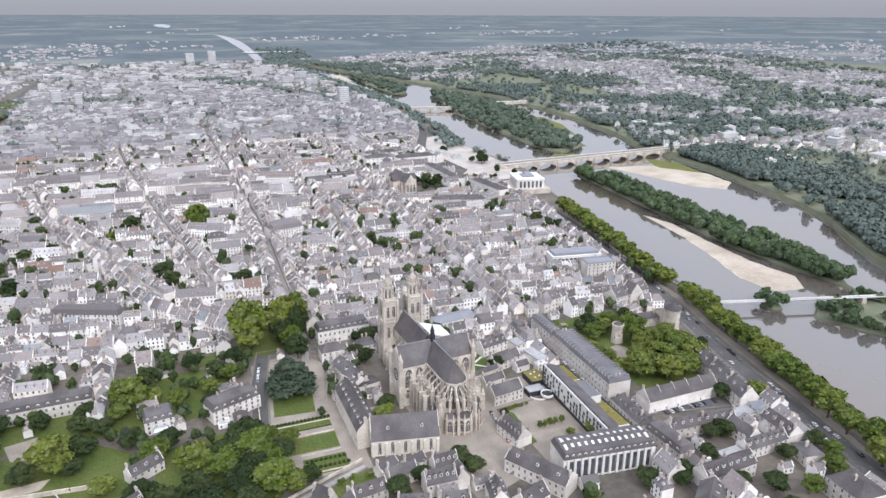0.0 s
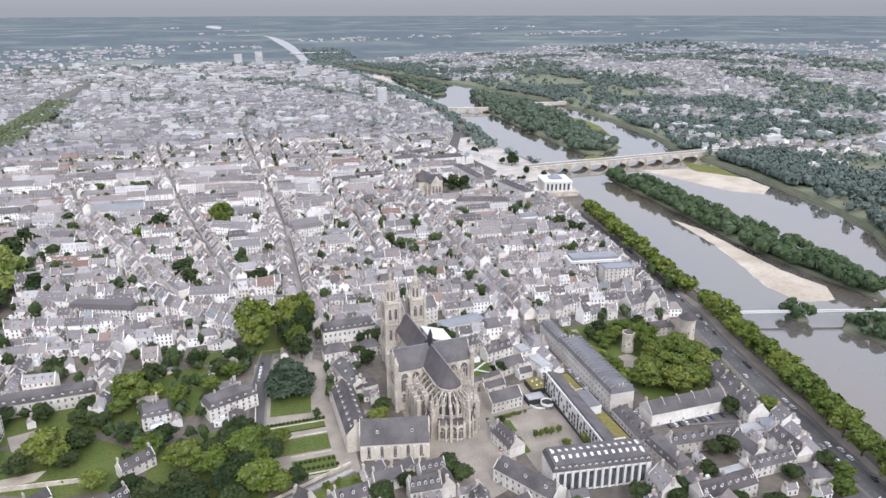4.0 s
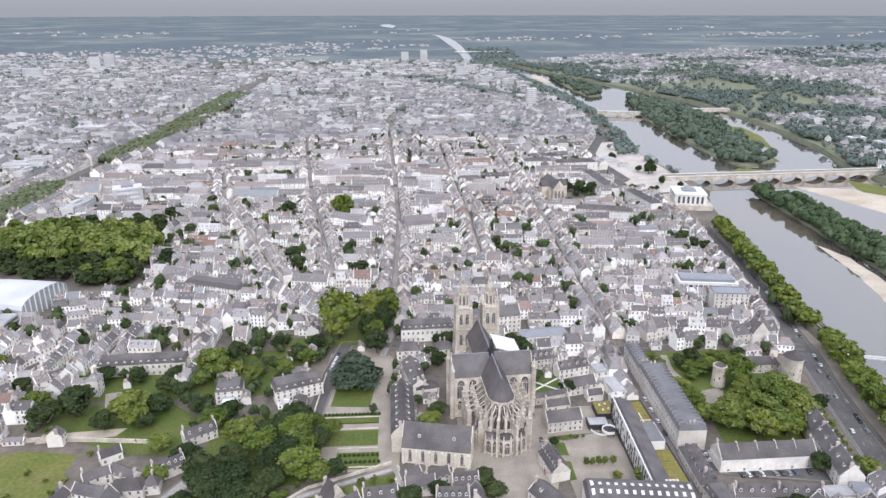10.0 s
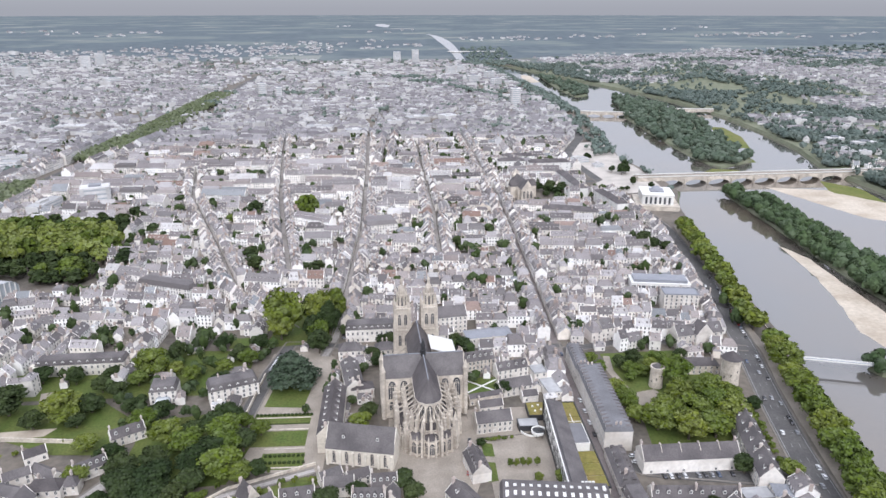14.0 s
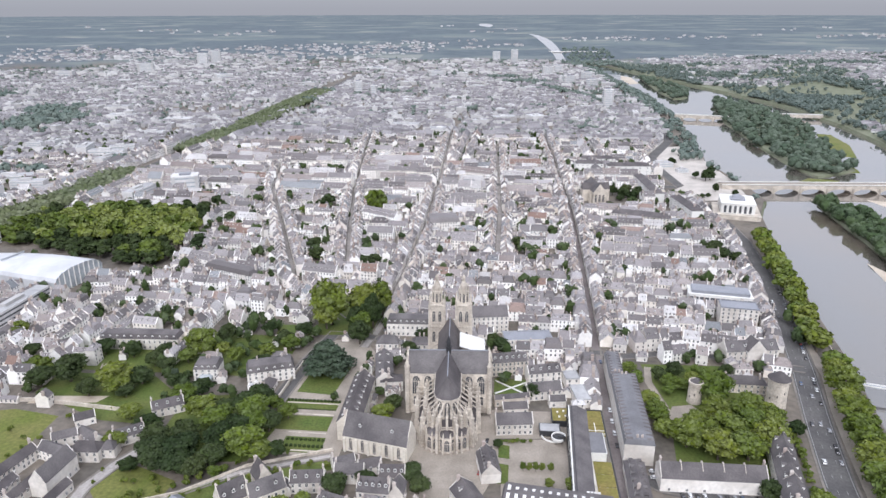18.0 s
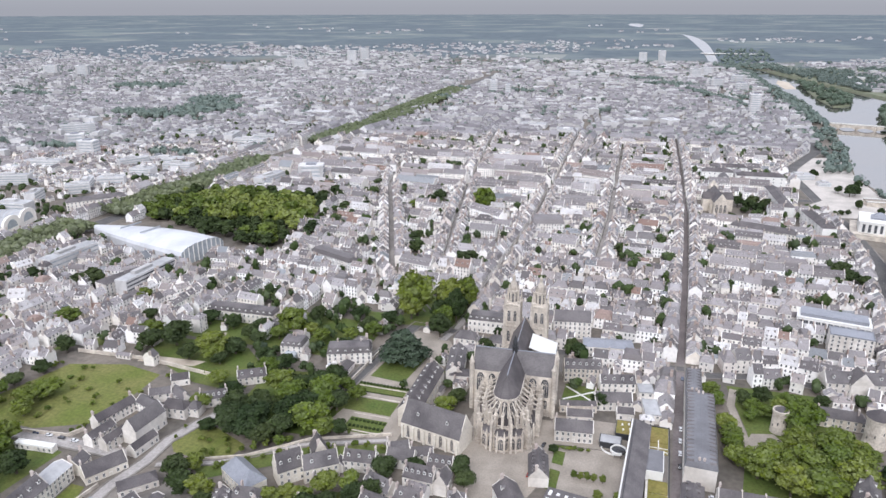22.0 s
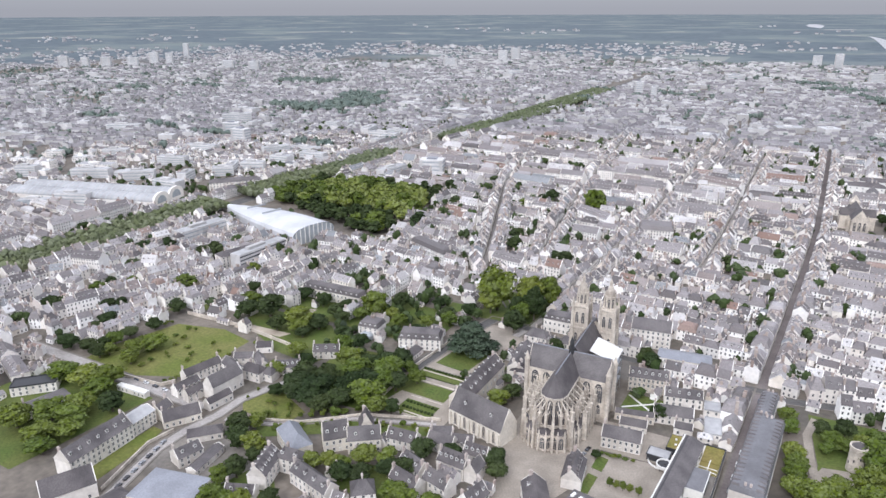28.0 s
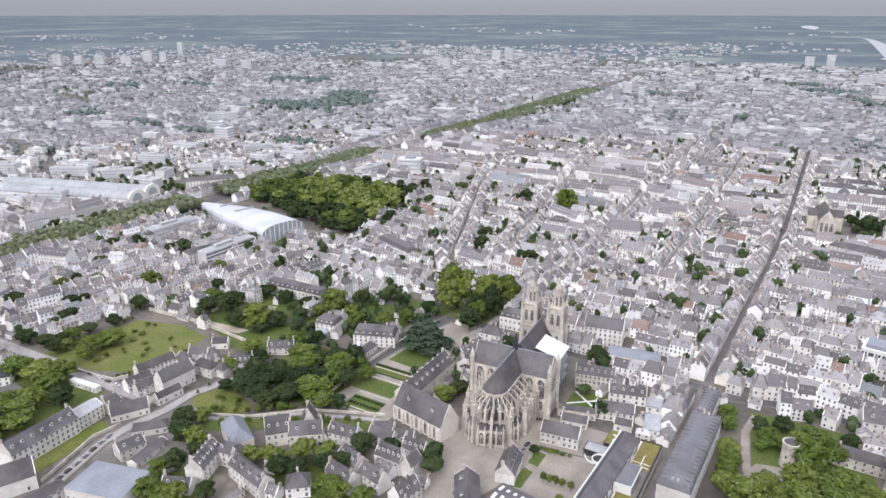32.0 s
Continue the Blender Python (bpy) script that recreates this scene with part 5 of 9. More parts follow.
claimed(302.5, 243, 22, 10, 88, 6.5, 5, "gable", label="pale house with a steep slate roof by the quay", dormers=4, stacks=2)
claimed(281, 235, 29, 9, 2, 6, 4.4, "gable", label="low white row house with dormers", dormers=6, stacks=2)
claimed(259, 233.5, 15, 8, 3, 4, 0.4, "flat", label="flat-roofed garage in the courtyard", slate=ZINC, stacks=0, storeys=1)
claimed(244, 223, 33, 11, 4, 8, 5.2, "gable", label="pale house with a slate roof and dormers", dormers=7, stacks=3)
claimed(218, 205, 24, 12, 40, 8.5, 5, "gable", label="pale house with a slate roof and dormers", dormers=4)
# convent, its chapel and wings round small courts
claimed(-60.5, 264.5, 23, 9.5, 86, 9, 6.4, "gable", label="white convent chapel with tall windows and a slate roof", name="chapel", category="chapel", storeys=1, bays=5, windows="tall", stacks=0)
claimed(-88, 271, 26, 7.5, 79, 6, 3.4, "gable", label="low white convent wing with a slate roof", stacks=2, bays=9)
claimed(-71.5, 283, 20, 8, 162, 6.2, 3.4, "gable", label="white convent wing with a slate roof", stacks=1, bays=6)
claimed(-81, 252.5, 17, 7, 84, 5.2, 3.2, "gable", label="low white convent wing with a slate roof", stacks=1)
claimed(-70, 253, 19, 6.5, 82, 5.2, 3.2, "gable", label="low white convent wing with a slate roof", stacks=1)
claimed(-52, 252, 17, 6, 84, 4.8, 2.8, "gable", label="low white convent wing along the street", stacks=0)
claimed(-56, 286, 16, 9, 4, 6.6, 4.2, "hip", label="white convent pavilion with a slate roof", stacks=1)
claimed(-45.8, 290, 8, 8, 6, 5.4, 3.6, "hip", label="small white pavilion with a slate roof", stacks=1)
claimed(-41.8, 302.5, 16, 7, 38, 5.4, 4.2, "gable", label="pale row house with dormers by the park", dormers=5, stacks=2)
claimed(-62, 298.5, 18, 7, 150, 5, 3.4, "gable", label="low white garden wing with a slate roof", stacks=1)
claimed(-76, 297, 13, 7, 32, 5.5, 3.2, "gable", label="low white garden wing with a slate roof", stacks=1)
claimed(-69.3, 183, 39, 12, 95.5, 9.5, 6.0, "gable", label="long white rendered wing with dormers and a slate roof", dormers=7, bays=13, storeys=3, name="convent_wing", category="house", stacks=2)
claimed(-72.4, 211, 17, 11, 95.5, 8.5, 2.4, "gable", slate=ZINC, label="white rendered wing with a pale metal roof", bays=6, storeys=3, name="convent_wing", category="house", stacks=0)
claimed(-50, 155, 24, 15, 66, 8, 7, "gable", label="pale stone chapel with pointed windows and a slate roof", name="chapel", category="chapel", windows="tall", bays=3, storeys=1, stacks=0)
claimed(-26, 160, 18, 10, 84, 5, 2.4, "hip", label="low dark-roofed workshop beside the street", stacks=0)
claimed(-6, 179.5, 32, 22, 15, 7, 0.9, "hip", slate=LEAD, label="broad hall with a pale blue metal roof", name="sports_hall", category="hall", stacks=0, storeys=1)
claimed(-24, 205, 14, 10, 76, 6, 3.6, "gable", label="white gabled house beside the sports hall", stacks=1, dormers=2)
claimed(-13.5, 208, 23, 6.5, 100, 3.4, 1.6, "gable", label="long dark-roofed shed with a glazed strip", stacks=0)
claimed(-32, 224, 19, 9, 48, 4, 2.6, "hip", label="low dark-roofed workshop in a yard", stacks=0)
claimed(-57.5, 229, 21, 11, 60, 4.5, 4.6, "gable", label="old stone gatehouse range with a dark slate roof", wall=CREAM, stacks=2)
claimed(-71, 226.5, 10, 8, 100, 5.5, 4, "gable", label="small old stone house with a steep roof", wall=CREAM, stacks=2)
# houses below the park wall, from the hall with the blue roof to the manor
claimed(22.5, 215, 20, 10, 110, 8.5, 5, "gable", label="pale house with slate roof, dormers and gable end", dormers=5, stacks=2)
claimed(30, 227, 15, 9, 8, 8.5, 4.6, "hip", label="pale corner house with a slate roof", dormers=2, stacks=1)
claimed(51, 219.5, 28, 9, 168, 7.5, 4.6, "gable", label="pale house range with dormers and slate roof", dormers=4, stacks=2)
claimed(23, 198, 15, 8, 25, 4.5, 3.4, "gable", label="small house with two white dormers", dormers=2, stacks=1)
claimed(19, 241, 24, 12, 151, 8, 6, "hip", slate=LEAD, label="stone hall with a weathered blue-green roof", wall=CREAM, name="hall", category="hall", stacks=0)
claimed(37, 254, 14, 10, 47, 8, 8.5, "gable", wall=CREAM, label="tall-roofed stone manor with high chimneys", dormers=3, stacks=3, name="manor", category="manor")
claimed(51.5, 260.5, 18, 9, 38, 8, 6.4, "gable", wall=CREAM, label="stone manor range with a steep slate roof", dormers=2, stacks=2, name="manor", category="manor")
claimed(46.5, 269.5, 10, 8, 130, 9, 8, "gable", wall=CREAM, label="stone manor wing with a steep gable", stacks=2, name="manor", category="manor")
claimed(69, 272.5, 17, 9, 8, 6.5, 4.6, "gable", label="pale house with a slate roof and dormers", dormers=3)
claimed(75, 227.5, 12, 11, 40, 6, 5, "hip", label="pale house with a pyramid slate roof", stacks=1)
claimed(91, 242.5, 17, 9, 170, 7, 4.6, "gable", label="pale house with a slate roof", dormers=2)
claimed(105, 250, 15, 9, 168, 7, 5, "gable", label="pale house with a steep slate roof", dormers=2)
claimed(104, 267.5, 16, 10, 178, 7.5, 5.6, "gable", label="pale house with a brown-grey slate roof and dormers", dormers=5, stacks=2)
claimed(88.5, 281, 15, 8, 4, 6, 4.2, "gable", label="pale house with a low slate roof", stacks=1)
claimed(87, 256, 16, 9, 162, 6.5, 4.6, "gable", label="pale house with a brown-grey slate roof", dormers=2, stacks=2)
claimed(115.5, 268, 10, 7, 88, 7, 4.6, "gable", label="narrow pale gabled house on the square", stacks=1)
claimed(83, 290, 12, 7, 28, 4.5, 3.2, "gable", label="low pale house below the hall", stacks=1)
claimed(97.5, 288, 12, 7, 20, 5, 3.6, "gable", label="low pale house below the hall", stacks=1)
claimed(111, 279, 13, 8, 4, 7.5, 5, "gable", label="pale house with dormers on the square", dormers=4, stacks=1)
claimed(-138, 194, 30, 11, 80, 6.5, 2.4, "hip", label="white house with a low dark roof under trees", stacks=1)
claimed(-165, 206, 26, 12, 48, 6, 0.4, "flat", label="white flat-roofed house beside the boulevard", slate=DARKMETAL, stacks=0)
claimed(-108, 234, 24, 4, 5, 3, 0.4, "flat", label="low white canopy beside the street", name="shelter", category="shelter", slate=FRAME, stacks=0, storeys=1)
claimed(126, 246, 14, 9, 78, 8.5, 5.6, "gable", dormers=3, label="pale gabled house with dormers on the square")
claimed(140, 238, 16, 10, 20, 8, 5.2, "gable", dormers=2, label="pale house with a slate roof and dormers")
villa = claimed(-27, 376, 16, 13, 7, 8.5, 4.4, "mansard", label="white villa with a slate mansard roof and glazed porch", dormers=4, name="villa", category="villa", stacks=2)
part("porch", stacked([(4.2, 2.2, -0.5), (4.2, 2.2, 3.6), (4.4, 2.4, 3.6), (3.2, 1.4, 5.2)]), GLAZING, villa, "pale glazed porch", m=pose(0, -8.6, 0))
claimed(-92, 413, 56, 11, 3, 8.5, 4.6, "mansard", label="long white mansion row with dormers facing its gardens", dormers=11, bays=15, storeys=2, name="mansion", category="mansion")
claimed(-34, 332.5, 18, 8, 33, 5.5, 4.2, "gable", label="white house with a slate roof beside the park", dormers=3)
claimed(-77, 317, 11, 7, 35, 4.5, 3.2, "gable", label="low white garden house with a slate roof", stacks=1)
claimed(14, 378, 30, 13, 22, 8.5, 5.5, "mansard", label="white town house with a slate mansard roof", dormers=6, name="villa", category="villa")
claimed(169, 399, 24, 9, 13, 10, 5, "gable", wall=STONE, label="stone cloister gallery with rows of arched windows", name="cloister_gallery", category="cloister", bays=9, storeys=3, stacks=0, dormers=6, windows="tall")
claimed(191.5, 393, 22, 9, 15, 6.5, 4.2, "gable", label="pale range with a slate roof beside the cloister", stacks=2, dormers=4)
claimed(190.5, 371, 22, 9, 14, 6, 4.6, "gable", label="pale range with a broad slate roof beside the cloister", stacks=1)
claimed(173, 352, 15, 7, 10, 4, 3, "gable", label="low slate-roofed wing behind the villa", stacks=2)
claimed(198.5, 361.5, 10, 6, 8, 4.5, 2.8, "gable", label="small slate-roofed house beside the court", stacks=1)
claimed(213, 368, 9, 17, 10, 5.5, 0.4, "flat", slate=ZINC, label="flat-roofed pale building beside the street", stacks=0)
claimed(209, 388, 9, 10, 10, 6, 0.4, "flat", slate=ZINC, label="flat-roofed pale building beside the street", stacks=0)
claim(180, 362, 50, 42, 10)
claimed(171, 361, 22, 5, 14, 5, 2.0, "gable", wall=STONE, label="low stone cloister walk with a slate roof", name="cloister_walk", category="cloister", stacks=0, bays=6, storeys=1)
claimed(154, 463, 27, 15, 9, 13.5, 6, "gable", label="large pale college with a slate roof", name="college", category="college", storeys=4, bays=8, stacks=2)
claimed(182, 440, 34, 14, 9, 8, 2.2, "hip", slate=LEAD, label="wide low college building with a pale metal roof", name="college", category="college", stacks=0)
claimed(98, 452, 38, 12, 3, 10, 5, "mansard", label="long white mansion with a slate mansard and dormers", bays=11, dormers=9, storeys=2, name="mansion", category="mansion")
claimed(84, 424, 16, 11, 3, 7, 4.5, "hip", label="small pink-white house behind a forecourt")
claimed(108, 424, 14, 10, 6, 7, 4.2, "hip", label="small pale house behind a forecourt")
claimed(-225, 446, 58, 14, 75, 11.5, 3.4, "hip", label="long white block of flats on a side street", name="apartment_block", category="apartment block", storeys=4, bays=16, stacks=2)
claimed(332, 431, 37, 12, 11, 10, 5.6, "gable", label="white row of houses with gables facing the castle", dormers=4, name="town_house", bays=9)
claimed(334, 428, 11, 13, 101, 11, 7.5, "gable", label="white house with a tall pointed gable", name="town_house", stacks=0)
claimed(342, 489, 27, 14, 173, 15.5, 0.4, "flat", label="white modern block beside the glass building", slate=LEAD, name="apartment_block", category="apartment block", storeys=5, stacks=0)
claimed(315, 752, 64, 13, 162, 9.5, 4.5, "hip", label="long white town hall annexe with a slate roof", name="college", category="college", bays=18)


# modern building: tall white front with scattered dark windows, roof falling to the street behind
mod = thing("modern_block", pose(206.3, 301, 0, 0, 0, 87.6), "modern white block with scattered dark square windows and a slate roof", "building")
claim(207, 302, 78, 14, 87)


def extruded(prof, x0, x1, mat, name, parent, label=""):
    bm = bmesh.new()
    e = [[bm.verts.new((x, y, z)) for y, z in prof] for x in (x0, x1)]
    n = len(prof)
    for i in range(n):
        bm.faces.new((e[0][i], e[0][(i + 1) % n], e[1][(i + 1) % n], e[1][i]))
    bm.faces.new(e[0][::-1])
    bm.faces.new(e[1])
    bmesh.ops.recalc_face_normals(bm, faces=bm.faces)
    return part(name, bm, mat, parent, label)


extruded([(-5, -1), (5, -1), (5, 13.8), (4.2, 13.8), (-5, 11.6)], -37.5, 37.5, FRAME, "wall", mod)
extruded([(-5.5, 11.4), (0.5, 13.9), (4.3, 13.9), (4.3, 14.2), (0.5, 14.3), (-5.5, 11.8)], -37.9, 37.9, SLATE, "roof", mod)
part("plinth_band", boxes((-37.7, -5.15, 0, 37.7, 5.15, 2.4)), DARKMETAL, mod, "dark ground-floor band")
for e in (-1, 1):
    part("end_strip", boxes((e * 37.7 - 0.5, 4.2, 0, e * 37.7 + 0.5, 5.6, 13.9)), DARKMETAL, mod, "dark end fin")
mr = random.Random(21)
PLAIN_WINDOW = mesh_bm("plain_window", boxes((-0.95, -0.1, 0, 0.95, 0.05, 1.9), (-1.02, -0.16, -0.1, 1.02, 0.04, 0.0)), GLASS_DARK)
for side, floors in ((0, 2), (180, 4)):
    for i in range(20):
        for f in range(floors):
            if mr.random() < 0.72:
                part("window", PLAIN_WINDOW, None, mod, m=pose(0, 0, 0, 0, 0, side) @ pose(-35.4 + i * 3.7 + mr.uniform(-0.5, 0.5), -5.0, (3.0 if side else 6.6) + f * 2.7))
part("gutter", boxes((-37.2, 3.0, 14.15, 37.2, 3.5, 14.4)), DARKMETAL, mod, "dark gutter along the roof")
part("parapet", boxes((-37.6, 4.5, 13.7, 37.6, 5.1, 14.5)), FRAME, mod, "white parapet")
for i in range(4):
    part("vent_pipe", boxes((-0.45, -0.6, 0, 0.45, 0.6, 5.5)), FRAME, mod, "tall white ventilation shaft", m=pose(-38.9, -1.6 - i * 1.7, 10.5))
# lower wing with planted roof terraces between the block and the street
gw = thing("green_roof_wing", pose(217.6, 309, 0), "low dark-edged wing with planted yellow-green roof terraces", "building")
claim(217.6, 309, 12, 80, 0)
part("wall", stacked([(5.6, 39, -1), (5.6, 39, 5.5)]), RENDER, gw)
part("roof_edge", boxes((5.2, -39.2, 5.0, 5.8, 39.2, 6.3), (-5.8, 38.7, 5.0, 5.2, 39.2, 6.3), (-5.8, -39.2, 5.0, 5.2, -38.8, 6.3)), DARKMETAL, gw, "black roof edge")
for y0, y1 in ((-38.6, -30), (-29.4, -20), (-19.4, -9.6), (13.6, 23), (23.6, 38.4)):
    part("planted_roof", boxes((-4.4, y0, 5.4, 5.0, y1, 5.9)), SEDUM, gw, "yellow-green planted roof")
part("roof_terrace", boxes((-5.2, -9.2, 5.4, 5.0, 13.2, 5.7)), PAVING, gw)
part("stair_tower", stacked([(4.4, 9.2, 5), (4.4, 9.2, 10.4), (4.6, 9.4, 10.5), (4.6, 9.4, 10.9)]), FRAME, gw, "white upper storey", m=pose(-2.0, 0, 0))
part("tower_roof", stacked([(4.2, 9.0, 10.8), (4.2, 9.0, 11.15)]), SLATE_PALE, gw, m=pose(-2.0, 0, 0))
for i in range(5):
    for f in range(2):
        part("window", PLAIN_WINDOW, None, gw, m=pose(2.4, -7 + i * 3.4, 5.9 + f * 2.3, 0, 0, 90) @ Matrix.Diagonal((0.9, 1, 0.95, 1)))
part("roof_frame", boxes((-4.6, 14.2, 6.6, 4.6, 14.5, 6.8), (-4.6, 17.2, 6.6, 4.6, 17.5, 6.8), (-0.2, 14, 5.8, 0.2, 26, 6.1), (-4.6, 14.2, 5.6, -4.3, 14.5, 6.6), (4.3, 14.2, 5.6, 4.6, 14.5, 6.6)), FRAME, gw, "white steel roof frame")
pl = thing("planted_pavilion", pose(199.8, 345, 0), "small dark pavilion with a planted roof", "pavilion")
claim(199.8, 345, 11, 14, 0)
part("wall", stacked([(5.3, 6.8, -1), (5.3, 6.8, 3.4), (5.5, 7.0, 3.4), (5.5, 7.0, 4.0)]), DARKMETAL, pl)
part("planted_roof", boxes((-5.1, -6.6, 3.6, 5.1, 6.6, 4.1)), SEDUM, pl, "yellow-green planted roof")
for x, y in ((-2, 2), (1.5, 3.2), (2.4, -1.8), (-1.2, -3)):
    part("roof_vent", boxes((-0.5, -0.5, 4.0, 0.5, 0.5, 4.8)), FRAME, pl, m=pose(x, y, 0))


def curved_wall(r, a0, a1, z0, z1, thick, n=18):
    """A wall or slab bent round the origin."""
    bm = bmesh.new()
    rows = []
    for i in range(n + 1):
        a = radians(a0 + (a1 - a0) * i / n)
        rows.append([bm.verts.new((q * math.cos(a), q * math.sin(a), z)) for q, z in ((r, z0), (r + thick, z0), (r + thick, z1), (r, z1))])
    for p, q in zip(rows, rows[1:]):
        for i in range(4):
            bm.faces.new((p[i], p[(i + 1) % 4], q[(i + 1) % 4], q[i]))
    bm.faces.new(rows[0][::-1])
    bm.faces.new(rows[-1])
    bmesh.ops.recalc_face_normals(bm, faces=bm.faces)
    return bm


# curved entrance canopy and ramp between the villa and the block
ec = thing("entrance_canopy", pose(197.2, 323.5, 0), "black curved entrance canopy with a white spiral rim", "canopy")
part("canopy", curved_wall(0.6, 0, 330, 2.6, 3.1, 3.2), DARKMETAL, ec)
part("rim", curved_wall(3.7, 20, 300, 2.4, 3.9, 0.5), FRAME, ec, "white curved rim")
for i in range(6):
    part("post", boxes((-0.12, -0.12, 0, 0.12, 0.12, 2.7)), DARKMETAL, ec, m=pose(3.3 * math.cos(i * 1.05), 3.3 * math.sin(i * 1.05), 0))
fo = thing("foyer", pose(192.5, 331.5, 0), "low black glazed foyer with a flat roof", "foyer")
claim(193, 330, 14, 11, 0)
part("wall", stacked([(5.6, 3.8, -1), (5.6, 3.8, 3.2), (6.0, 4.2, 3.2), (6.0, 4.2, 3.8)]), DARKMETAL, fo)
part("roof", stacked([(5.4, 3.6, 3.7), (5.4, 3.6, 3.95)]), ZINC, fo)
part("ramp_wall", curved_wall(7.2, 185, 300, 0, 1.1, 0.4), FRAME, fo, "low white curved ramp wall", m=pose(2.5, -2.0, 0))

# glass-fronted building by the quay
gl = thing("glass_building", pose(338, 524, 0, 0, 0, 171), "long white building with a blue-grey glass front", "building")
claim(338, 524, 48, 19, 171)
part("wall", stacked([(24, 9, -1), (24, 9, 11.2), (24.4, 9.4, 11.3), (24.4, 9.4, 12)]), FRAME, gl)
part("roof", stacked([(22, 7, 12), (22, 7, 14.4), (20, 5, 14.6)]), LEAD, gl)
for side in (0, 180):
    for i in range(12):
        for f in range(2):
            part("glass_panel", WINDOWS["wide"], None, gl, m=pose(0, 0, 0, 0, 0, side) @ pose(-22 + i * 4, -9, 1.0 + f * 5.0) @ Matrix.Diagonal((1.6, 1, 2.2, 1)))

# castle: two round towers and a curtain wall
for x, y, r, h, lab in ((331, 374, 5.8, 18.5, "round pale stone castle tower with a conical slate roof"), (282.5, 373, 4.1, 14.5, "round ruined stone castle tower")):
    tw = thing("castle_tower", pose(x, y, 0), lab, "castle tower")
    claim(x, y, 2 * r, 2 * r, 0)
    bm = bmesh.new()
    loops = [[bm.verts.new((q * math.cos(i * math.pi / 12), q * math.sin(i * math.pi / 12), z)) for i in range(24)] for q, z in ((r * 1.08, -1), (r, h * 0.35), (r * 0.98, h - 2), (r * 1.07, h - 1.6), (r * 1.07, h), (r * 0.9, h), (r * 0.9, h - 1))]
    for a, b in zip(loops, loops[1:]):
        for i in range(24):
            bm.faces.new((a[i], a[(i + 1) % 24], b[(i + 1) % 24], b[i]))
    part("wall", bm, STONE, tw)
    bm = bmesh.new()
    prism(bm, ring(r * (1.16 if r > 5.5 else 0.97), 24), h + (0.05 if r > 5.5 else -0.8), h + (5.0 if r > 5.5 else 2.5), 0)
    part("roof", bm, SLATE, tw)
    for k in range(5):
        a = -2.6 + k * 0.7
        part("loophole", boxes((-0.3, -0.12, 0, 0.3, 0.1, 1.6)), DARKMETAL, tw, m=pose(r * 0.99 * math.cos(a), r * 0.99 * math.sin(a), h * (0.3 + 0.12 * (k % 3)), 0, 0, math.degrees(a) + 90))
claimed(315, 390, 30, 8.5, 178, 6.5, 4.2, "hip", wall=STONE, label="long slate-roofed castle range between the towers", name="castle_range", category="castle")
# white sheet on scaffolding over the works beside the nave
tent = thing("scaffold_cover", pose(145.5, 383, 0, 0, 0, 3.8), "bright white temporary roof on scaffolding beside the nave", "temporary roof")
bm = bmesh.new()
v = [bm.verts.new(p) for p in ((-8, -10, 31.5), (8, -10, 26.5), (8, 10, 26.5), (-8, 10, 31.5), (-8, -10, 31.1), (8, -10, 26.1), (8, 10, 26.1), (-8, 10, 31.1))]
for f in ((0, 1, 2, 3), (7, 6, 5, 4), (0, 4, 5, 1), (1, 5, 6, 2), (2, 6, 7, 3), (3, 7, 4, 0)):
    bm.faces.new([v[i] for i in f])
part("roof_sheet", bm, FRAME, tent)
for px in (2.5, 7.6):
    for py in (-9.5, -3.2, 3.2, 9.5):
        part("pole", boxes((px - 0.12, py - 0.12, 0, px + 0.12, py + 0.12, 28.6 - px * 0.31)), STEEL, tent)
for z in (8, 14, 20):
    part("scaffold_deck", boxes((2.4, -9.6, z, 7.7, 9.6, z + 0.2)), STEEL, tent)


# ---- gardens, lawns, squares ----
PATCHES = []


def patch(name, outline, mat, label, category, z=0.05, kind="structure"):
    PATCHES.append(name)
    z += 0.006 * len(PATCHES)
    bm = bmesh.new()
    area = sum(a[0] * b[1] - b[0] * a[1] for a, b in zip(outline, outline[1:] + outline[:1]))
    pts = outline if area > 0 else outline[::-1]
    f = bm.faces.new([bm.verts.new((x, y, z)) for x, y in pts])
    bmesh.ops.triangulate(bm, faces=[f])
    return tagged(new(name, mesh_bm(name, bm, mat)), label, category, kind=kind)


def hedge_row(points, step, r, h, kind="shrub", group="shrubs along the park wall"):
    for (ax, ay), (bx, by) in zip(points, points[1:]):
        n = max(1, int(math.hypot(bx - ax, by - ay) / step))
        for i in range(n):
            k = (i + trng.uniform(0.1, 0.9)) / n
            tree(kind, ax + (bx - ax) * k, ay + (by - ay) * k, r * trng.uniform(0.7, 1.3), h * trng.uniform(0.7, 1.3), group=group)


def wall_line(points, h, w, mat, label, name="garden_wall", category="wall"):
    t = thing(name, pose(points[0][0], points[0][1], 0), label, category)
    for (ax, ay), (bx, by) in zip(points, points[1:]):
        d = math.hypot(bx - ax, by - ay)
        part("wall_length", stacked([(d / 2, w / 2, -0.3), (d / 2, w / 2, h), (d / 2, w / 2 + 0.08, h), (d / 2, w / 2 + 0.08, h + 0.18)]), mat, t,
             m=pose((ax + bx) / 2 - points[0][0], (ay + by) / 2 - points[0][1], 0, 0, 0, math.degrees(math.atan2(by - ay, bx - ax))))
    return t


patch("lawn", [(-176, 247), (-180, 262), (-172, 290), (-166, 316), (-128, 327), (-97, 322), (-96, 290), (-99, 262), (-130, 247)], MEADOW, "rough green orchard lawn with shrubs", "lawn")
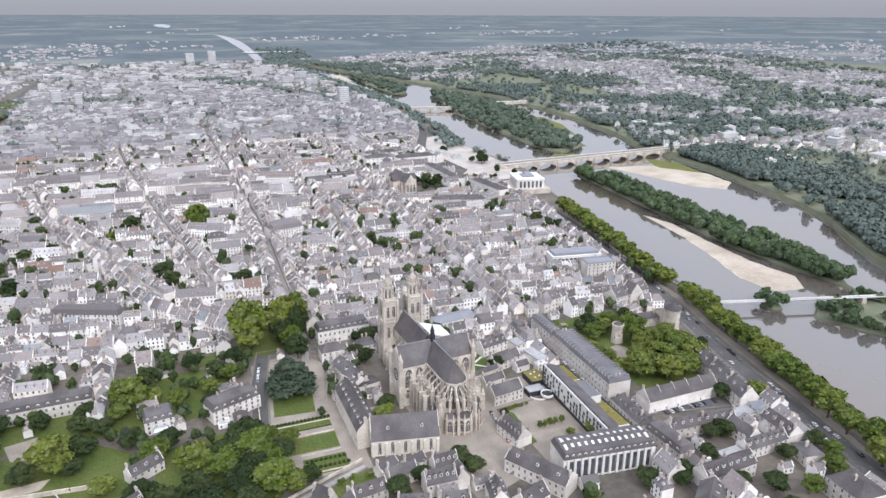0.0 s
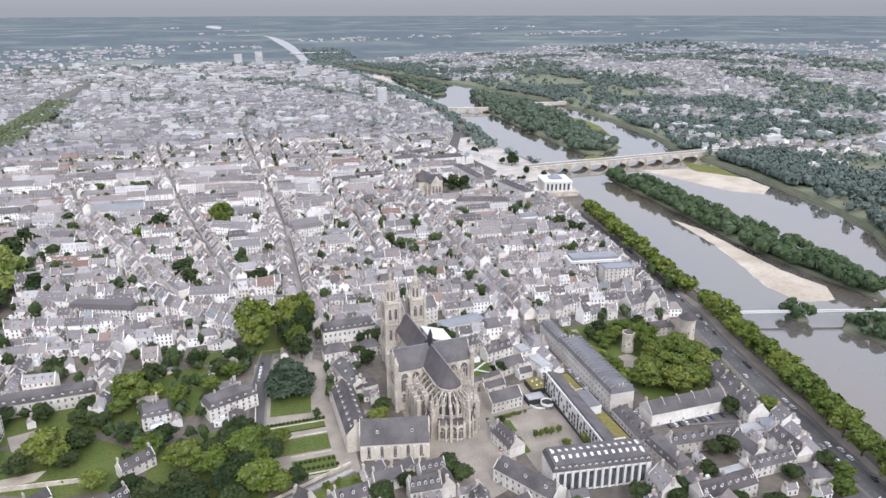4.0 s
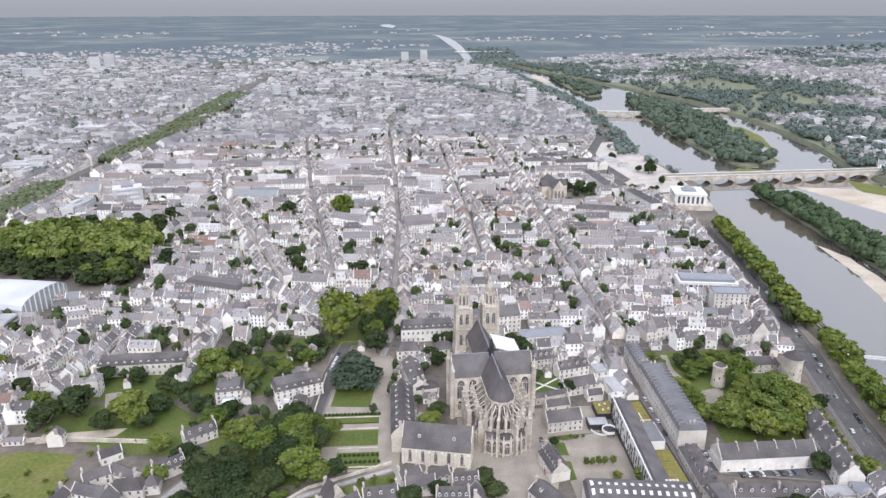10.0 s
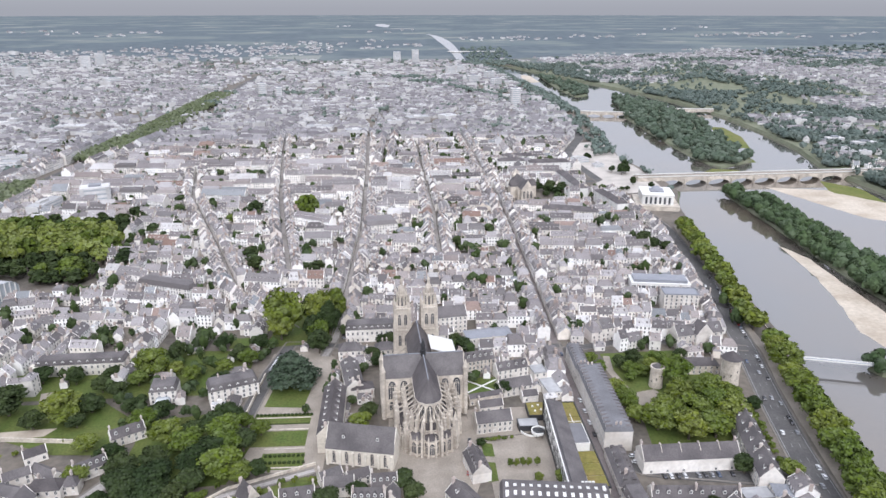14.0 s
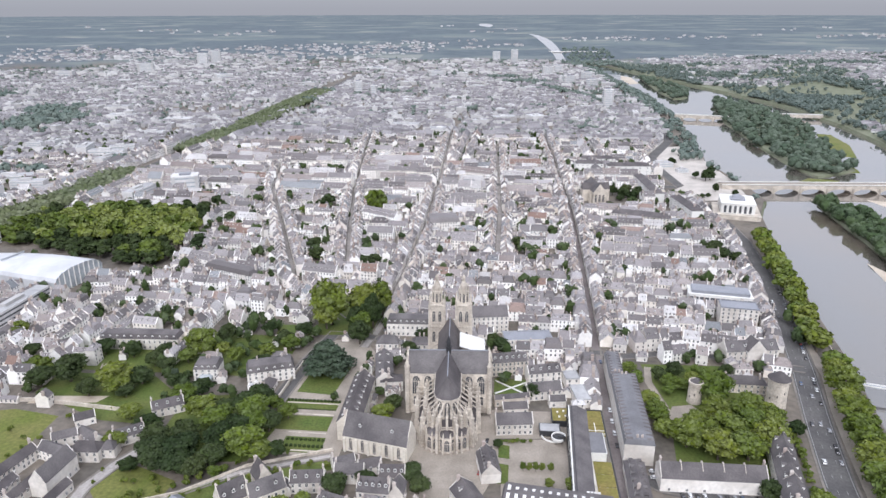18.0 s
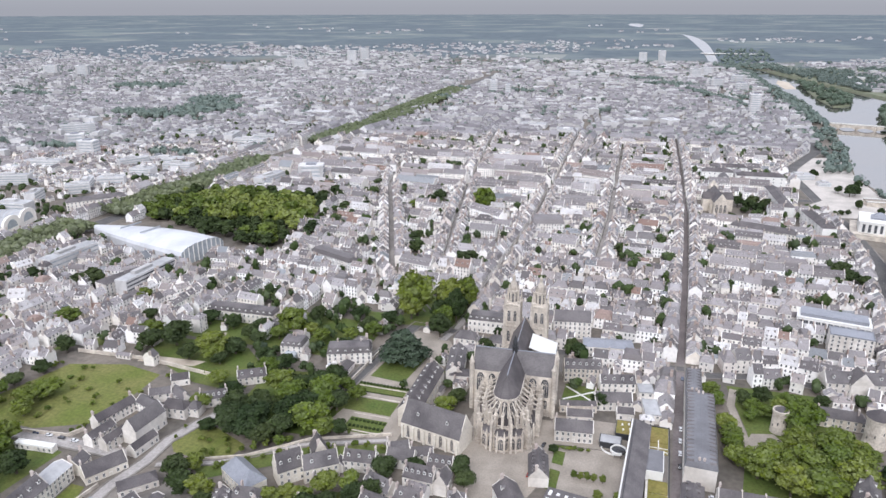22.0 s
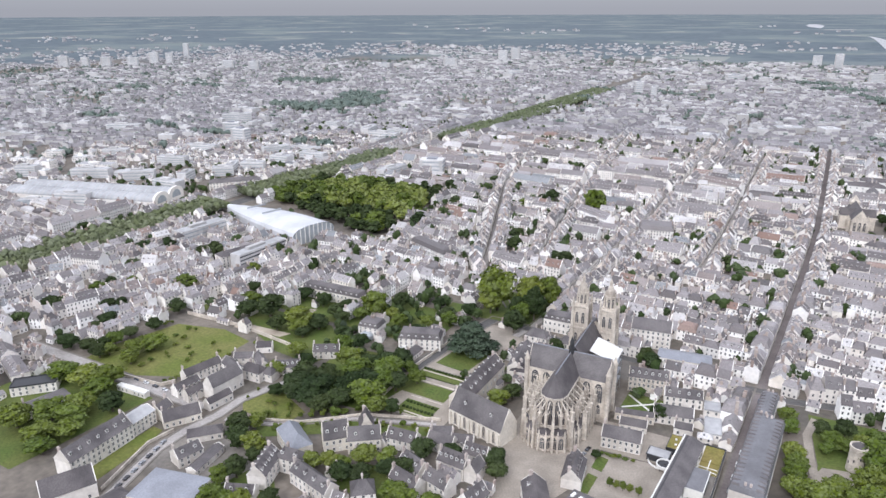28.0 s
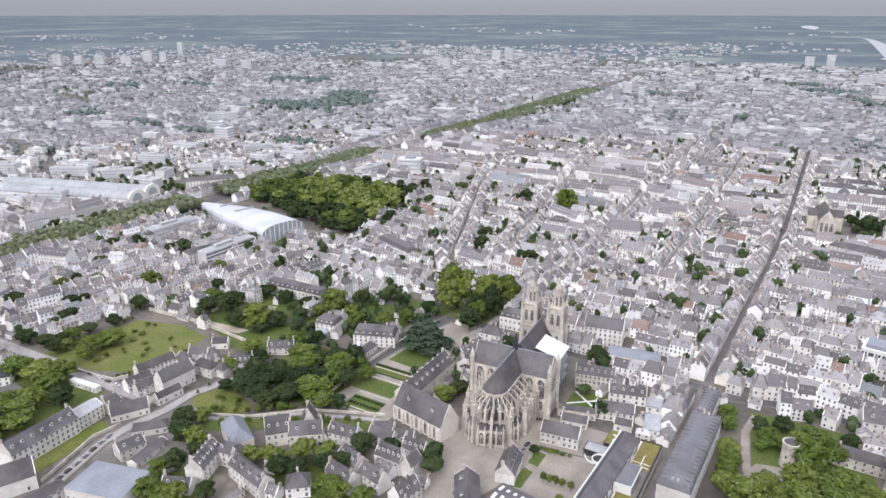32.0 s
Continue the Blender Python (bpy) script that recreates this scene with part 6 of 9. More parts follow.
patch("lawn", [(-42, 262), (-39, 276), (-28, 282), (0, 271), (-2, 259), (-16, 253), (-34, 254)], MEADOW, "rough green lawn beside the park", "lawn", 0.06)
patch("lawn", [(-28, 300), (-14, 286), (30, 290), (40, 345), (25, 360), (-30, 350)], LAWN, "shaded park lawn under trees", "lawn")
patch("lawn", [(36, 321), (66, 321), (66, 336), (34, 336)], LAWN, "square mown lawn of the formal garden", "lawn", 0.1)
patch("lawn", [(36, 362), (60, 360), (64, 400), (40, 404)], LAWN, "shaded grass under the cedar", "lawn")
patch("lawn", [(-190, 150), (-98, 152), (-92, 236), (-188, 238)], LAWN, "rough grass under trees beside the boulevard", "lawn", 0.05)
patch("lawn", [(-165, 376), (18, 378), (18, 436), (-60, 440), (-150, 428)], LAWN, "back gardens between the villas", "lawn", 0.03)
patch("lawn", [(44, 227), (104, 226), (106, 256), (60, 250)], LAWN, "walled gardens between old houses", "lawn", 0.03)
patch("yard", [(-50, 192), (30, 184), (38, 206), (10, 232), (-44, 232)], PAVING, "worn paved yard round the sports hall", "yard", 0.02)
patch("lawn", [(6, 196), (30, 186), (38, 206), (14, 228)], LAWN, "rough garden beside the sports hall", "lawn", 0.03)
patch("gravel_court", [(30, 300), (78, 296), (80, 412), (62, 440), (30, 430), (26, 350)], GRAVEL, "pale gravel garden paths", "path", 0.0)
patch("lawn", [(44, 300.5), (67, 300.5), (67, 315), (44, 315)], LAWN, "planted beds of the formal garden", "flower bed", 0.02)
patch("lawn", [(34, 343.5), (66, 343.5), (66, 353.5), (34, 353.5)], LAWN, "planted beds of the formal garden", "flower bed", 0.02)
patch("square", [(112, 300), (120, 250), (152, 262), (166, 300), (158, 345), (112, 345)], GRAVEL, "pale paved square behind the apse", "square", 0.04)
patch("square", [(108, 402), (160, 404), (162, 440), (104, 440)], PAVING, "pale paved forecourt by the towers", "square", 0.04)
patch("gravel_court", [(166, 268), (202, 276), (201, 326), (165, 322)], GRAVEL, "pale gravel museum garden", "path", 0.045)
patch("lawn", [(163.8, 284), (169.4, 285), (169.6, 300), (164.2, 301)], LAWN, "small rectangular lawn", "lawn", 0.09)
patch("lawn", [(164, 306), (170, 305), (170, 317), (164, 318)], LAWN, "small rectangular lawn", "lawn", 0.09)
patch("lawn", [(258, 418), (266, 366), (258, 305), (322, 303), (327, 365), (312, 420)], LAWN, "castle park lawn under trees", "lawn")
tagged(new("path", mesh_of("path", *ribbon([(262, 414), (259, 394), (262, 372), (265, 356), (272, 352)], 4.5, 0.32), GRAVEL)), "pale gravel path through the castle park", "path", kind="structure")
patch("gravel_court", [(263, 352), (278, 349), (284, 362), (280, 369), (268, 366)], GRAVEL, "pale gravel by the ruined tower", "path", 0.05)
patch("lawn", [(160, 368), (183, 368), (182, 390), (160, 390)], LAWN, "cloister garth lawn with crossed paths", "lawn", 0.08)
for a in (38, -38):
    tagged(place(new("path", mesh_bm("path", boxes((-13, -0.7, 0, 13, 0.7, 0.12)), FRAME)), pose(171, 379, 0.14 + a * 0.0005, 0, 0, a)), "white crossed garden path", "path", kind="structure")
patch("gravel_court", [(160, 323), (186, 325), (206, 328), (206, 354), (158, 352)], GRAVEL, "pale gravel court round the villa", "path", 0.03)
patch("lawn", [(-62.5, 168), (-50, 168), (-54, 203), (-58, 216), (-66, 216)], MEADOW, "strip of dry lawn beside the convent", "lawn", 0.05)
patch("lawn", [(-70, 320), (-36, 318), (-30, 345), (-62, 372), (-128, 372), (-128, 345)], LAWN, "garden lawns under large trees", "lawn", 0.05)
patch("car_park", [(242, 302), (330, 296), (326, 272), (300, 274), (246, 284)], ASPHALT, "asphalt car park beside the stable", "car park", 0.07)
patch("lawn", [(20, 440), (68, 446), (72, 500), (30, 500)], LAWN, "shaded grass of a tree-filled square", "lawn", 0.05)
patch("gravel_court", [(-107, 385), (-91, 389), (-84, 366), (-101, 369)], GRAVEL, "brown gravel yard between gardens", "yard", 0.04)
patch("gravel_court", [(-125, 333), (-83, 338), (-79, 346), (-125, 342)], SAND, "brown gravel yard between gardens", "yard", 0.06)
# formal garden: clipped box beds in rows
for y, x0, x1, k in ((352, 34, 66, 15), (349.5, 34, 66, 0), (343, 35, 66, 0), (337.5, 34, 66, 0), (319, 44, 66, 0), (312, 46, 66, 9), (306, 47, 67, 9), (302, 46, 66, 0)):
    if k:
        for i in range(k):
            tagged(place(new("clipped_box", mesh_bm("clipped_box", stacked([(0.75, 0.7, 0), (0.8, 0.75, 0.5), (0.7, 0.65, 1.1), (0.3, 0.3, 1.35)]), LEAF_DARK)), pose(x0 + (x1 - x0) * i / (k - 1), y, 0.05, 0, 0, i * 13)), "clipped dark green box bush", "shrub", "clipped bushes of the formal garden")
    else:
        tagged(new("hedge" if y != 337.5 else "kerb", mesh_bm("hedge", boxes((x0, y - 0.45, 0, x1, y + 0.45, 0.4 if y != 319 else 0.25)), STONE if y in (349.5, 337.5, 319, 302) else LEAF_DARK)),
               "pale stone edging of the formal garden" if y in (349.5, 337.5, 319, 302) else "low clipped dark green hedge", "edging" if y in (349.5, 337.5, 319, 302) else "hedge")
for i in range(5):
    tree("plane", 177 + i * 3.3 + (1.2 if i == 4 else 0), 296 + i * 0.1, 1.9, 5.0, group="clipped trees of the museum garden", label="small round-headed tree in the museum garden")
tree("plane", 190, 284, 2.7, 4.6, label="round bushy tree in the museum garden")
hedge_row([(164, 320), (182, 321.5)], 2.0, 1.5, 1.9, group="hedge below the villa")
tree("dark", 163.5, 315, 3, 5)
tree("cedar", -44, 364, 4.5, 11, label="small blue-grey conifer in a villa garden")
sr = random.Random(33)
for poly, n in (([(-172, 250), (-174, 318), (-130, 324), (-124, 290), (-130, 252)], 34), ([(-130, 250), (-124, 290), (-130, 324), (-92, 326), (-80, 300), (-99, 252)], 9), ([(-58, 266), (-20, 288), (0, 272), (-20, 254)], 10), ([(-66, 322), (-36, 320), (-62, 368), (-120, 368)], 12)):
    while n:
        x, y = sr.uniform(-175, 10), sr.uniform(245, 375)
        if inside(x, y, poly):
            tree("shrub", x, y, sr.uniform(1.2, 2.6), sr.uniform(2, 4.2))
            n -= 1
y = 252.0
while y < 300:
    tree("shrub", -101 + (y - 252) * 0.42, y, 1.7, 3.4, group="hedge shrubs of the orchard lawn")
    y += 3.4
wall_line([(-41, 166), (-54, 203), (-52, 219)], 1.8, 0.5, STONE, "old stone wall along the sloping street")
wall_line([(-174, 332), (-120, 336), (-60, 330)], 2.6, 0.5, STONE, "long old stone garden wall")
wall_line([(-160, 240), (-100, 248), (-96, 256)], 2.2, 0.5, STONE, "pale stone garden wall along the street")
wall_line([(-20, 250), (6, 262), (32, 286), (74, 304)], 1.5, 0.5, STONE, "old stone wall round the palace park")
wall_line([(30, 300), (27, 350), (30, 400)], 2.2, 0.5, STONE, "pale garden wall along the lane")
hedge_row([(-18, 255), (4, 266), (30, 290), (52, 299)], 6, 2.4, 4.2)
hedge_row([(331, 350), (327, 322), (321, 292)], 4.0, 2.4, 3.6, group="shrubs along the quay wall")
hedge_row([(-8, 246), (24, 270), (60, 288), (84, 292)], 6.5, 2.2, 3.8)
patch("lawn", [(-16, 245), (22, 274), (70, 294), (80, 289), (30, 264), (-4, 240)], LAWN, "narrow overgrown garden below the park wall", "lawn", 0.02)
wall_line([(x - 7, y) for x, y in SOUTH_BANK if 120 < y < 760], 0.9, 0.5, STONE, "low pale stone quay parapet", "quay_parapet", "parapet")


# ---- bridges ----
def arch_span(s, rise, width, depth=8.5, pier_w=3.0, n=12):
    """One masonry span: deck on top, segmental arch beneath, half a pier at each end."""
    bm = bmesh.new()
    prof = [(0, 0), (0, -depth), (pier_w / 2, -depth)]
    for i in range(n + 1):
        t = math.pi * i / n
        prof.append((s / 2 - (s / 2 - pier_w / 2) * math.cos(t), -depth + 1.5 + rise * math.sin(t)))
    prof += [(s - pier_w / 2, -depth), (s, -depth), (s, 0)]
    a = [bm.verts.new((x, -width / 2, z)) for x, z in prof]
    b = [bm.verts.new((x, width / 2, z)) for x, z in prof]
    k = len(prof)
    for i in range(k):
        bm.faces.new((a[i], b[i], b[(i + 1) % k], a[(i + 1) % k]))
    half = k // 2
    for side in (a, b):
        lowm = side[half]
        for i in range(k - 1):
            if i < half:
                tri = (side[0], side[i], side[i + 1]) if i else None
            else:
                tri = (side[-1], side[i], side[i + 1]) if i + 1 < k - 1 else None
            if tri:
                bm.faces.new(tri)
        bm.faces.new((side[0], lowm, side[-1]))
    return bm


def stone_bridge(p, q, width, z, spans, rise, label, name="stone_bridge"):
    d = math.hypot(q[0] - p[0], q[1] - p[1])
    s = d / spans
    br = thing(name, pose(p[0], p[1], z, 0, 0, math.degrees(math.atan2(q[1] - p[1], q[0] - p[0]))), label, "bridge")
    arch = mesh_bm("arch", arch_span(s, rise, width, z - WATER_Z + 2), STONE)
    cut = mesh_bm("cutwater", prism(bmesh.new(), [(-1.4, 0), (0, -2.4), (1.4, 0), (0, 2.4)], WATER_Z - z - 2, -3.0), STONE)
    for i in range(spans):
        part("arch", arch, None, br, m=pose(i * s, 0, 0))
        if i:
            for e in (-1, 1):
                part("cutwater", cut, None, br, m=pose(i * s, e * width / 2, 0))
    part("deck", boxes((0, -width / 2 - 0.3, 0, d, width / 2 + 0.3, 0.5)), PAVING, br, "pale paved deck")
    part("roadway", boxes((0, -width / 4, 0.5, d, width / 4, 0.56)), GRAVEL, br, "pale worn roadway")
    for e in (-1, 1):
        part("parapet", boxes((0, e * (width / 2 + 0.1) - 0.2, 0.5, d, e * (width / 2 + 0.1) + 0.2, 1.5)), FRAME, br)
    return br


stone_bridge((449, 924), (965, 955), 17, 5.5, 15, 6.2, "long pale stone bridge of many arches across the river")
stone_bridge((516, 1580), (640, 1548), 10, 5.0, 4, 5.0, "far white arched bridge across the main channel")
stone_bridge((758, 1602), (852, 1590), 9, 5.0, 2, 5.0, "far white arched bridge across the side channel")
tagged(new("road", mesh_of("road", *ribbon([(962, 955), (1060, 965), (1180, 985), (1400, 1000)], 16, 0.6, 10), GRAVEL)), "pale avenue leading on from the bridge", "road", kind="structure")
foot = thing("suspension_footbridge", pose(386, 401, 2.2, 0, 0, -15.3), "slim white suspension footbridge over the river", "footbridge")
part("deck", boxes((0, -1.8, 0, 250, 1.8, 0.5)), STEEL, foot)
for e in (-1, 1):
    part("railing", boxes((0, e * 1.8 - 0.05, 0.5, 250, e * 1.8 + 0.05, 1.4)), FRAME, foot)
part("river_pier", stacked([(2.2, 3.4, -9), (1.8, 3.0, 0)]), STONE, foot, m=pose(138, 0, 0))

via = thing("road_bridge", pose(350, 3568, 24), "far flat concrete bridge over the river", "bridge")
part("deck", boxes((0, -7, 0, 280, 7, 2.4)), RENDER_I, via)
for i in range(6):
    part("pier", boxes((i * 50 + 14, -5, -26, i * 50 + 19, 5, 0)), RENDER_I, via)

# ---- landmarks of the middle distance ----
# congress centre: a long white hull with a glazed prow
cc = thing("congress_centre", pose(-367, 557, 0, 0, 0, -12.3), "long white hull-shaped congress centre with a glazed end", "congress centre")
rows, n = [], 12
bm = bmesh.new()
for j in range(15):
    t = j / 14
    x = 164 * t
    half, top = 3 + 22 * math.sin(min(1, t * 1.15) * math.pi / 2) ** 0.9, 9 + 9.0 * math.sin(min(1, t * 1.2) * math.pi / 2)
    prof = [(-half, 0), (-half * 1.04, top * 0.55)]
    prof += [(half * 1.04 * -math.cos(math.pi * (i + 1) / 9), top * 0.55 + top * 0.45 * math.sin(math.pi * (i + 1) / 9) ** 0.8) for i in range(8)]
    prof += [(half * 1.04, top * 0.55), (half, 0)]
    rows.append([bm.verts.new((x, y, z)) for y, z in prof])
for a, b in zip(rows, rows[1:]):
    for i in range(len(a) - 1):
        bm.faces.new((a[i], b[i], b[i + 1], a[i + 1]))
bm.faces.new(rows[0])
part("hull", bm, ROOFWHITE, cc)
bm = bmesh.new()
bm.faces.new([bm.verts.new((163.5, v[0], v[1])) for v in [(-25, 0), (25, 0), (26, 9.9), (24, 13), (18, 16.4), (9, 17.9), (0, 18.1), (-9, 17.9), (-18, 16.4), (-24, 13), (-26, 9.9)]])
part("glass_end", bm, GLAZING, cc, "pale glazed end wall")
for i in range(9):
    y = -22 + i * 5.5
    part("mullion", boxes((163.6, y - 0.25, 0, 164.4, y + 0.25, 18.4 - (y / 26) ** 2 * 6)), FRAME, cc)
for t, w in ((0.33, 1.0), (0.66, 1.2)):
    part("roof_seam", boxes((30 + 90 * t, -12, 17.2, 31 + 90 * t, 12, 18.6)), STEEL, cc)
claim(-287, 540, 172, 50, -12.3)
claimed(-437, 634, 66, 14, 48, 13, 4.5, "hip", label="white hotel with a long regular front near the station", name="hotel", category="hotel", storeys=4, bays=16, stacks=3)
# station: two long vaulted train sheds behind arched stone fronts
st = thing("railway_station", pose(-462, 546, 0, 0, 0, 17), "railway station with two long pale vaulted train sheds", "railway station")
claim(-562, 516, 216, 66, 17)
vault = [(-14.2, 8.5)] + [(-14.2 * math.cos(math.pi * i / 14), 8.5 + 7.0 * math.sin(math.pi * i / 14) ** 0.9) for i in range(1, 14)] + [(14.2, 8.5)]
for e in (-1, 1):
    bm = bmesh.new()
    ends = [[bm.verts.new((x, y, z)) for y, z in vault] for x in (-214, -0.5)]
    for i in range(len(vault) - 1):
        bm.faces.new((ends[0][i], ends[0][i + 1], ends[1][i + 1], ends[1][i]))
    part("train_shed", bm, ZINC, st, "pale glazed shed roof", m=pose(0, e * 15, 0))
    part("shed_wall", boxes((-214, e * 15 - 14, 0, -1, e * 15 + 14, 8.5)), RENDER_I, st)
    for i in range(26):
        bm = bmesh.new()
        r0 = [bm.verts.new((-210 + i * 8, y * 1.005, z + 0.12)) for y, z in vault]
        r1 = [bm.verts.new((-208.8 + i * 8, y * 1.005, z + 0.12)) for y, z in vault]
        for k in range(len(vault) - 1):
            bm.faces.new((r0[k], r0[k + 1], r1[k + 1], r1[k]))
        part("roof_rib", bm, GLAZING if i % 2 else STEEL, st, m=pose(0, e * 15, 0))
    bm = bmesh.new()
    pts = [(-15, 0), (15, 0), (15, 9)] + [(15 * math.cos(math.pi * i / 12), 9 + 9 * math.sin(math.pi * i / 12)) for i in range(1, 12)] + [(-15, 9)]
    f0, f1 = [bm.verts.new((0, y, z)) for y, z in pts], [bm.verts.new((2.4, y, z)) for y, z in pts]
    bm.faces.new(f0[::-1])
    bm.faces.new(f1)
    for i in range(len(pts)):
        bm.faces.new((f0[i], f0[(i + 1) % len(pts)], f1[(i + 1) % len(pts)], f1[i]))
    part("front", bm, RENDER_I, st, "arched pale stone front", m=pose(0, e * 15, 0))
    bm = bmesh.new()
    bm.faces.new([bm.verts.new((2.5, 9 * math.cos(math.pi * i / 12), 5 + 9 * math.sin(math.pi * i / 12))) for i in range(13)])
    part("arched_window", bm, GLAZING, st, m=pose(0, e * 15, 0))
claimed(-508, 512, 78, 12, 28, 8.5, 3, "hip", label="low station hall with a long row of windows", name="station_hall", category="station hall", wall=RENDER_I, storeys=2, bays=18, stacks=0, sides=(1,))


def flat_block(x, y, L, W, ang, h, label="long white flat-roofed building", wall=None):
    """A flat-roofed building with a window band on every storey."""
    t = thing("office_building", pose(x, y, ground_z(x, y), 0, 0, ang), label, "office building", "flat-roofed buildings")
    claim(x, y, L, W, ang)
    part("wall", stacked([(L / 2, W / 2, -1), (L / 2, W / 2, h), (L / 2 - 0.3, W / 2 - 0.3, h + 0.1)]), wall or RENDER_HAZE, t)
    part("roof", boxes((-L / 2 + 0.6, -W / 2 + 0.6, h - 0.2, L / 2 - 0.6, W / 2 - 0.6, h + 0.3)), ZINC, t)
    part("plant_room", boxes((-L * 0.25, -W * 0.2, h + 0.2, L * 0.1, W * 0.2, h + 2.8)), RENDER_HAZE, t)
    n = max(2, int(h / 3.4))
    for i in range(n):
        z = 1.1 + i * (h - 0.6) / n
        # beyond 650 m the bands are paler glass, contrast lost to haze
        part("window_band", boxes((-L / 2 + 0.8, -W / 2 - 0.05, z, L / 2 - 0.8, W / 2 + 0.05, z + 1.35)), GLAZING if math.hypot(x - 140, y) > 650 else GLASS, t)


fr = random.Random(77)
FLATS = []
for _ in range(400):
    x, y, L, W, a = fr.uniform(-715, -440), fr.uniform(560, 1250), fr.uniform(24, 60), fr.uniform(12, 20), fr.choice((10, 30, 100, 120)) + fr.uniform(-6, 6)
    if len(FLATS) < 14 and free(x, y, L + 14, W + 14, a):
        FLATS.append((x, y, L, W, a, fr.uniform(7, 15)))
        claim(x, y, L, W, a)
STATION_BLOCKS = [(-554, 482, 42, 14, 24, 16), (-588, 455, 40, 13, 38, 10, "low green-glazed building beside the tracks", GLAZING), (-674, 586, 54, 15, 30, 13), (-603, 612, 42, 14, 40, 13), (-764, 546, 30, 16, 30, 15), (-987, 866, 66, 16, 30, 14), (-864, 1046, 60, 15, 48, 20), (-505, 734, 34, 16, 30, 13)]
BOULEVARD_BLOCKS = [(-320, 474, 56, 14, 88, 13, "pale office block with terraces and window bands"), (-214, 452, 60, 12, 88, 14.5, "long white five-storey block of flats"), (-520, 690, 30, 18, 40, 12), (-640, 700, 46, 15, 20, 14), (-780, 700, 40, 14, 30, 12), (-690, 800, 56, 16, 15, 11), (-560, 840, 44, 14, 60, 14), (-900, 560, 50, 16, 30, 12), (-470, 830, 44, 15, 8, 14), (-455, 1000, 50, 15, 80, 13), (-300, 800, 50, 15, 84, 15)]
for row in STATION_BLOCKS + BOULEVARD_BLOCKS:
    flat_block(*row)
for row in FLATS:
    flat_block(*row)
# library on the quay: white box with tall windows on a podium and a roof lantern
lib = thing("library", pose(432, 797, 0, 0, 0, -12), "white modern library with tall dark windows on a podium", "library")
claim(432, 797, 50, 56, -12)
part("podium", stacked([(25, 27, -1), (25, 27, 5), (25.5, 27.5, 5), (25.5, 27.5, 5.6)]), STONE, lib)
part("wall", stacked([(18, 20, 5.6), (18, 20, 16.5), (18.8, 20.8, 16.8), (18.8, 20.8, 18), (18, 20, 18.1)]), FRAME, lib)
part("roof_lantern", stacked([(8, 8, 18), (8, 8, 20), (6, 6, 20.1), (4, 4, 22.5), (0.3, 0.3, 24.5)]), LEAD, lib)
tallw = mesh_bm("tall_window", stacked([(1.3, 0.14, 0), (1.3, 0.14, 8.4)]), GLASS)
pil = mesh_bm("pilaster", stacked([(0.6, 0.5, 0), (0.5, 0.4, 0.4), (0.5, 0.4, 9.4), (0.7, 0.6, 9.8)]), FRAME)
for k in range(4):
    r = pose(0, 0, 0, 0, 0, 90 * k)
    dd = 20 if k % 2 == 0 else 18
    for i in range(6):
        part("tall_window", tallw, None, lib, m=r @ pose(-13.5 + i * 5.4, -dd - 0.05, 6.6))
    for i in range(7):
        part("pilaster", pil, None, lib, m=r @ pose(-16.2 + i * 5.4, -dd - 0.5, 6.0))
PALE_PAVING = material("pale_paving", (0.5, 0.46, 0.42), (0.4, 0.37, 0.335), big=0.05, fine=0.5, speck=0.12)
patch_square = [(392, 850), (470, 862), (478, 960), (474, 1100), (490, 1230), (440, 1210), (402, 1110), (396, 1050), (404, 930), (385, 905)]
bm = bmesh.new()
bm.faces.new([bm.verts.new((x, y, 0.32)) for x, y in patch_square])
tagged(new("square", mesh_bm("square", bm, PALE_PAVING)), "broad pale square at the bridge head", "square", kind="structure")
claim(425, 915, 110, 120, 0)
for row in ((396, 1050, 34, 18, 20, 7, "low white pavilion on the bridge-head square"), (420, 1015, 16, 12, 10, 5, "low white pavilion on the bridge-head square")):
    flat_block(*row)
# abbey church with its garden
ab = thing("abbey_church", pose(276, 838, 0, 0, 0, 8), "grey stone abbey church with a steep slate roof", "church")
claim(284, 850, 60, 90, 8)
part("nave", boxes((-8, -14, 0, 8, 38, 15)), STONE, ab)
part("nave_roof", roof_mesh(52, 16, 15, 10, "gable"), SLATE, ab, m=pose(0, 12, 0, 0, 0, 90))
part("east_gable", gable_mesh(16, 15, 10.5), STONE, ab, m=pose(0, -14, 0, 0, 0, 90))
part("transept", boxes((-17, 4, 0, 17, 14, 14.8)), STONE, ab)
part("transept_roof", roof_mesh(34, 10, 14.8, 7.5, "gable"), SLATE, ab, m=pose(0, 9, 0))
part("tower", stacked([(4.6, 4.6, 0), (4.6, 4.6, 22), (5, 5, 22.3), (5, 5, 23), (0.3, 0.3, 30)]), STONE, ab, m=pose(0, 38, 0))
for o in (-4.6, 0, 4.6):
    part("window", GW_HIGH, None, ab, m=pose(o, -14, 3.2) @ Matrix.Diagonal((0.75, 1, 0.9, 1)))
for s in (-1, 1):
    for y in (-9, -2, 20, 27, 33):
        part("window", GW_NARROW, None, ab, m=pose(s * 8, y, 3.5, 0, 0, 90 * s))
        part("buttress", PIER_LOW, None, ab, m=pose(s * 9.2, y + 3.5, 0))
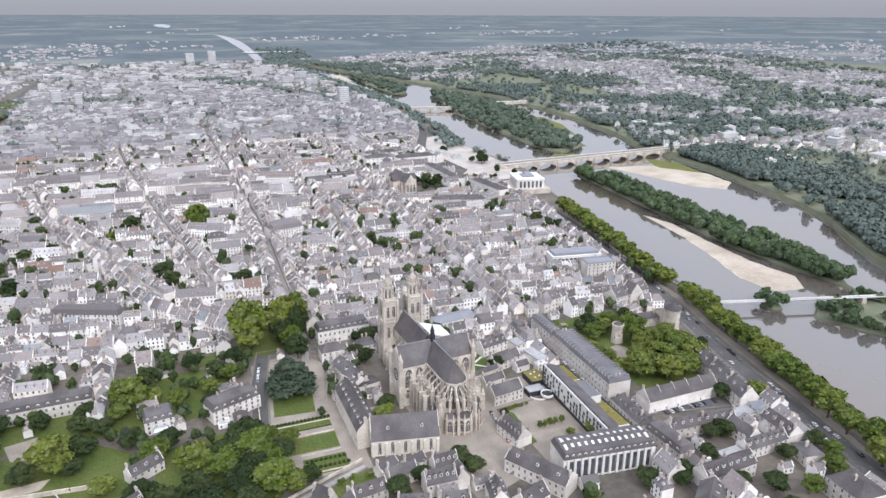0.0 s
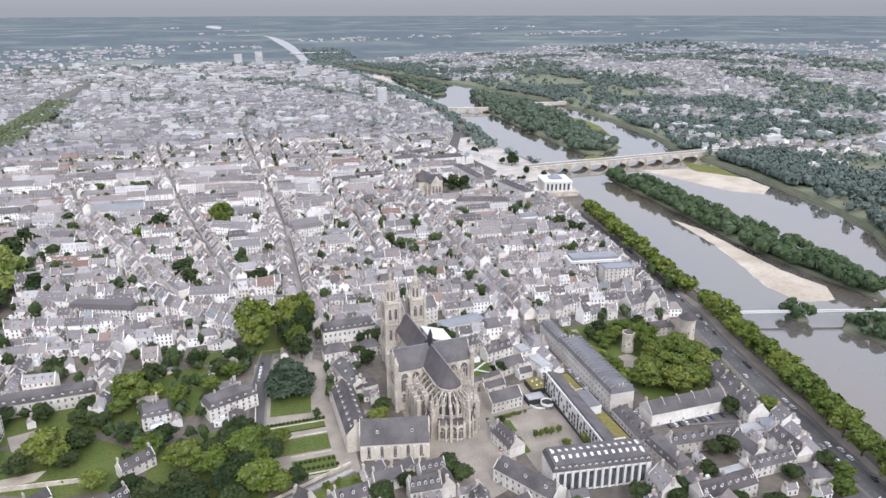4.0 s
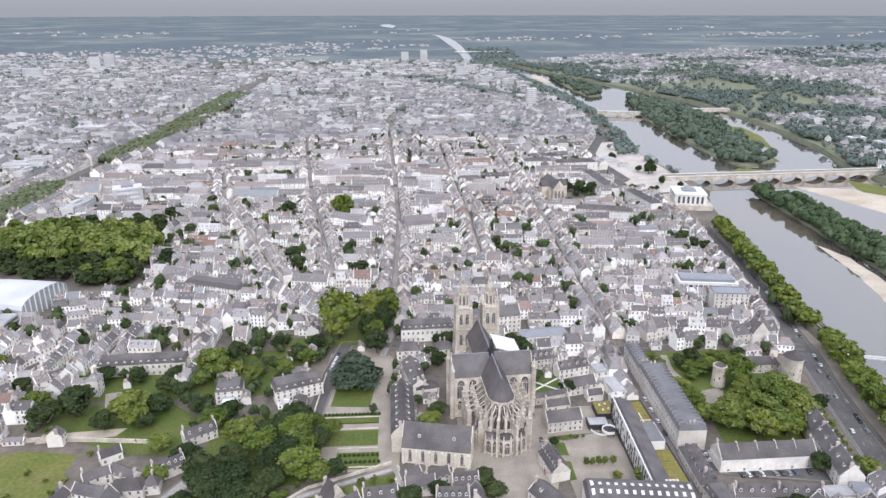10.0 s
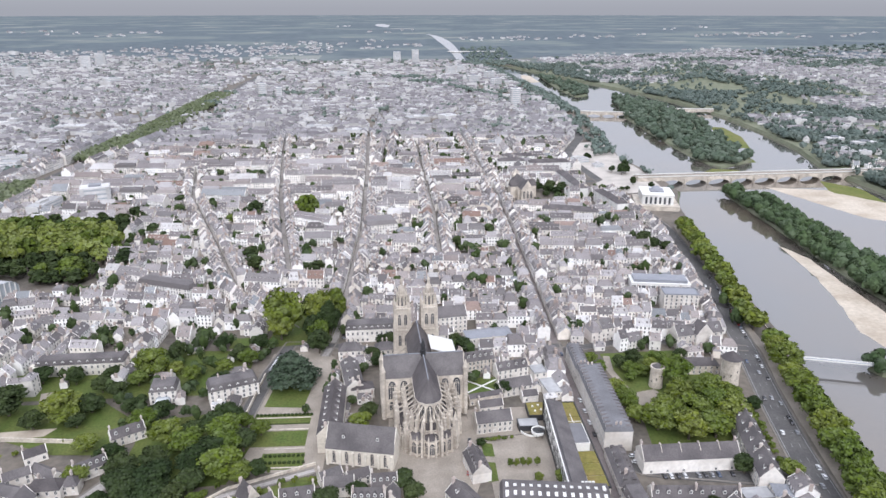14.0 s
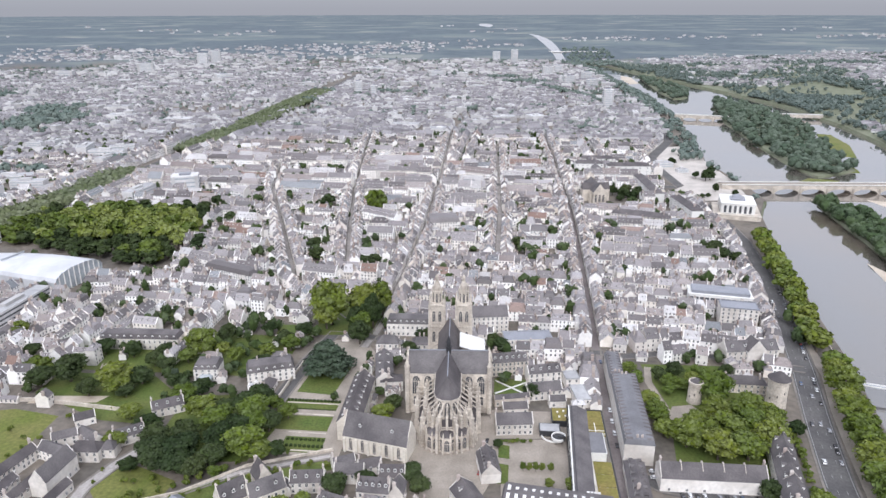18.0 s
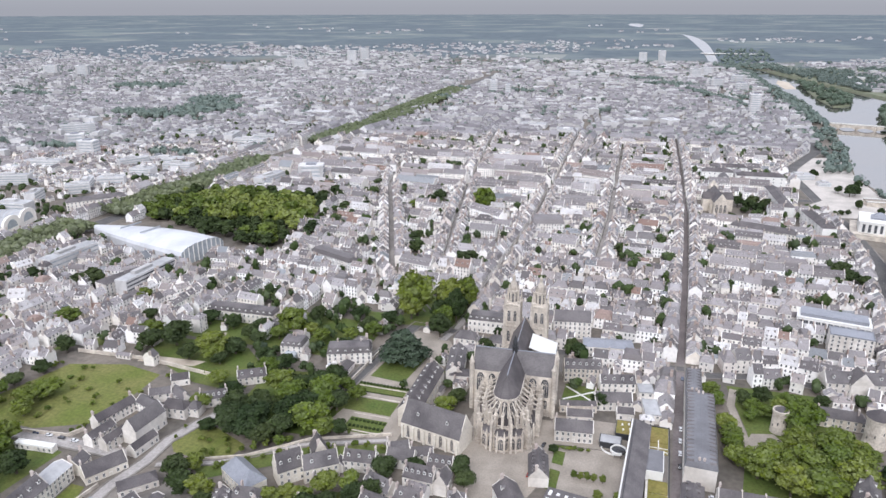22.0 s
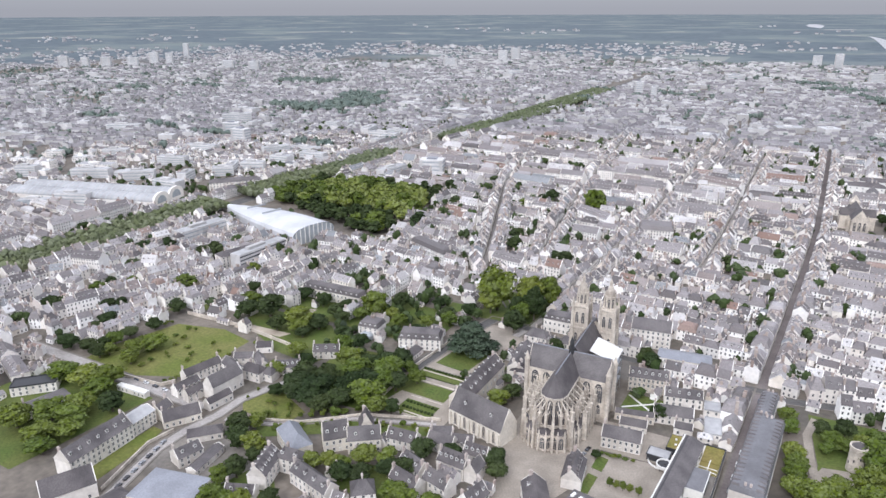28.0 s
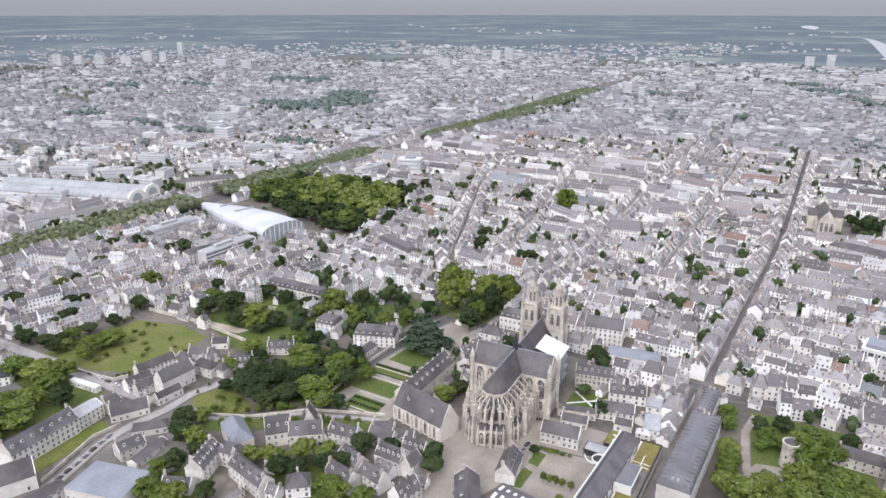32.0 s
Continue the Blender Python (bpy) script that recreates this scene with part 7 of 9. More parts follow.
for x, y, r, h in ((440, 960, 8, 15), (448, 968, 7, 14), (437, 899, 5, 13), (456, 880, 5, 9), (448, 985, 7, 12), (430, 975, 6, 11), (420, 870, 4, 6), (412, 866, 4, 6), (404, 862, 4, 6), (460, 1010, 6, 11), (415, 1060, 7, 12), (368, 652, 9, 13), (374, 640, 8, 11), (384, 630, 8, 10), (300, 870, 8, 13), (312, 862, 8, 13), (322, 850, 8, 13), (306, 846, 6, 7), (331, 868, 8, 13), (318, 876, 8, 14), (290, 815, 5, 7)):
    tree("dark", x, y, r, h)
for x, y, L, W, a, e in ((282, 992, 40, 18, 2, 17), (346, 880, 100, 14, 94, 14), (373, 788, 66, 14, 99, 14), (300, 1040, 50, 14, 4, 14), (335, 975, 60, 18, 3, 18)):
    claimed(x, y, L, W, a, e, 4, "hip", label="pale post-war block of flats with regular windows", name="apartment_block", category="apartment block", storeys=4, bays=6, stacks=2, wall=FRAME)


# ---- tower blocks in the distance ----
def tower_block(x, y, L, W, ang, h, label="pale concrete tower block in the distance"):
    t = thing("tower_block", pose(x, y, ground_z(x, y), 0, 0, ang), label, "tower block", "tower blocks")
    part("wall", stacked([(L / 2, W / 2, -1), (L / 2, W / 2, h), (L / 2 - 0.3, W / 2 - 0.3, h + 0.8)]), RENDER_HAZE, t)
    part("plant_room", boxes((-L * 0.2, -W * 0.25, h, L * 0.2, W * 0.25, h + 3)), LEAD, t)
    n = max(3, int(h / 4.6))
    for i in range(n):
        z = (i + 0.35) * h / n
        part("window_band", stacked([(L / 2 + 0.05, W / 2 + 0.05, z), (L / 2 + 0.05, W / 2 + 0.05, z + h / n * 0.4)]), GLAZING, t)
    for sx in (-1, 1):
        part("wall_strip", boxes((sx * L * 0.42 - L * 0.06, -W / 2 - 0.12, 0, sx * L * 0.42 + L * 0.06, W / 2 + 0.12, h)), RENDER_HAZE, t)


RIVER_TOWERS = [(400, 1706, 24, 16, 5, 44), (341, 2693, 40, 16, 20, 26), (416, 2190, 36, 16, 40, 22), (-262, 1940, 24, 14, 20, 36), (-206, 1887, 16, 16, 0, 30)]
WEST_ESTATE = [(-2628, 1770, 40, 16, 30, 44), (-2548, 1815, 30, 16, 30, 40), (-2471, 1858, 40, 16, 30, 42), (-2373, 1913, 44, 16, 30, 40),
            (-2457, 2084, 40, 16, 30, 46), (-2397, 2118, 30, 16, 30, 46), (-2500, 2300, 24, 18, 30, 62), (-1934, 2027, 50, 16, 20, 34), (-1784, 2018, 44, 16, 20, 36)]
NORTH_ESTATE = [(-1213, 2561, 60, 18, 15, 34), (-1136, 2898, 40, 18, 10, 50),
            (-1115, 2991, 40, 18, 10, 56), (180, 3119, 30, 20, 0, 58), (98, 3290, 34, 20, 0, 40)]
OFFICE_BLOCKS = [(-752, 926, 30, 16, 40, 26), (-693, 892, 30, 18, 10, 24), (1030, 830, 34, 18, 20, 20), (890, 1174, 30, 14, 0, 12), (915, 1129, 40, 14, 0, 12),
            (-258, 842, 34, 22, 20, 22), (350, 2250, 40, 16, 20, 26), (420, 2400, 40, 16, 40, 26), (300, 2600, 40, 16, 10, 28), (-90, 2450, 60, 18, 5, 22), (-350, 2700, 80, 30, 0, 14), (-800, 2300, 60, 20, 15, 20), (-1400, 2350, 60, 20, 5, 22)]
for row in RIVER_TOWERS + WEST_ESTATE + NORTH_ESTATE + OFFICE_BLOCKS:
    tower_block(*row)


# ---- cars ----
PAINTS = [material("car_paint_" + n, c, rough=0.25, fine=3.0, spec=0.6, speck=0.03) for n, c in (("white", (0.75, 0.76, 0.77)), ("grey", (0.3, 0.31, 0.33)), ("black", (0.03, 0.03, 0.035)), ("blue", (0.06, 0.09, 0.16)), ("red", (0.3, 0.04, 0.03)))]
RUBBER = material("tyre", (0.03, 0.03, 0.03), rough=0.9, fine=3.0)


def hull(prof, w, mat, name, inset=0.0):
    bm = bmesh.new()
    a = [bm.verts.new((x, -w / 2 + (inset if z > 0.9 else 0), z)) for x, z in prof]
    b = [bm.verts.new((x, w / 2 - (inset if z > 0.9 else 0), z)) for x, z in prof]
    bm.faces.new(a)
    bm.faces.new(b[::-1])
    for i in range(len(prof)):
        bm.faces.new((a[i], b[i], b[(i + 1) % len(prof)], a[(i + 1) % len(prof)]))
    return mesh_bm(name, bm, mat)


BODY = [hull([(-2.1, 0.3), (2.1, 0.3), (2.15, 0.6), (2.0, 0.85), (1.0, 0.95), (-1.9, 0.98), (-2.1, 0.7)], 1.76, p, "body") for p in PAINTS]
ROOF = [hull([(-1.4, 1.36), (0.2, 1.36), (0.1, 1.46), (-1.2, 1.47)], 1.5, p, "car_roof", 0.1) for p in PAINTS]
CABIN = hull([(-1.85, 0.9), (1.0, 0.9), (0.2, 1.38), (-1.4, 1.38)], 1.68, GLASS, "glazing", 0.14)
WHEEL = mesh_bm("wheel", prism(bmesh.new(), ring(0.32, 10), -0.11, 0.11), RUBBER)
CAR_WORDS = ["white", "silver-grey", "black", "dark blue", "red"]
cr = random.Random(41)


def car(x, y, ang, z=0.16):
    k = cr.choice((0, 0, 0, 0, 1, 1, 1, 2, 2, 2, 2, 3, 3, 0, 1, 2, 4))
    c = thing("car", pose(x, y, z, 0, 0, ang), CAR_WORDS[k] + " parked car on grey asphalt", "car", "parked cars")
    part("body", BODY[k], None, c)
    part("glazing", CABIN, None, c)
    part("car_roof", ROOF[k], None, c)
    for wx in (-1.3, 1.35):
        for wy in (-0.8, 0.8):
            part("wheel", WHEEL, None, c, m=pose(wx, wy, 0.32, 90, 0, 0))


def along(line, y, off):
    a, b = at_y(line, y - 2), at_y(line, y + 2)
    t = math.atan2(4, b - a)
    return at_y(line, y) + off * math.sin(t), y, math.degrees(t)


y = 190.0
while y < 560:
    for off in (-4.2, 0.6, 4.6):
        if cr.random() < (0.48 if off > 4 else 0.1):
            px, py, a = along(QUAY_ROAD, y + cr.uniform(-2, 2), off)
            car(px, py, a)
    y += 7.5
for i in range(9):
    car(315 + i * 0.5, 232 + i * 3.0, cr.uniform(-4, 4), 0.02)
for i in range(12):
    car(252 + i * 3.6, 283.2, 90 + cr.uniform(-4, 4), 0.09) if i % 5 else None
for i in range(4):
    car(244.5 + (i % 2) * 4, 296 + i * 2.6, cr.uniform(-6, 6), 0.09)
for yy in range(250, 430, 12):
    if cr.random() < 0.7:
        car(at_y(STREETS[1][1], yy) + 1.5, yy, 90, 0.13)
for i in range(6):
    car(157.5 - i * 0.6, 320 - i * 5.6, 80, 0.06)
for i in range(3):
    car(150 - i * 3, 262 + i * 1.5, 35, 0.06)
for i in range(9):
    car(77.5, 452 + i * 5.5, 2, 0.05)
for i in range(5):
    car(32 + i * 0.8, 408 + i * 5, 80, 0.2)
for i in range(7):
    car(-36 - i * 1.9, 172 + i * 6, 107, 0.3)
for i in range(4):
    car(-120 + i * 9, 245.5, 2, 0.3)
# lane lines on the quay road
lv, lf = [], []
yy = 150.0
while yy < 680:
    for off in (-2.4, 2.2):
        px, py, a = along(QUAY_ROAD, yy, off)
        c, s = math.cos(radians(a)), math.sin(radians(a))
        k = len(lv)
        lv += [(px + u * c - v * s, py + u * s + v * c, 0.125) for u, v in ((-1.5, -0.09), (1.5, -0.09), (1.5, 0.09), (-1.5, 0.09))]
        lf.append((k, k + 1, k + 2, k + 3))
    for off in (-6.9, 6.7):
        px, py, a = along(QUAY_ROAD, yy, off)
        qx, qy, _ = along(QUAY_ROAD, yy + 13, off)
        k = len(lv)
        lv += [(px - 0.14, py, 0.125), (px + 0.14, py, 0.125), (qx + 0.14, qy, 0.125), (qx - 0.14, qy, 0.125)]
        lf.append((k, k + 1, k + 2, k + 3))
    yy += 13
tagged(new("lane_markings", mesh_of("lane_markings", lv, lf, ROADPAINT)), "white dashed lane lines on the quay road", "road marking", kind="stuff")


# ---- trees along the quay, in the parks and gardens ----
QUAY_TREES = [(330, 175), (337, 211), (350, 263), (356, 295), (363, 332), (371, 370), (383, 413), (388, 466), (401, 527), (411, 592), (423, 669), (432, 710)]
y = 104.0
gr = random.Random(5)
while y < 700:
    if not 428 < y < 440:
        tree("plane" if gr.random() < 0.45 else "light", at_y(QUAY_TREES, y) + gr.uniform(-5.5, 0.5), y, gr.uniform(8.2, 11), gr.uniform(14, 20), group="trees along the quay")
        if gr.random() < 0.5:
            tree("plane", at_y(QUAY_TREES, y) + gr.uniform(7, 11), y + gr.uniform(-3, 3), gr.uniform(4.2, 5.4), gr.uniform(8, 11), z=-2.5, group="trees along the quay")
    y += gr.uniform(12, 16.5)
tagged(new("promenade", mesh_of("promenade", *ribbon([(x - 5.5, y) for x, y in QUAY_TREES], 7, 0.07), GRAVEL)), "pale gravel promenade under the quay trees", "promenade", kind="structure")
# trees of each garden: the large ones with crown radius and height, the small ones by place
CASTLE_GARDEN = [("plane", 267, 325, 8.5, 14), ("plane", 281, 315, 9, 15.5), ("plane", 297, 316, 9.5, 16), ("plane", 311, 326, 9, 15.5), ("plane", 275, 337, 7.5, 13.5), ("plane", 289, 333, 9.5, 17.5), ("plane", 303, 337, 8.5, 16), ("plane", 316, 342, 7, 14), ("plane", 306, 352, 8.5, 17), ("plane", 294, 372, 9.5, 18), ("plane", 289, 352, 7.5, 14), ("plane", 301, 386, 6.5, 11), ("plane", 276, 387, 5.5, 8), ("light", 269, 381, 4.5, 7), ("plane", 322, 353, 6, 10), ("light", 257, 334, 6, 9.5), ("light", 254, 366, 5.5, 9), ("light", 250, 391, 5, 8.5), ("light", 247.5, 405, 5, 9)]
CASTLE_GARDEN_SMALL = {"plane": [(256, 346), (256, 356), (271, 389), (290, 400)], "dark": [(266, 397), (277, 403), (331, 341), (310, 405), (298, 284)], "light": [(296, 403), (285, 392), (320, 279), (321, 362)]}
RIVER_YARDS = [("dark", 178, 651, 7, 11), ("dark", 188, 910, 7, 11)]
RIVER_YARDS_SMALL = {"plane": [(300, 205), (276, 198), (310, 215), (95, 232), (204, 280)], "dark": [(226, 232), (262, 253), (247, 238), (311, 227), (256, 190), (100, 346), (112, 436), (119, 437), (106, 437), (100, 418), (104, 408), (164, 428), (158, 436), (183, 368), (246, 214), (270, 252), (286, 223), (262, 206), (98, 276), (84, 269), (121, 281), (125, 273), (120, 226), (204, 232), (220, 226)], "light": [(96, 336), (108, 236)]}
CLOISTER_TREES = [("light", 34, 460, 13.5, 35), ("plane", 59, 468, 10, 29), ("dark", 62, 430, 8, 16), ("dark", 67, 493, 7, 17), ("dark", 50, 482, 8, 20), ("plane", 60, 446, 7, 17), ("light", 32, 452, 9, 20), ("dark", 67, 456, 8, 25), ("dark", 54, 452, 7, 20), ("plane", 70, 480, 8, 25), ("dark", 42, 584, 8, 12)]
CLOISTER_TREES_SMALL = {"dark": [(20, 440), (30, 592)]}
PALACE_GARDEN = [("plane", -28, 342, 7, 11), ("dark", -25, 300, 8, 12), ("dark", -14, 280, 8, 12), ("dark", -2, 278, 8, 12), ("dark", -28, 277, 5, 8), ("dark", 8, 276, 7, 11), ("dark", 14, 336, 8, 13), ("dark", 18, 310, 9, 15), ("dark", 3, 330, 7, 12), ("light", 27, 297, 9.5, 15), ("plane", 37, 293, 6, 10), ("dark", -4, 288, 10, 15), ("dark", -19, 287, 8, 13), ("dark", 12, 300, 9, 15), ("plane", -10, 327, 8, 12), ("light", 21, 327, 9, 16), ("plane", 4, 315, 9, 15), ("dark", 33, 318, 7, 13), ("dark", -10, 305, 8, 13), ("plane", 27, 313, 7, 13), ("dark", 14, 285, 7, 12), ("light", 18, 277, 3.4, 6)]
PALACE_GARDEN_SMALL = {"plane": [(40, 332), (30, 340)], "dark": [(45, 296)]}
PALACE_TERRACE = [("cedar", 50, 387, 16, 20), ("dark", -22, 354, 7, 11), ("dark", 20, 345, 8, 13), ("plane", -43, 402, 10, 17), ("dark", -34, 424, 7, 13), ("dark", 9, 423, 7, 11), ("light", 12, 759, 11, 29), ("dark", -54, 794, 8, 12), ("dark", -24, 623, 9, 13), ("dark", -16, 600, 8, 12)]
PALACE_TERRACE_SMALL = {"plane": [(-16, 395), (16, 415), (3, 405)], "dark": [(2, 388), (-42, 360), (-8, 440)], "light": [(-30, 405)]}
SOUTH_YARDS = [("dark", -19, 237, 7, 11), ("dark", -8, 227, 7.5, 12), ("plane", 3, 227, 6.5, 11), ("dark", 9, 222, 5, 8), ("plane", -14, 245, 5, 8)]
SOUTH_YARDS_SMALL = {"plane": [(54, 238), (46, 238), (60, 249), (14, 186), (6, 199), (88, 233), (30, 190)], "dark": [(66, 237), (84, 252), (76, 247), (58, 232), (40, 200), (10, 207)], "light": [(71, 254), (23, 187), (38, 232)]}
ORCHARD_EDGE = [("dark", -36, 312, 7, 11), ("light", -53, 323, 6.5, 10)]
ORCHARD_EDGE_SMALL = {"plane": [(-46, 296)]}
WEST_LAWN = [("light", -109, 195, 10, 12), ("light", -117, 205, 8, 11), ("plane", -123, 221, 8, 11), ("plane", -108, 174, 8, 11), ("light", -99, 186, 7, 10), ("plane", -96, 168, 7, 10), ("dark", -100, 214, 8, 12), ("light", -145, 226, 10, 13), ("plane", -130, 232, 9, 12), ("light", -160, 222, 9, 12), ("plane", -122, 190, 9, 12), ("plane", -133, 176, 9, 12), ("dark", -182, 330, 7, 10), ("dark", -184, 254, 6, 9), ("plane", -146, 279, 8.5, 10), ("dark", -178, 283, 6, 8)]
WEST_LAWN_SMALL = {"plane": [(-142, 257), (-150, 268), (-176, 270), (-166, 258)], "dark": [(-178, 264), (-172, 300), (-168, 252)]}
WEST_YARDS = [("dark", -92, 345, 7, 12), ("plane", -75, 350, 7, 11), ("dark", -112, 398, 7, 11), ("dark", -67, 398, 7, 11), ("dark", -56, 378, 6, 10), ("dark", -69, 385, 6, 10), ("plane", -49, 392, 6, 10), ("dark", -114, 361, 12, 18), ("light", -81, 358, 10, 17), ("dark", -66, 362, 8, 12), ("light", -71, 751, 7, 11)]
WEST_YARDS_SMALL = {"dark": [(-90, 396), (-68, 346), (-60, 780)]}
FAR_WEST = [("dark", -128, 352, 8, 13), ("plane", -140, 366, 8, 12), ("dark", -200, 250, 8, 10), ("dark", -151, 831, 8, 12), ("dark", -144, 710, 8, 12), ("dark", -123, 722, 7, 12), ("dark", -145, 623, 10, 14), ("dark", -432, 416, 8, 14), ("dark", -312, 424, 8, 14), ("dark", -255, 434, 9, 14), ("dark", -266, 428, 7, 12), ("dark", -326, 407, 7, 12), ("dark", -294, 373, 7, 11), ("dark", -277, 284, 7, 11), ("plane", -216, 366, 8, 11), ("dark", -208, 288, 7, 11)]
FAR_WEST_SMALL = {"plane": [(-190, 420), (-262, 349), (-272, 322)], "dark": [(-160, 390), (-426, 453), (-423, 467), (-269, 290), (-234, 305), (-229, 313), (-205, 274), (-154, 458), (-279, 339)]}
yt = random.Random(77)
for large, small in ((CASTLE_GARDEN, CASTLE_GARDEN_SMALL), (RIVER_YARDS, RIVER_YARDS_SMALL), (CLOISTER_TREES, CLOISTER_TREES_SMALL), (PALACE_GARDEN, PALACE_GARDEN_SMALL), (PALACE_TERRACE, PALACE_TERRACE_SMALL), (SOUTH_YARDS, SOUTH_YARDS_SMALL), (ORCHARD_EDGE, ORCHARD_EDGE_SMALL), (WEST_LAWN, WEST_LAWN_SMALL), (WEST_YARDS, WEST_YARDS_SMALL), (FAR_WEST, FAR_WEST_SMALL)):
    for kind, x, y, r, h in large:
        tree(kind, x, y, r * 1.16, h * 1.08)
    for kind, places in small.items():
        for x, y in places:
            r = yt.uniform(4.8, 6.2)
            tree(kind, x, y, r * 1.16, r * yt.uniform(1.6, 1.85) * 1.08)
# wooded square, the avenue and its plane trees
SQUARE = [(-214, 572), (-152, 560), (-156, 615), (-170, 715), (-240, 752), (-330, 745), (-372, 720), (-374, 640), (-345, 610), (-290, 604)]
sq = random.Random(9)
ALLEY = [(-302, 650), (-296, 690), (-190, 712), (-148, 650), (-160, 612), (-205, 622), (-258, 618)]
GROVE = []
for i in range(15):
    for j in range(14):
        x, y = -376 + i * 16.0 + sq.uniform(-4, 4) + (j % 2) * 8, 545 + j * 14.5 + sq.uniform(-3.5, 3.5)
        if not inside(x, y, SQUARE):
            continue
        if inside(x, y, ALLEY):
            GROVE.append(("wood_light" if sq.random() < 0.8 else "wood_green", x, y, sq.uniform(9, 12.5), sq.uniform(19, 27)))
        elif y < 612 + (x + 372) * 0.12:
            GROVE.append((sq.choice(("wood_dark", "wood_dark", "wood_green")), x, y, sq.uniform(7, 11), sq.uniform(11, 17)))
        else:
            GROVE.append((sq.choice(("wood_green", "wood_green", "wood_dark", "wood_light")), x, y, sq.uniform(7, 11), sq.uniform(12, 18)))
for x, y, r, h in ((-178, 590, 13, 20), (-166, 578, 10, 16), (-340, 625, 12, 18), (-300, 612, 11, 17)):
    GROVE.append(("wood_green", x, y, r, h))
for x, y in ((-203, 733), (-190, 740), (-212, 752), (-200, 764), (-180, 733), (-210, 783), (-196, 780), (-178, 756), (-166, 742)):
    GROVE.append(("wood_dark", x, y, sq.uniform(8, 10), sq.uniform(14, 19)))
for kind, word in (("wood_light", "tall light green limes"), ("wood_green", "broad green trees"), ("wood_dark", "dark green trees")):
    wood([r for r in GROVE if r[0] == kind], "square_trees", word + " of the old wooded square", 20)
rows = []
y = 100.0
while y < 770:
    if not 560 < y < 606:
        for o in (-26, -18, -10, -3, 5, 12, 19):
            rows.append((at_y(STREETS[6][1], y) + o + sq.uniform(-1.5, 1.5), y + sq.uniform(-2, 2), 0, sq.uniform(5.6, 7.2), sq.uniform(11, 15)))
    y += 12
canopy(rows, "boulevard_planes", "dense green plane trees lining the boulevard", LEAF_AVENUE_HAZE, 15, 130, 1.2)
PARKS = [SQUARE, [(-372, 560), (-210, 525), (-150, 556), (-200, 590), (-345, 625)], [(246, 420), (246, 306), (322, 306), (328, 370), (312, 418)], [(-172, 250), (-174, 335), (-92, 328), (-75, 300), (-99, 252)], [(-62, 262), (-40, 340), (-75, 390), (-130, 375), (-125, 345), (-70, 315)]]
CLOSE_GARDENS = [[(318, 300), (340, 300), (364, 408), (328, 408)], [(-55, 262), (-25, 290), (-40, 330), (30, 360), (72, 350), (70, 300), (40, 285), (0, 262)], [(20, 360), (66, 356), (75, 425), (40, 432), (20, 410)], [(20, 440), (70, 440), (72, 500), (30, 500)],
             [(-160, 155), (-100, 155), (-90, 240), (-170, 240)], [(-84, 140), (-52, 140), (-50, 240), (-90, 244)], [(211, 262), (232, 262), (232, 355), (211, 355)], [(-60, 240), (-20, 246), (76, 296), (78, 306), (40, 300), (-30, 272), (-50, 262)], [(30, 296), (80, 292), (82, 350), (30, 350)], [(110, 268), (150, 262), (165, 310), (164, 350), (108, 350), (114, 300)]]
for poly in PARKS + CLOSE_GARDENS:
    claim_poly(poly)
for x, y in TREE_COUNT:
    claim(x, y, 7, 7, 0)


# ---- the town at large: rows of houses along the streets, then the yards behind them ----
rng = random.Random(7)
rows_near, rows_mid, rows_far = [], [], []


def store(x, y, L, W, ang, eave, rise):
    d = math.hypot(x - 140, y)
    (rows_near if d < NEAR and y > 60 else rows_mid if d < 1250 else rows_far).append((x, y, L, W, ang, eave, rise))


NEAR = 455.0


def line_row(line, width, side, step=(7, 13), depth=(9, 12), eaves=(5.8, 6.4, 8.4, 9.0, 9.4, 11.5), turned=0.22):
    for (ax, ay), (bx, by) in zip(line, line[1:]):
        d = math.hypot(bx - ax, by - ay)
        ux, uy = (bx - ax) / d, (by - ay) / d
        ang = math.degrees(math.atan2(uy, ux))
        s, run = 0.0, 0
        while s < d - 5:
            if run <= 0:
                run, W0, base, pitch = rng.randint(1, 4), rng.uniform(*depth), rng.choice(eaves), rng.uniform(0.34, 0.52)
            run -= 1
            L, W = rng.uniform(step[0] * 0.8, step[1]), W0 * rng.uniform(0.82, 1.12)
            off = side * (width / 2 + 1.25 + W / 2 + 0.2)
            x, y = ax + ux * (s + L / 2) - uy * off, ay + uy * (s + L / 2) + ux * off
            eave = max(3.8, (base + rng.choice((0, 0, 0.3, -0.6, 0.9, -1.5, 1.6, -2.6))) * (0.8 if x > 60 and y < 640 else 0.9 if x > -60 and y < 800 else 1.0))
            if free(x, y, L, W, ang):
                if L < 8.5 and rng.random() < turned:
                    store(x, y, W, L, ang + 90, eave, L * rng.uniform(0.45, 0.62))
                else:
                    store(x, y, L, W, ang, eave, W * pitch)
                claim(x, y, L, W, ang, 0.0)
                if rng.random() < 0.55:
                    wl2, ww = rng.uniform(4, 9), rng.uniform(3.6, 5.6)
                    o2 = side * (W / 2 + wl2 / 2)
                    k2 = rng.uniform(-0.5, 0.5) * max(0, L - ww)
                    x2, y2 = x - uy * o2 + ux * k2, y + ux * o2 + uy * k2
                    if free(x2, y2, wl2 * 0.8, ww * 0.8, ang + 90):
                        store(x2, y2, wl2 + 1, ww, ang + 90, eave * rng.uniform(0.45, 0.85), ww * rng.uniform(0.3, 0.5) if rng.random() < 0.8 else 0.4)
                        claim(x2, y2, wl2, ww, ang + 90, 0.0)
            else:
                run = 0
            s += L


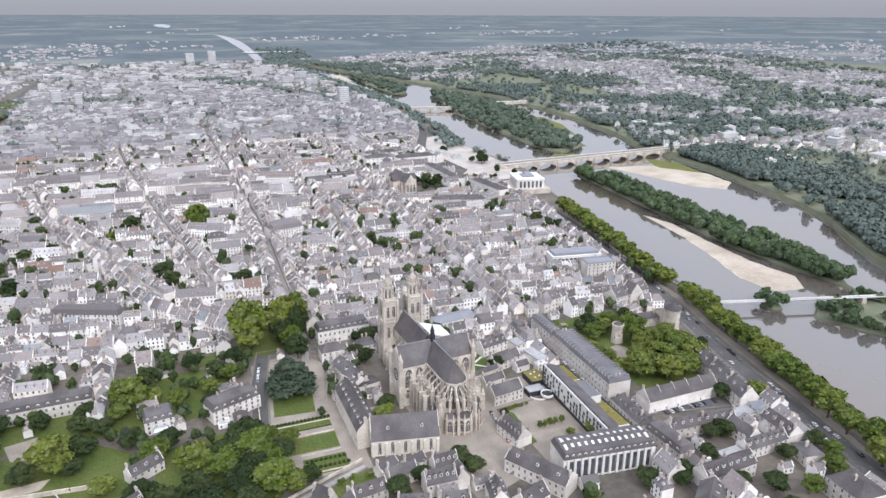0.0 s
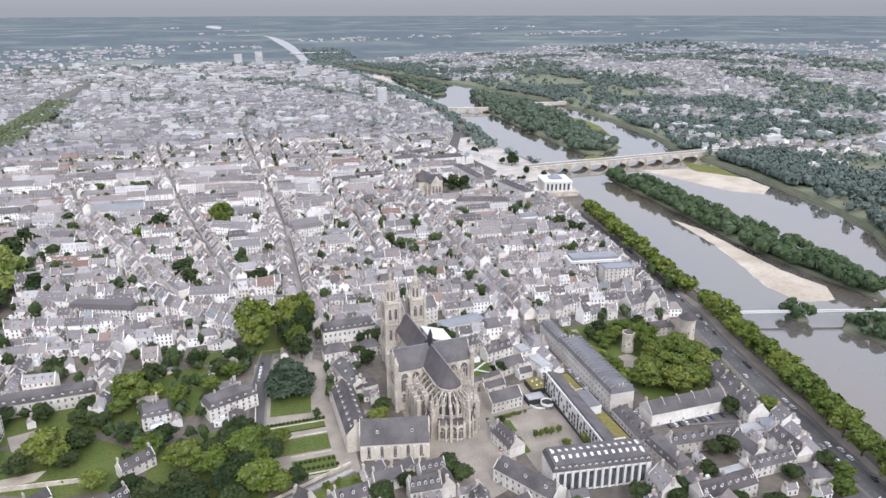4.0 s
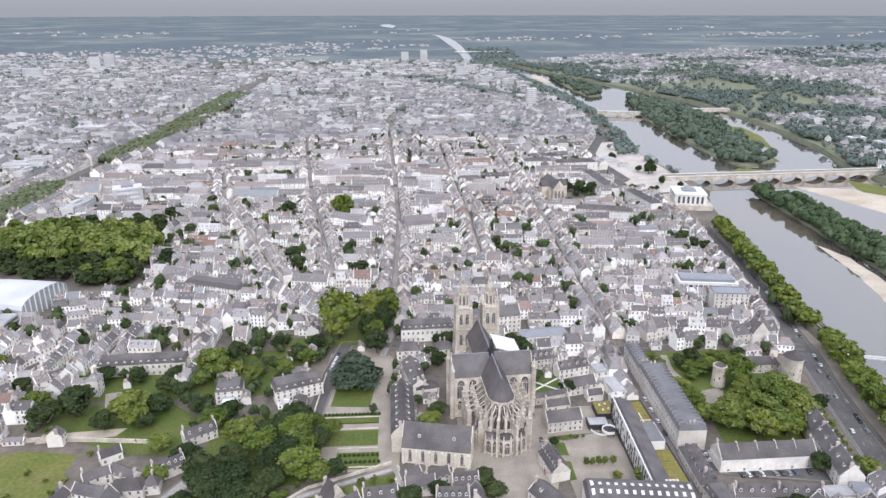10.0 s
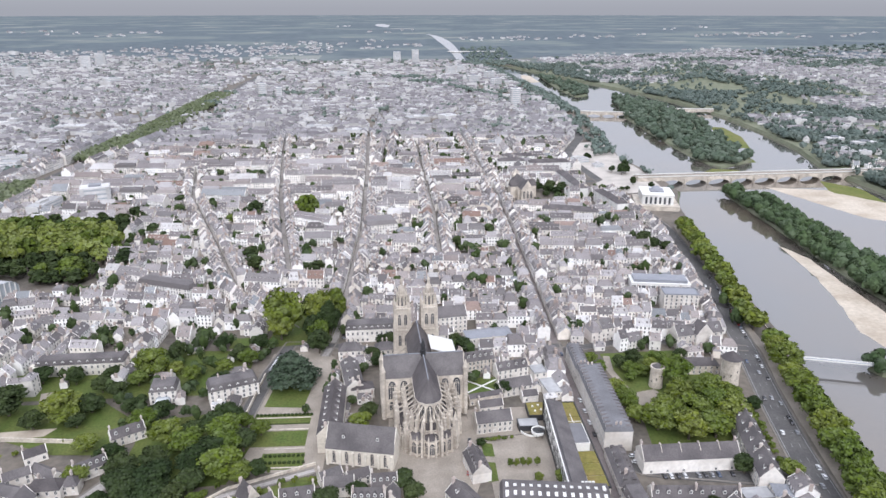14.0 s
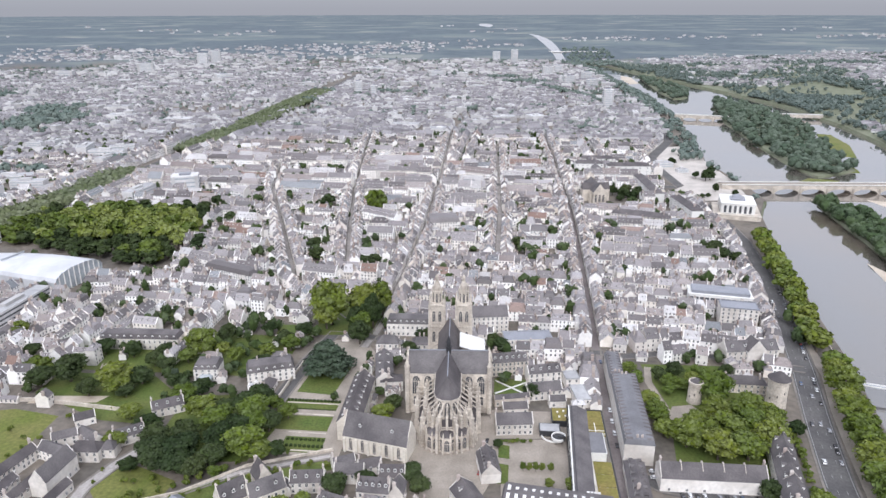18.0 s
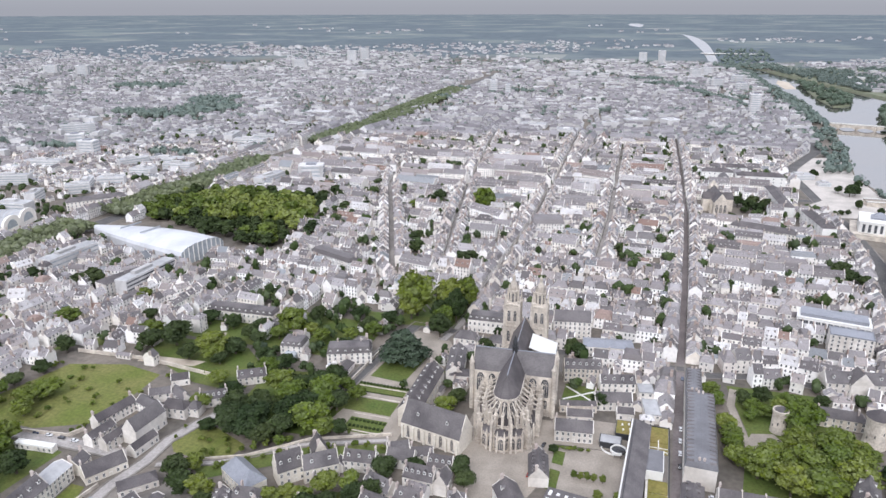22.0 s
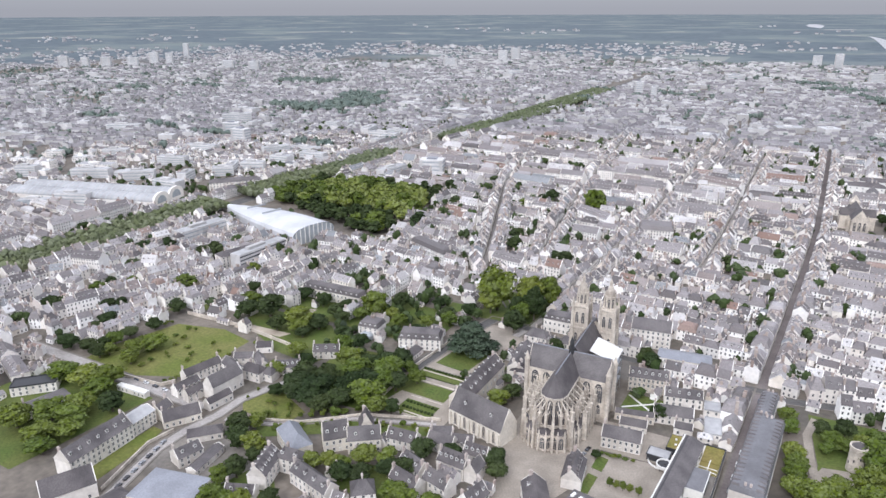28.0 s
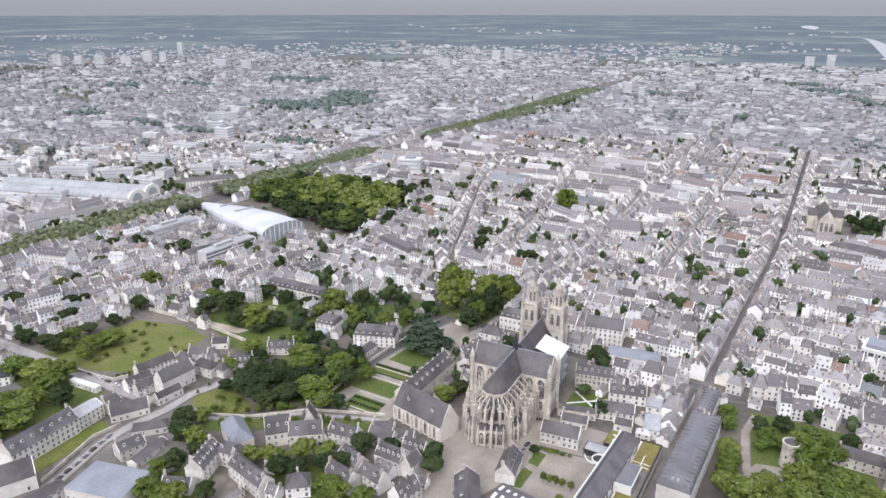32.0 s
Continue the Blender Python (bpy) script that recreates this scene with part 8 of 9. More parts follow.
# long single buildings of the middle town
STORES = [(-117, 573, 26, 12, -22, 10), (-76, 541, 52, 13, -22, 11), (96, 706, 34, 24, 14, 12), (-170, 806, 22, 14, -20, 13), (-100, 836, 57, 13, -10, 12), (0, 1014, 72, 15, 6, 12), (24, 728, 48, 13, -30, 11), (2, 550, 32, 12, -10, 10)]
HALLS = [(-43, 1096, 36, 14, -3, 12), (-22, 1016, 42, 15, -8, 12), (130, 1066, 30, 13, -18, 12), (124, 932, 50, 16, -20, 14), (-326, 352, 30, 13, 16, 15), (170, 760, 40, 13, 92, 11), (118, 800, 44, 14, 5, 12), (-60, 940, 60, 15, -4, 13), (190, 1000, 46, 15, 4, 13), (40, 880, 50, 14, 4, 12)]
for x, y, L, W, ang, eave in STORES + HALLS:
    if free(x, y, L * 0.7, W * 0.7, ang):
        store(x, y, L, W, ang, eave, min(6.0, W * 0.4))
        claim(x, y, L, W, ang, 0.0)
# terraces between the gardens of the quiet quarter
QUARTER = [(-348, 250), (-176, 250), (-176, 338), (-140, 338), (-120, 410), (-165, 505), (-350, 560)]
for line in ([(-252, 274), (-228, 362)], [(-216, 270), (-200, 325)], [(-338, 320), (-321, 341)], [(-169, 369), (-140, 399)], [(-224, 378), (-199, 390)], [(-192, 273), (-192, 295)], [(-283, 372), (-252, 386)], [(-306, 310), (-291, 278)], [(-255, 253), (-237, 263)],
             [(-302, 402), (-240, 412)], [(-345, 262), (-338, 306)], [(-184, 404), (-164, 440)], [(-206, 500), (-172, 512)], [(-290, 440), (-236, 452)], [(-296, 500), (-230, 512)], [(-320, 300), (-262, 320)], [(-345, 380), (-330, 440)], [(-345, 470), (-338, 550)], [(-190, 346), (-182, 372)]):
    line_row(line, 0, 1, (8, 17), (8.5, 10.5), (6.0, 6.4, 8.6, 9.0))
for x0, ya, yb in ((-340, 250, 555), (-312, 250, 545), (-282, 246, 535), (-252, 240, 530), (-224, 236, 505), (-198, 250, 490), (-176, 340, 480), (-152, 345, 470), (-130, 380, 470)):
    line_row([(x0, ya), (x0 + 5, yb)], 0, 1, (6.5, 12), (8.5, 10), (6.0, 6.4, 8.6, 9.0))
for y0 in (258, 300, 345, 395, 430, 470, 515):
    line_row([(-345, y0), (-130, y0 + 8)], 0, 1, (6.5, 12), (7.5, 9), (4.5, 6.0, 6.4, 8.6))
QGARDENS = []
for _ in range(900):
    x, y, L, W, ang = rng.uniform(-350, -120), rng.uniform(250, 560), rng.uniform(8, 20), rng.uniform(7, 13), rng.choice((12, 102)) + rng.uniform(-5, 5)
    if inside(x, y, QUARTER) and free(x, y, L, W, ang):
        if rng.random() < 0.5:
            store(x, y, L * 0.8, W * 0.75, ang, rng.uniform(3.0, 6.0), W * 0.33)
        else:
            QGARDENS.append((x, y, L, W, ang))
        claim(x, y, L, W, ang)
claim_poly(QUARTER)
# larger blocks along the main cross street, the boulevard and the station
for lane, w in (([(-360, 925), (-100, 915), (157, 915), (380, 920)], 20), ([(-360, 620), (-358, 960), (-335, 1290)], 6), ([(-446, 150), (-452, 360), (-452, 470)], 4), ([(-414, 680), (-412, 1290)], 4), ([(-330, 870), (200, 866)], 4), ([(-330, 1010), (200, 1000)], 4), ([(90, 930), (96, 1280)], 4), ([(300, 860), (300, 1200)], 6)):
    for side in (1, -1) if lane[0][0] != -446 else (1,):
        line_row(lane, w, side, (16, 42), (11, 15), (9.0, 11.0, 12.5, 14.5))
for _, line, width in [r for k, r in enumerate(STREETS) if k not in (0, 8, 10, 11, 12, 14)]:
    for side in (1, -1):
        line_row(line, 44 if width == 20 else width - 1.8, side, eaves=(8.4, 9.0, 9.4, 11.5, 12.0), turned=0.04)
line_row(QUAY_ROAD, 15, 1, (8, 15), (10, 13))
# lanes across the blocks
for y0 in (478, 512, 560, 607, 655, 700, 745, 800, 850, 985, 1040, 1100, 1160, 1215, 1270):
    yy = y0 + rng.uniform(-6, 6)
    lane = [(-360, yy + 30), (-180, yy + 22), (-20, yy + 4), (80, yy), (232, yy - 6), (330, yy - 14), (440, yy - 10)]
    for side in (1, -1):
        line_row(lane, 3, side, (7, 15) if y0 < 620 else (10, 28), (8, 11) if y0 < 620 else (9, 12.5), (5.4, 6.0, 8.6, 9.0, 9.4, 11.5))
for x0 in (-330, -285, -240, -195, -150, -105, -55, 25, 115, 190, 280, 325, 370):
    lane = [(x0, 330), (x0 + rng.uniform(-8, 8), 600), (x0 + rng.uniform(-14, 14), 900), (x0 + rng.uniform(-14, 14), 1300)]
    line_row(lane[:2], 3, 1, (7, 13), (7, 10))
    line_row(lane[1:], 3, 1, (9, 22), (8, 12))
for y0 in (150, 200, 250, 300, 350, 385, 420, 460):
    lane = [(-700, y0 + 40), (-420, y0 + 26), (-250, y0 + 18), (-190 if y0 < 330 else -30, y0)]
    for side in (1, -1):
        line_row(lane, 4, side, (12, 30), (9, 12))
# gardens among the houses
GARDENS = []
for _ in range(1500):
    x, y = rng.uniform(-520, 430), rng.uniform(120, 1250)
    if y < 330 and -165 < x < 170:
        continue
    if y > 262 and y < 330 and x > 0:
        continue
    if rng.random() > (0.9 if (x < -150 and y < 420) or y < 262 else 0.75 if x < 60 and y < 560 else 0.3 if y < 800 else 0.12):
        continue
    L, W, ang = rng.uniform(9, 24), rng.uniform(8, 16), rng.choice((0, 90)) + rng.uniform(-6, 10)
    if free(x, y, L, W, ang):
        claim(x, y, L, W, ang)
        GARDENS.append((x, y, L, W, ang))
GARDENS += QGARDENS
# yards and back buildings
for _ in range(20000):
    x, y = rng.uniform(-700, 460), rng.uniform(110, 1300)
    if x < 60 and 330 < y < 700 and rng.random() < 0.85:
        continue
    if y < 330 and not (175 < x < 330 and y < 260) and not (44 < x < 130 and y < 300 and rng.random() < 0.4) and not (x < -160):
        continue
    if y < 262 and x > 170 and rng.random() < 0.8:
        continue
    ang = rng.choice((0, 90)) + rng.uniform(-9, 9) + (8 if x < 40 else 0)
    L, W = (rng.uniform(7, 22), rng.uniform(6, 10)) if y > 760 else (rng.uniform(4, 12), rng.uniform(3.6, 7))
    if free(x, y, L, W, ang):
        store(x, y, L, W, ang, rng.uniform(2.8, min(8.0, 1.15 * W)), W * rng.uniform(0.3, 0.5) if rng.random() < 0.8 or y < 520 else 0.4)
        claim(x, y, L, W, ang, rng.choice((0.3, 0.6, 2.5)))
        if rng.random() < 0.06:
            claim(x + rng.uniform(-12, 12), y + rng.uniform(-12, 12), 10, 10, 0)


# outer districts: blocks of houses round green yards, turned with the lie of their quarter
FAR_YARD = []


def settled(x, y):
    """Where houses stand on the wooded far bank: in drawn-out patches along the slope."""
    return noise.noise((x * 0.0042 + y * 0.0012, y * 0.0026, 21.0)) + 0.3 * noise.noise((x * 0.02, y * 0.02, 3.0)) > 0.03



def outer(x0, x1, y0, y1, turn, bx, by, fill, tall=0.06, step=(12, 32), green=0.5, patchy=False):
    cx = x0
    while cx < x1:
        cy = y0
        sx = bx * rng.uniform(0.85, 1.2)
        while cy < y1:
            sy = by * rng.uniform(0.8, 1.25)
            mx, my = cx + sx / 2 + rng.uniform(-8, 8), cy + sy / 2 + rng.uniform(-8, 8)
            a = turn + 42 * noise.noise((mx * 0.0022, my * 0.0022, 5.0)) + rng.uniform(-4, 4)
            c, s = math.cos(radians(a)), math.sin(radians(a))
            dens = fill * (0.8 + 0.9 * noise.noise((mx * 0.004, my * 0.004, 11.0)))
            if patchy:
                dens = fill * 1.7 if settled(mx, my) else fill * 0.16
            if rng.random() < tall * 0.9 and clear(mx, my):
                store(mx, my, rng.uniform(26, 62), rng.uniform(16, 36), a, rng.uniform(5, 11), 0.4)
            else:
                wu, wv = sx - 9, sy - 9
                for px, py, ln, t in ((0, -wv / 2 + 4, wu, 0), (0, wv / 2 - 4, wu, 0), (-wu / 2 + 4, 0, wv - 18, 90), (wu / 2 - 4, 0, wv - 18, 90), (rng.uniform(-6, 6), 0, wu * 0.5, 0)):
                    k = -ln / 2
                    while k < ln / 2 - 4:
                        L = rng.uniform(step[0] * 0.7, step[1] * 0.8)
                        lx, ly = (px + k + L / 2, py) if t == 0 else (px, py + k + L / 2)
                        x, y = mx + lx * c - ly * s, my + lx * s + ly * c
                        if rng.random() < dens and x0 <= x <= x1 and y0 <= y <= y1 and clear(x, y):
                            W = rng.uniform(7, 11.5)
                            high = rng.random() < tall
                            eave = rng.uniform(9, 15) if high else rng.choice((3.2, 4.5, 5.5, 6.5, 8.0))
                            turned = 90 if L < W * 1.25 and rng.random() < 0.5 else 0
                            store(x, y, L * (1.5 if high else 1), W * (1.2 if high else 1), a + t + turned, eave, 0.4 if high or rng.random() < 0.08 else W * rng.uniform(0.32, 0.5))
                        elif rng.random() < green * 0.5 and x0 <= x <= x1 and y0 <= y <= y1 and clear(x, y):
                            FAR_YARD.append((x, y, ground_z(x, y), rng.uniform(3, 6), rng.uniform(6, 11)))
                        k += L
                if rng.random() < green and clear(mx, my):
                    FAR_YARD.append((mx + rng.uniform(-9, 9), my + rng.uniform(-9, 9), ground_z(mx, my), rng.uniform(3.5, 7), rng.uniform(7, 12)))
            cy += sy
        cx += sx


GREENS = []


def taken_far(x, y):
    i, j = int((x - GX0) / 2), int((y - GY0) / 2)
    return not (0 <= i < GN and 0 <= j < GM and taken[i, j])


def clear(x, y):
    if -720 < x < 600 and 60 < y < 1330 and x > -700 and y < 1300:
        return False
    if at_y(SOUTH_BANK, y) - 34 < x < at_y(NORTH_BANK, y) + 30:
        return False
    if -412 < x < -362 and y < 2600:
        return False
    if not taken_far(x, y):
        return False
    return not any((x - gx) ** 2 / rx ** 2 + (y - gy) ** 2 / ry ** 2 < 1 for gx, gy, rx, ry in GREENS)


GREENS += [(-880, 1290, 115, 40), (-820, 1400, 70, 90), (-900, 1530, 60, 70), (-1290, 1770, 120, 60), (-440, 1010, 34, 20), (-560, 925, 50, 15), (-1172, 942, 60, 20), (-960, 925, 50, 13), (-790, 912, 50, 13), (-864, 658, 26, 9), (-349, 1969, 24, 14), (-238, 1877, 22, 16), (-179, 1962, 30, 18), (-91, 2468, 34, 22), (133, 2436, 60, 26), (220, 2271, 80, 18), (-252, 1332, 16, 12), (-173, 1310, 14, 14), (-352, 1757, 20, 30), (81, 1621, 22, 10), (233, 1682, 20, 10), (-760, 780, 12, 10), (-1488, 1505, 90, 18), (-1640, 1370, 70, 16)]
outer(-700, 560, 1300, 2000, 2, 62, 54, 0.95, 0.05, (9, 24))
outer(-1500, 480, 2000, 2500, -6, 74, 62, 0.85, 0.09, (12, 32))
outer(-1500, 470, 2500, 3000, -3, 90, 76, 0.66, 0.14, (14, 40))
outer(-1500, -700, 700, 2000, 12, 66, 56, 0.92, 0.05, (9, 24))
outer(-1200, -700, 200, 700, 10, 70, 60, 0.85, 0.08, (10, 26))
outer(-2400, -1500, 900, 2600, 8, 80, 68, 0.62, 0.1, (12, 34), 0.7)
outer(-1900, 400, 3000, 3300, -4, 105, 90, 0.42, 0.16, (18, 50), 0.8)
outer(800, 1150, 500, 1500, -12, 62, 56, 0.34, 0.05, (10, 24), 0.9, True)
outer(1150, 2300, 400, 2600, -20, 70, 60, 0.45, 0.04, (10, 26), 0.9, True)
outer(760, 1800, 2200, 3300, 6, 90, 76, 0.34, 0.04, (12, 34), 0.9, True)


rows_near.sort(key=lambda r: math.hypot(r[0] - 140, r[1]))
rows_mid += rows_near[70:]
del rows_near[70:]


def batch(rows, detail, wall):
    """Many houses as joined walls, roofs, chimneys, dormers and windows; every piece is an island of its own."""
    vs, fs, sl = [], [], []
    U4 = ((0, 1, 5, 4), (1, 2, 6, 5), (2, 3, 7, 6), (3, 0, 4, 7))
    for (x, y, L, W, ang, eave, rise) in rows:
        c, s = math.cos(radians(ang)), math.sin(radians(ang))
        g = ground_z(x, y)

        def put(pts, faces, slot):
            k = len(vs)
            vs.extend((x + px * c - py * s, y + px * s + py * c, g + pz) for px, py, pz in pts)
            fs.extend(tuple(k + i for i in f) for f in faces)
            sl.extend([slot] * len(faces))

        def bx(x0, y0, z0, x1, y1, z1, slot):
            put([(px, py, pz) for pz in (z0, z1) for px, py in ((x0, y0), (x1, y0), (x1, y1), (x0, y1))], U4 + ((4, 5, 6, 7),), slot)

        a, b = L / 2, W / 2
        o = 0.3 if detail else 0.15
        form = rng.random()
        form = "flat" if rise < 1 else "hip" if form < 0.16 and L > W * 1.15 else "mansard" if form < 0.27 and L > 7 and eave > 5 else "gable"
        drop = eave - 0.02 - o * rise / b
        if form == "flat":
            bx(-a, -b, -1, a, b, eave, 0)
            bx(-a + 0.4, -b + 0.4, eave - 0.2, a - 0.4, b - 0.4, eave + 0.25, 4)
            bx(-a * 0.4, -b * 0.4, eave, a * 0.2, b * 0.3, eave + 2.4, 0)
        elif form == "gable":
            put([(-a, -b, -1), (a, -b, -1), (a, b, -1), (-a, b, -1), (-a, -b, eave), (a, -b, eave), (a, b, eave), (-a, b, eave), (-a, 0, eave + rise), (a, 0, eave + rise)],
                U4 + ((4, 7, 8), (5, 9, 6)), 0)
            put([(-a - 0.1, -b - o, drop), (a + 0.1, -b - o, drop), (a + 0.1, 0, eave + rise + 0.12), (-a - 0.1, 0, eave + rise + 0.12),
                 (a + 0.1, b + o, drop), (-a - 0.1, b + o, drop)], ((0, 1, 2, 3), (3, 2, 4, 5)), 1)
        else:
            bx(-a, -b, -1, a, b, eave, 0)
            lo = [(-a - o, -b - o, eave - 0.15), (a + o, -b - o, eave - 0.15), (a + o, b + o, eave - 0.15), (-a - o, b + o, eave - 0.15)]
            if form == "hip":
                t = min(b * 0.8, a * 0.8)
                put(lo + [(-a + t, 0, eave + rise), (a - t, 0, eave + rise)], ((0, 1, 5, 4), (2, 3, 4, 5), (1, 2, 5), (3, 0, 4)), 1)
            else:
                k = rise * 0.28
                t = min(b * 0.8, a * 0.8)
                put(lo + [(-a + k, -b + k, eave + rise * 0.68), (a - k, -b + k, eave + rise * 0.68), (a - k, b - k, eave + rise * 0.68), (-a + k, b - k, eave + rise * 0.68), (-a + t, 0, eave + rise), (a - t, 0, eave + rise)],
                    U4 + ((4, 5, 9, 8), (6, 7, 8, 9), (5, 6, 9), (7, 4, 8)), 1)
        if detail:
            r = rng.random()
            if rise > 1:
                # gable parapet and stacks on the party walls
                if r < 0.62 and form == "gable":
                    for e in ((-1, 1) if r < 0.3 else (1,)):
                        put([(e * a - 0.26, -b, eave + 0.1), (e * a + 0.26, -b, eave + 0.1), (e * a + 0.26, 0, eave + rise + 0.5), (e * a - 0.26, 0, eave + rise + 0.5),
                             (e * a + 0.26, b, eave + 0.1), (e * a - 0.26, b, eave + 0.1)], ((0, 1, 2, 3), (3, 2, 4, 5)), 0)
                for e in (-1, 1):
                    if rng.random() < 0.7:
                        yy, ex = rng.uniform(-0.5, 0.5) * b, e * (a - (0 if form == "gable" else 1.2))
                        bx(ex - 0.4, yy - 0.9, eave + rise * 0.3, ex + 0.4, yy + 0.9, eave + rise + rng.uniform(0.8, 2.2), 2)
                if form != "mansard" and rng.random() < 0.5:
                    for _ in range(rng.randint(1, 3)):
                        sd = rng.choice((-1, 1))
                        px, f0 = rng.uniform(-0.8, 0.8) * a * (0.6 if form == "hip" else 1), rng.uniform(0.3, 0.7)
                        f1 = f0 + 1.2 / math.hypot(b, rise)
                        put([(px + u * 0.45, sd * b * (1 - f), eave + rise * f + 0.14) for u, f in ((-1, f0), (1, f0), (1, f1), (-1, f1))], ((0, 1, 2, 3),), rng.choice((3, 3, 4)))
                if L > 6.0 and eave > 4.6 and rng.random() < 0.72:
                    n = max(1, int(L / 4))
                    for sd in (-1, 1):
                        if not faces_walk(x, y, ang + 90 * sd):
                            continue
                        for i in range(n):
                            px = -a + (i + 0.5) * L / n
                            yy = b * 0.62
                            zz = eave + rise * 0.38 - 0.5
                            y0, y1 = sorted((sd * yy, sd * (yy - b * 0.42)))
                            bx(px - 0.65, y0, zz, px + 0.65, y1, zz + 1.5, 0)
                            put([(px - 0.8, sd * (yy + 0.15), zz + 1.5), (px + 0.8, sd * (yy + 0.15), zz + 1.5), (px + 0.8, sd * (yy - b * 0.45), zz + 1.75), (px - 0.8, sd * (yy - b * 0.45), zz + 1.75)], ((0, 1, 2, 3),), 1)
                            put([(px - 0.4, sd * (yy + 0.03), zz + 0.4), (px + 0.4, sd * (yy + 0.03), zz + 0.4), (px + 0.4, sd * (yy + 0.03), zz + 1.3), (px - 0.4, sd * (yy + 0.03), zz + 1.3)], ((0, 1, 2, 3),), 3)
            n, k = max(1, round(eave / 3.1)), max(1, int(L / 2.7))
            for sd in (-1, 1):
                if not faces_walk(x, y, ang + 90 * sd):
                    continue
                for f in range(n):
                    for i in range(k):
                        if rng.random() < 0.12:
                            continue
                        px, zz = -a + (i + 0.5) * L / k, f * eave / n + 0.8
                        yy = sd * (b + 0.04)
                        put([(px - 0.5, yy, zz), (px + 0.5, yy, zz), (px + 0.5, yy, zz + 1.6), (px - 0.5, yy, zz + 1.6)], ((0, 1, 2, 3),), 3)
    return mesh_of("houses", vs, fs, [wall, SLATE_I if detail else SLATE_HAZE, CHIMNEY, GLASS, ZINC], sl)


tagged(new("old_town_houses", batch(rows_mid, True, RENDER_I)), "dense pale town houses with grey slate roofs and dormers", "houses", kind="stuff")
tagged(new("outer_town_houses", batch(rows_far, False, RENDER_HAZE)), "far rows of pale houses with slate roofs", "houses", kind="stuff")


print("near", len(rows_near), "mid", len(rows_mid), "far", len(rows_far))
NEAR_WORDS = ["pale rendered town house with a slate roof", "white town house with a grey slate roof and chimneys", "cream town house with dormers in a slate roof"]
for i, (x, y, L, W, ang, eave, rise) in enumerate(rows_near):
    big = L > 8.5 and eave > 5.5
    house(x, y, L, W, ang, eave, rise, label=NEAR_WORDS[2 if big and i % 2 else i % 2], dormers=(2 if L < 11 else 3) if big and i % 2 else 0, stacks=2 if eave > 5 else 1, ends=False, spacing=3.5 if eave > 5 else 4.2, group="town houses", windows="tall" if eave > 5 else "small")


# ---- wooded islands, far bank, avenues and woods ----
wr = random.Random(12)


def scatter(poly, n, rad=(4, 7), hh=(9, 15), z=None):
    xs, ys = [p[0] for p in poly], [p[1] for p in poly]
    out = []
    while len(out) < n:
        x, y = wr.uniform(min(xs), max(xs)), wr.uniform(min(ys), max(ys))
        if inside(x, y, poly):
            out.append((x, y, ground_z(x, y) if z is None else z, wr.uniform(*rad), wr.uniform(*hh)))
    return out


isl = scatter(ISLANDS[0], 300, (5, 8), (10, 16), -3) + scatter(ISLANDS[1], 50, (4, 6), (6, 11), -3) + scatter(ISLANDS[2], 8, (4, 5), (9, 12), -3)
upper = scatter(ISLANDS[3], 420, (6, 10), (11, 17), -3) + scatter(ISLANDS[4], 130, (6, 10), (10, 15), -3)
canopy(upper, "island_woodland", "haze-toned woods on the islands above the bridge", LEAF_ISLE_HAZE, 3, 50, 1.4)
canopy(isl, "island_woodland", "green willows and poplars on the river islands", LEAF_RIVER, 1, 64, 1.3)
bank = []
for _ in range(1700):
    y = wr.uniform(330, 3000)
    x = at_y(NORTH_BANK, y) + 3 + abs(wr.gauss(0, 1)) * (95 if y < 950 else 120)
    if (abs(y - 960) > 25 or x > 960) and (not settled(x, y) or wr.random() < 0.35):
        bank.append((x, y, ground_z(x, y), wr.uniform(5, 10), wr.uniform(9, 18)))
for _ in range(4600):
    x, y = wr.uniform(800, 2400), wr.uniform(300, 3300)
    if not settled(x, y) and x > at_y(NORTH_BANK, y) + 15:
        bank.append((x, y, ground_z(x, y), wr.uniform(7, 14), wr.uniform(9, 16)))
for _ in range(2600):
    y = wr.uniform(985, 2300)
    x = at_y(NORTH_BANK, y) + 8 + wr.uniform(0, 1) ** 1.3 * 420
    if not settled(x, y):
        bank.append((x, y, ground_z(x, y), wr.uniform(6, 11), wr.uniform(9, 16)))
for _ in range(1500):
    y = wr.uniform(330, 910)
    x = at_y(NORTH_BANK, y) + 6 + wr.uniform(0, 1) ** 1.5 * 130
    if not settled(x, y):
        bank.append((x, y, ground_z(x, y), wr.uniform(5, 9), wr.uniform(9, 19)))
canopy(bank, "north_bank_woodland", "woodland and garden trees on the far bank", LEAF_HAZE, 2, 14, 2.2, lobes=1)
far, hamlets = [], []
for _ in range(11500):
    x, y = wr.uniform(-3300, 2400), wr.uniform(300, 3300)
    r = math.hypot(x - 140, y)
    if r > 3300 or at_y(SOUTH_BANK, y) - 14 < x < at_y(NORTH_BANK, y) + 10:
        continue
    if x < at_y(SOUTH_BANK, y) and (y > 1300 or x < -720) and noise.noise((x * 0.006, y * 0.006, 2.0)) > (0.12 if r < 2200 else -0.05 if r < 2700 else -0.25) and clear(x, y):
        far.append((x, y, ground_z(x, y), wr.uniform(5, 10), wr.uniform(7, 13)))
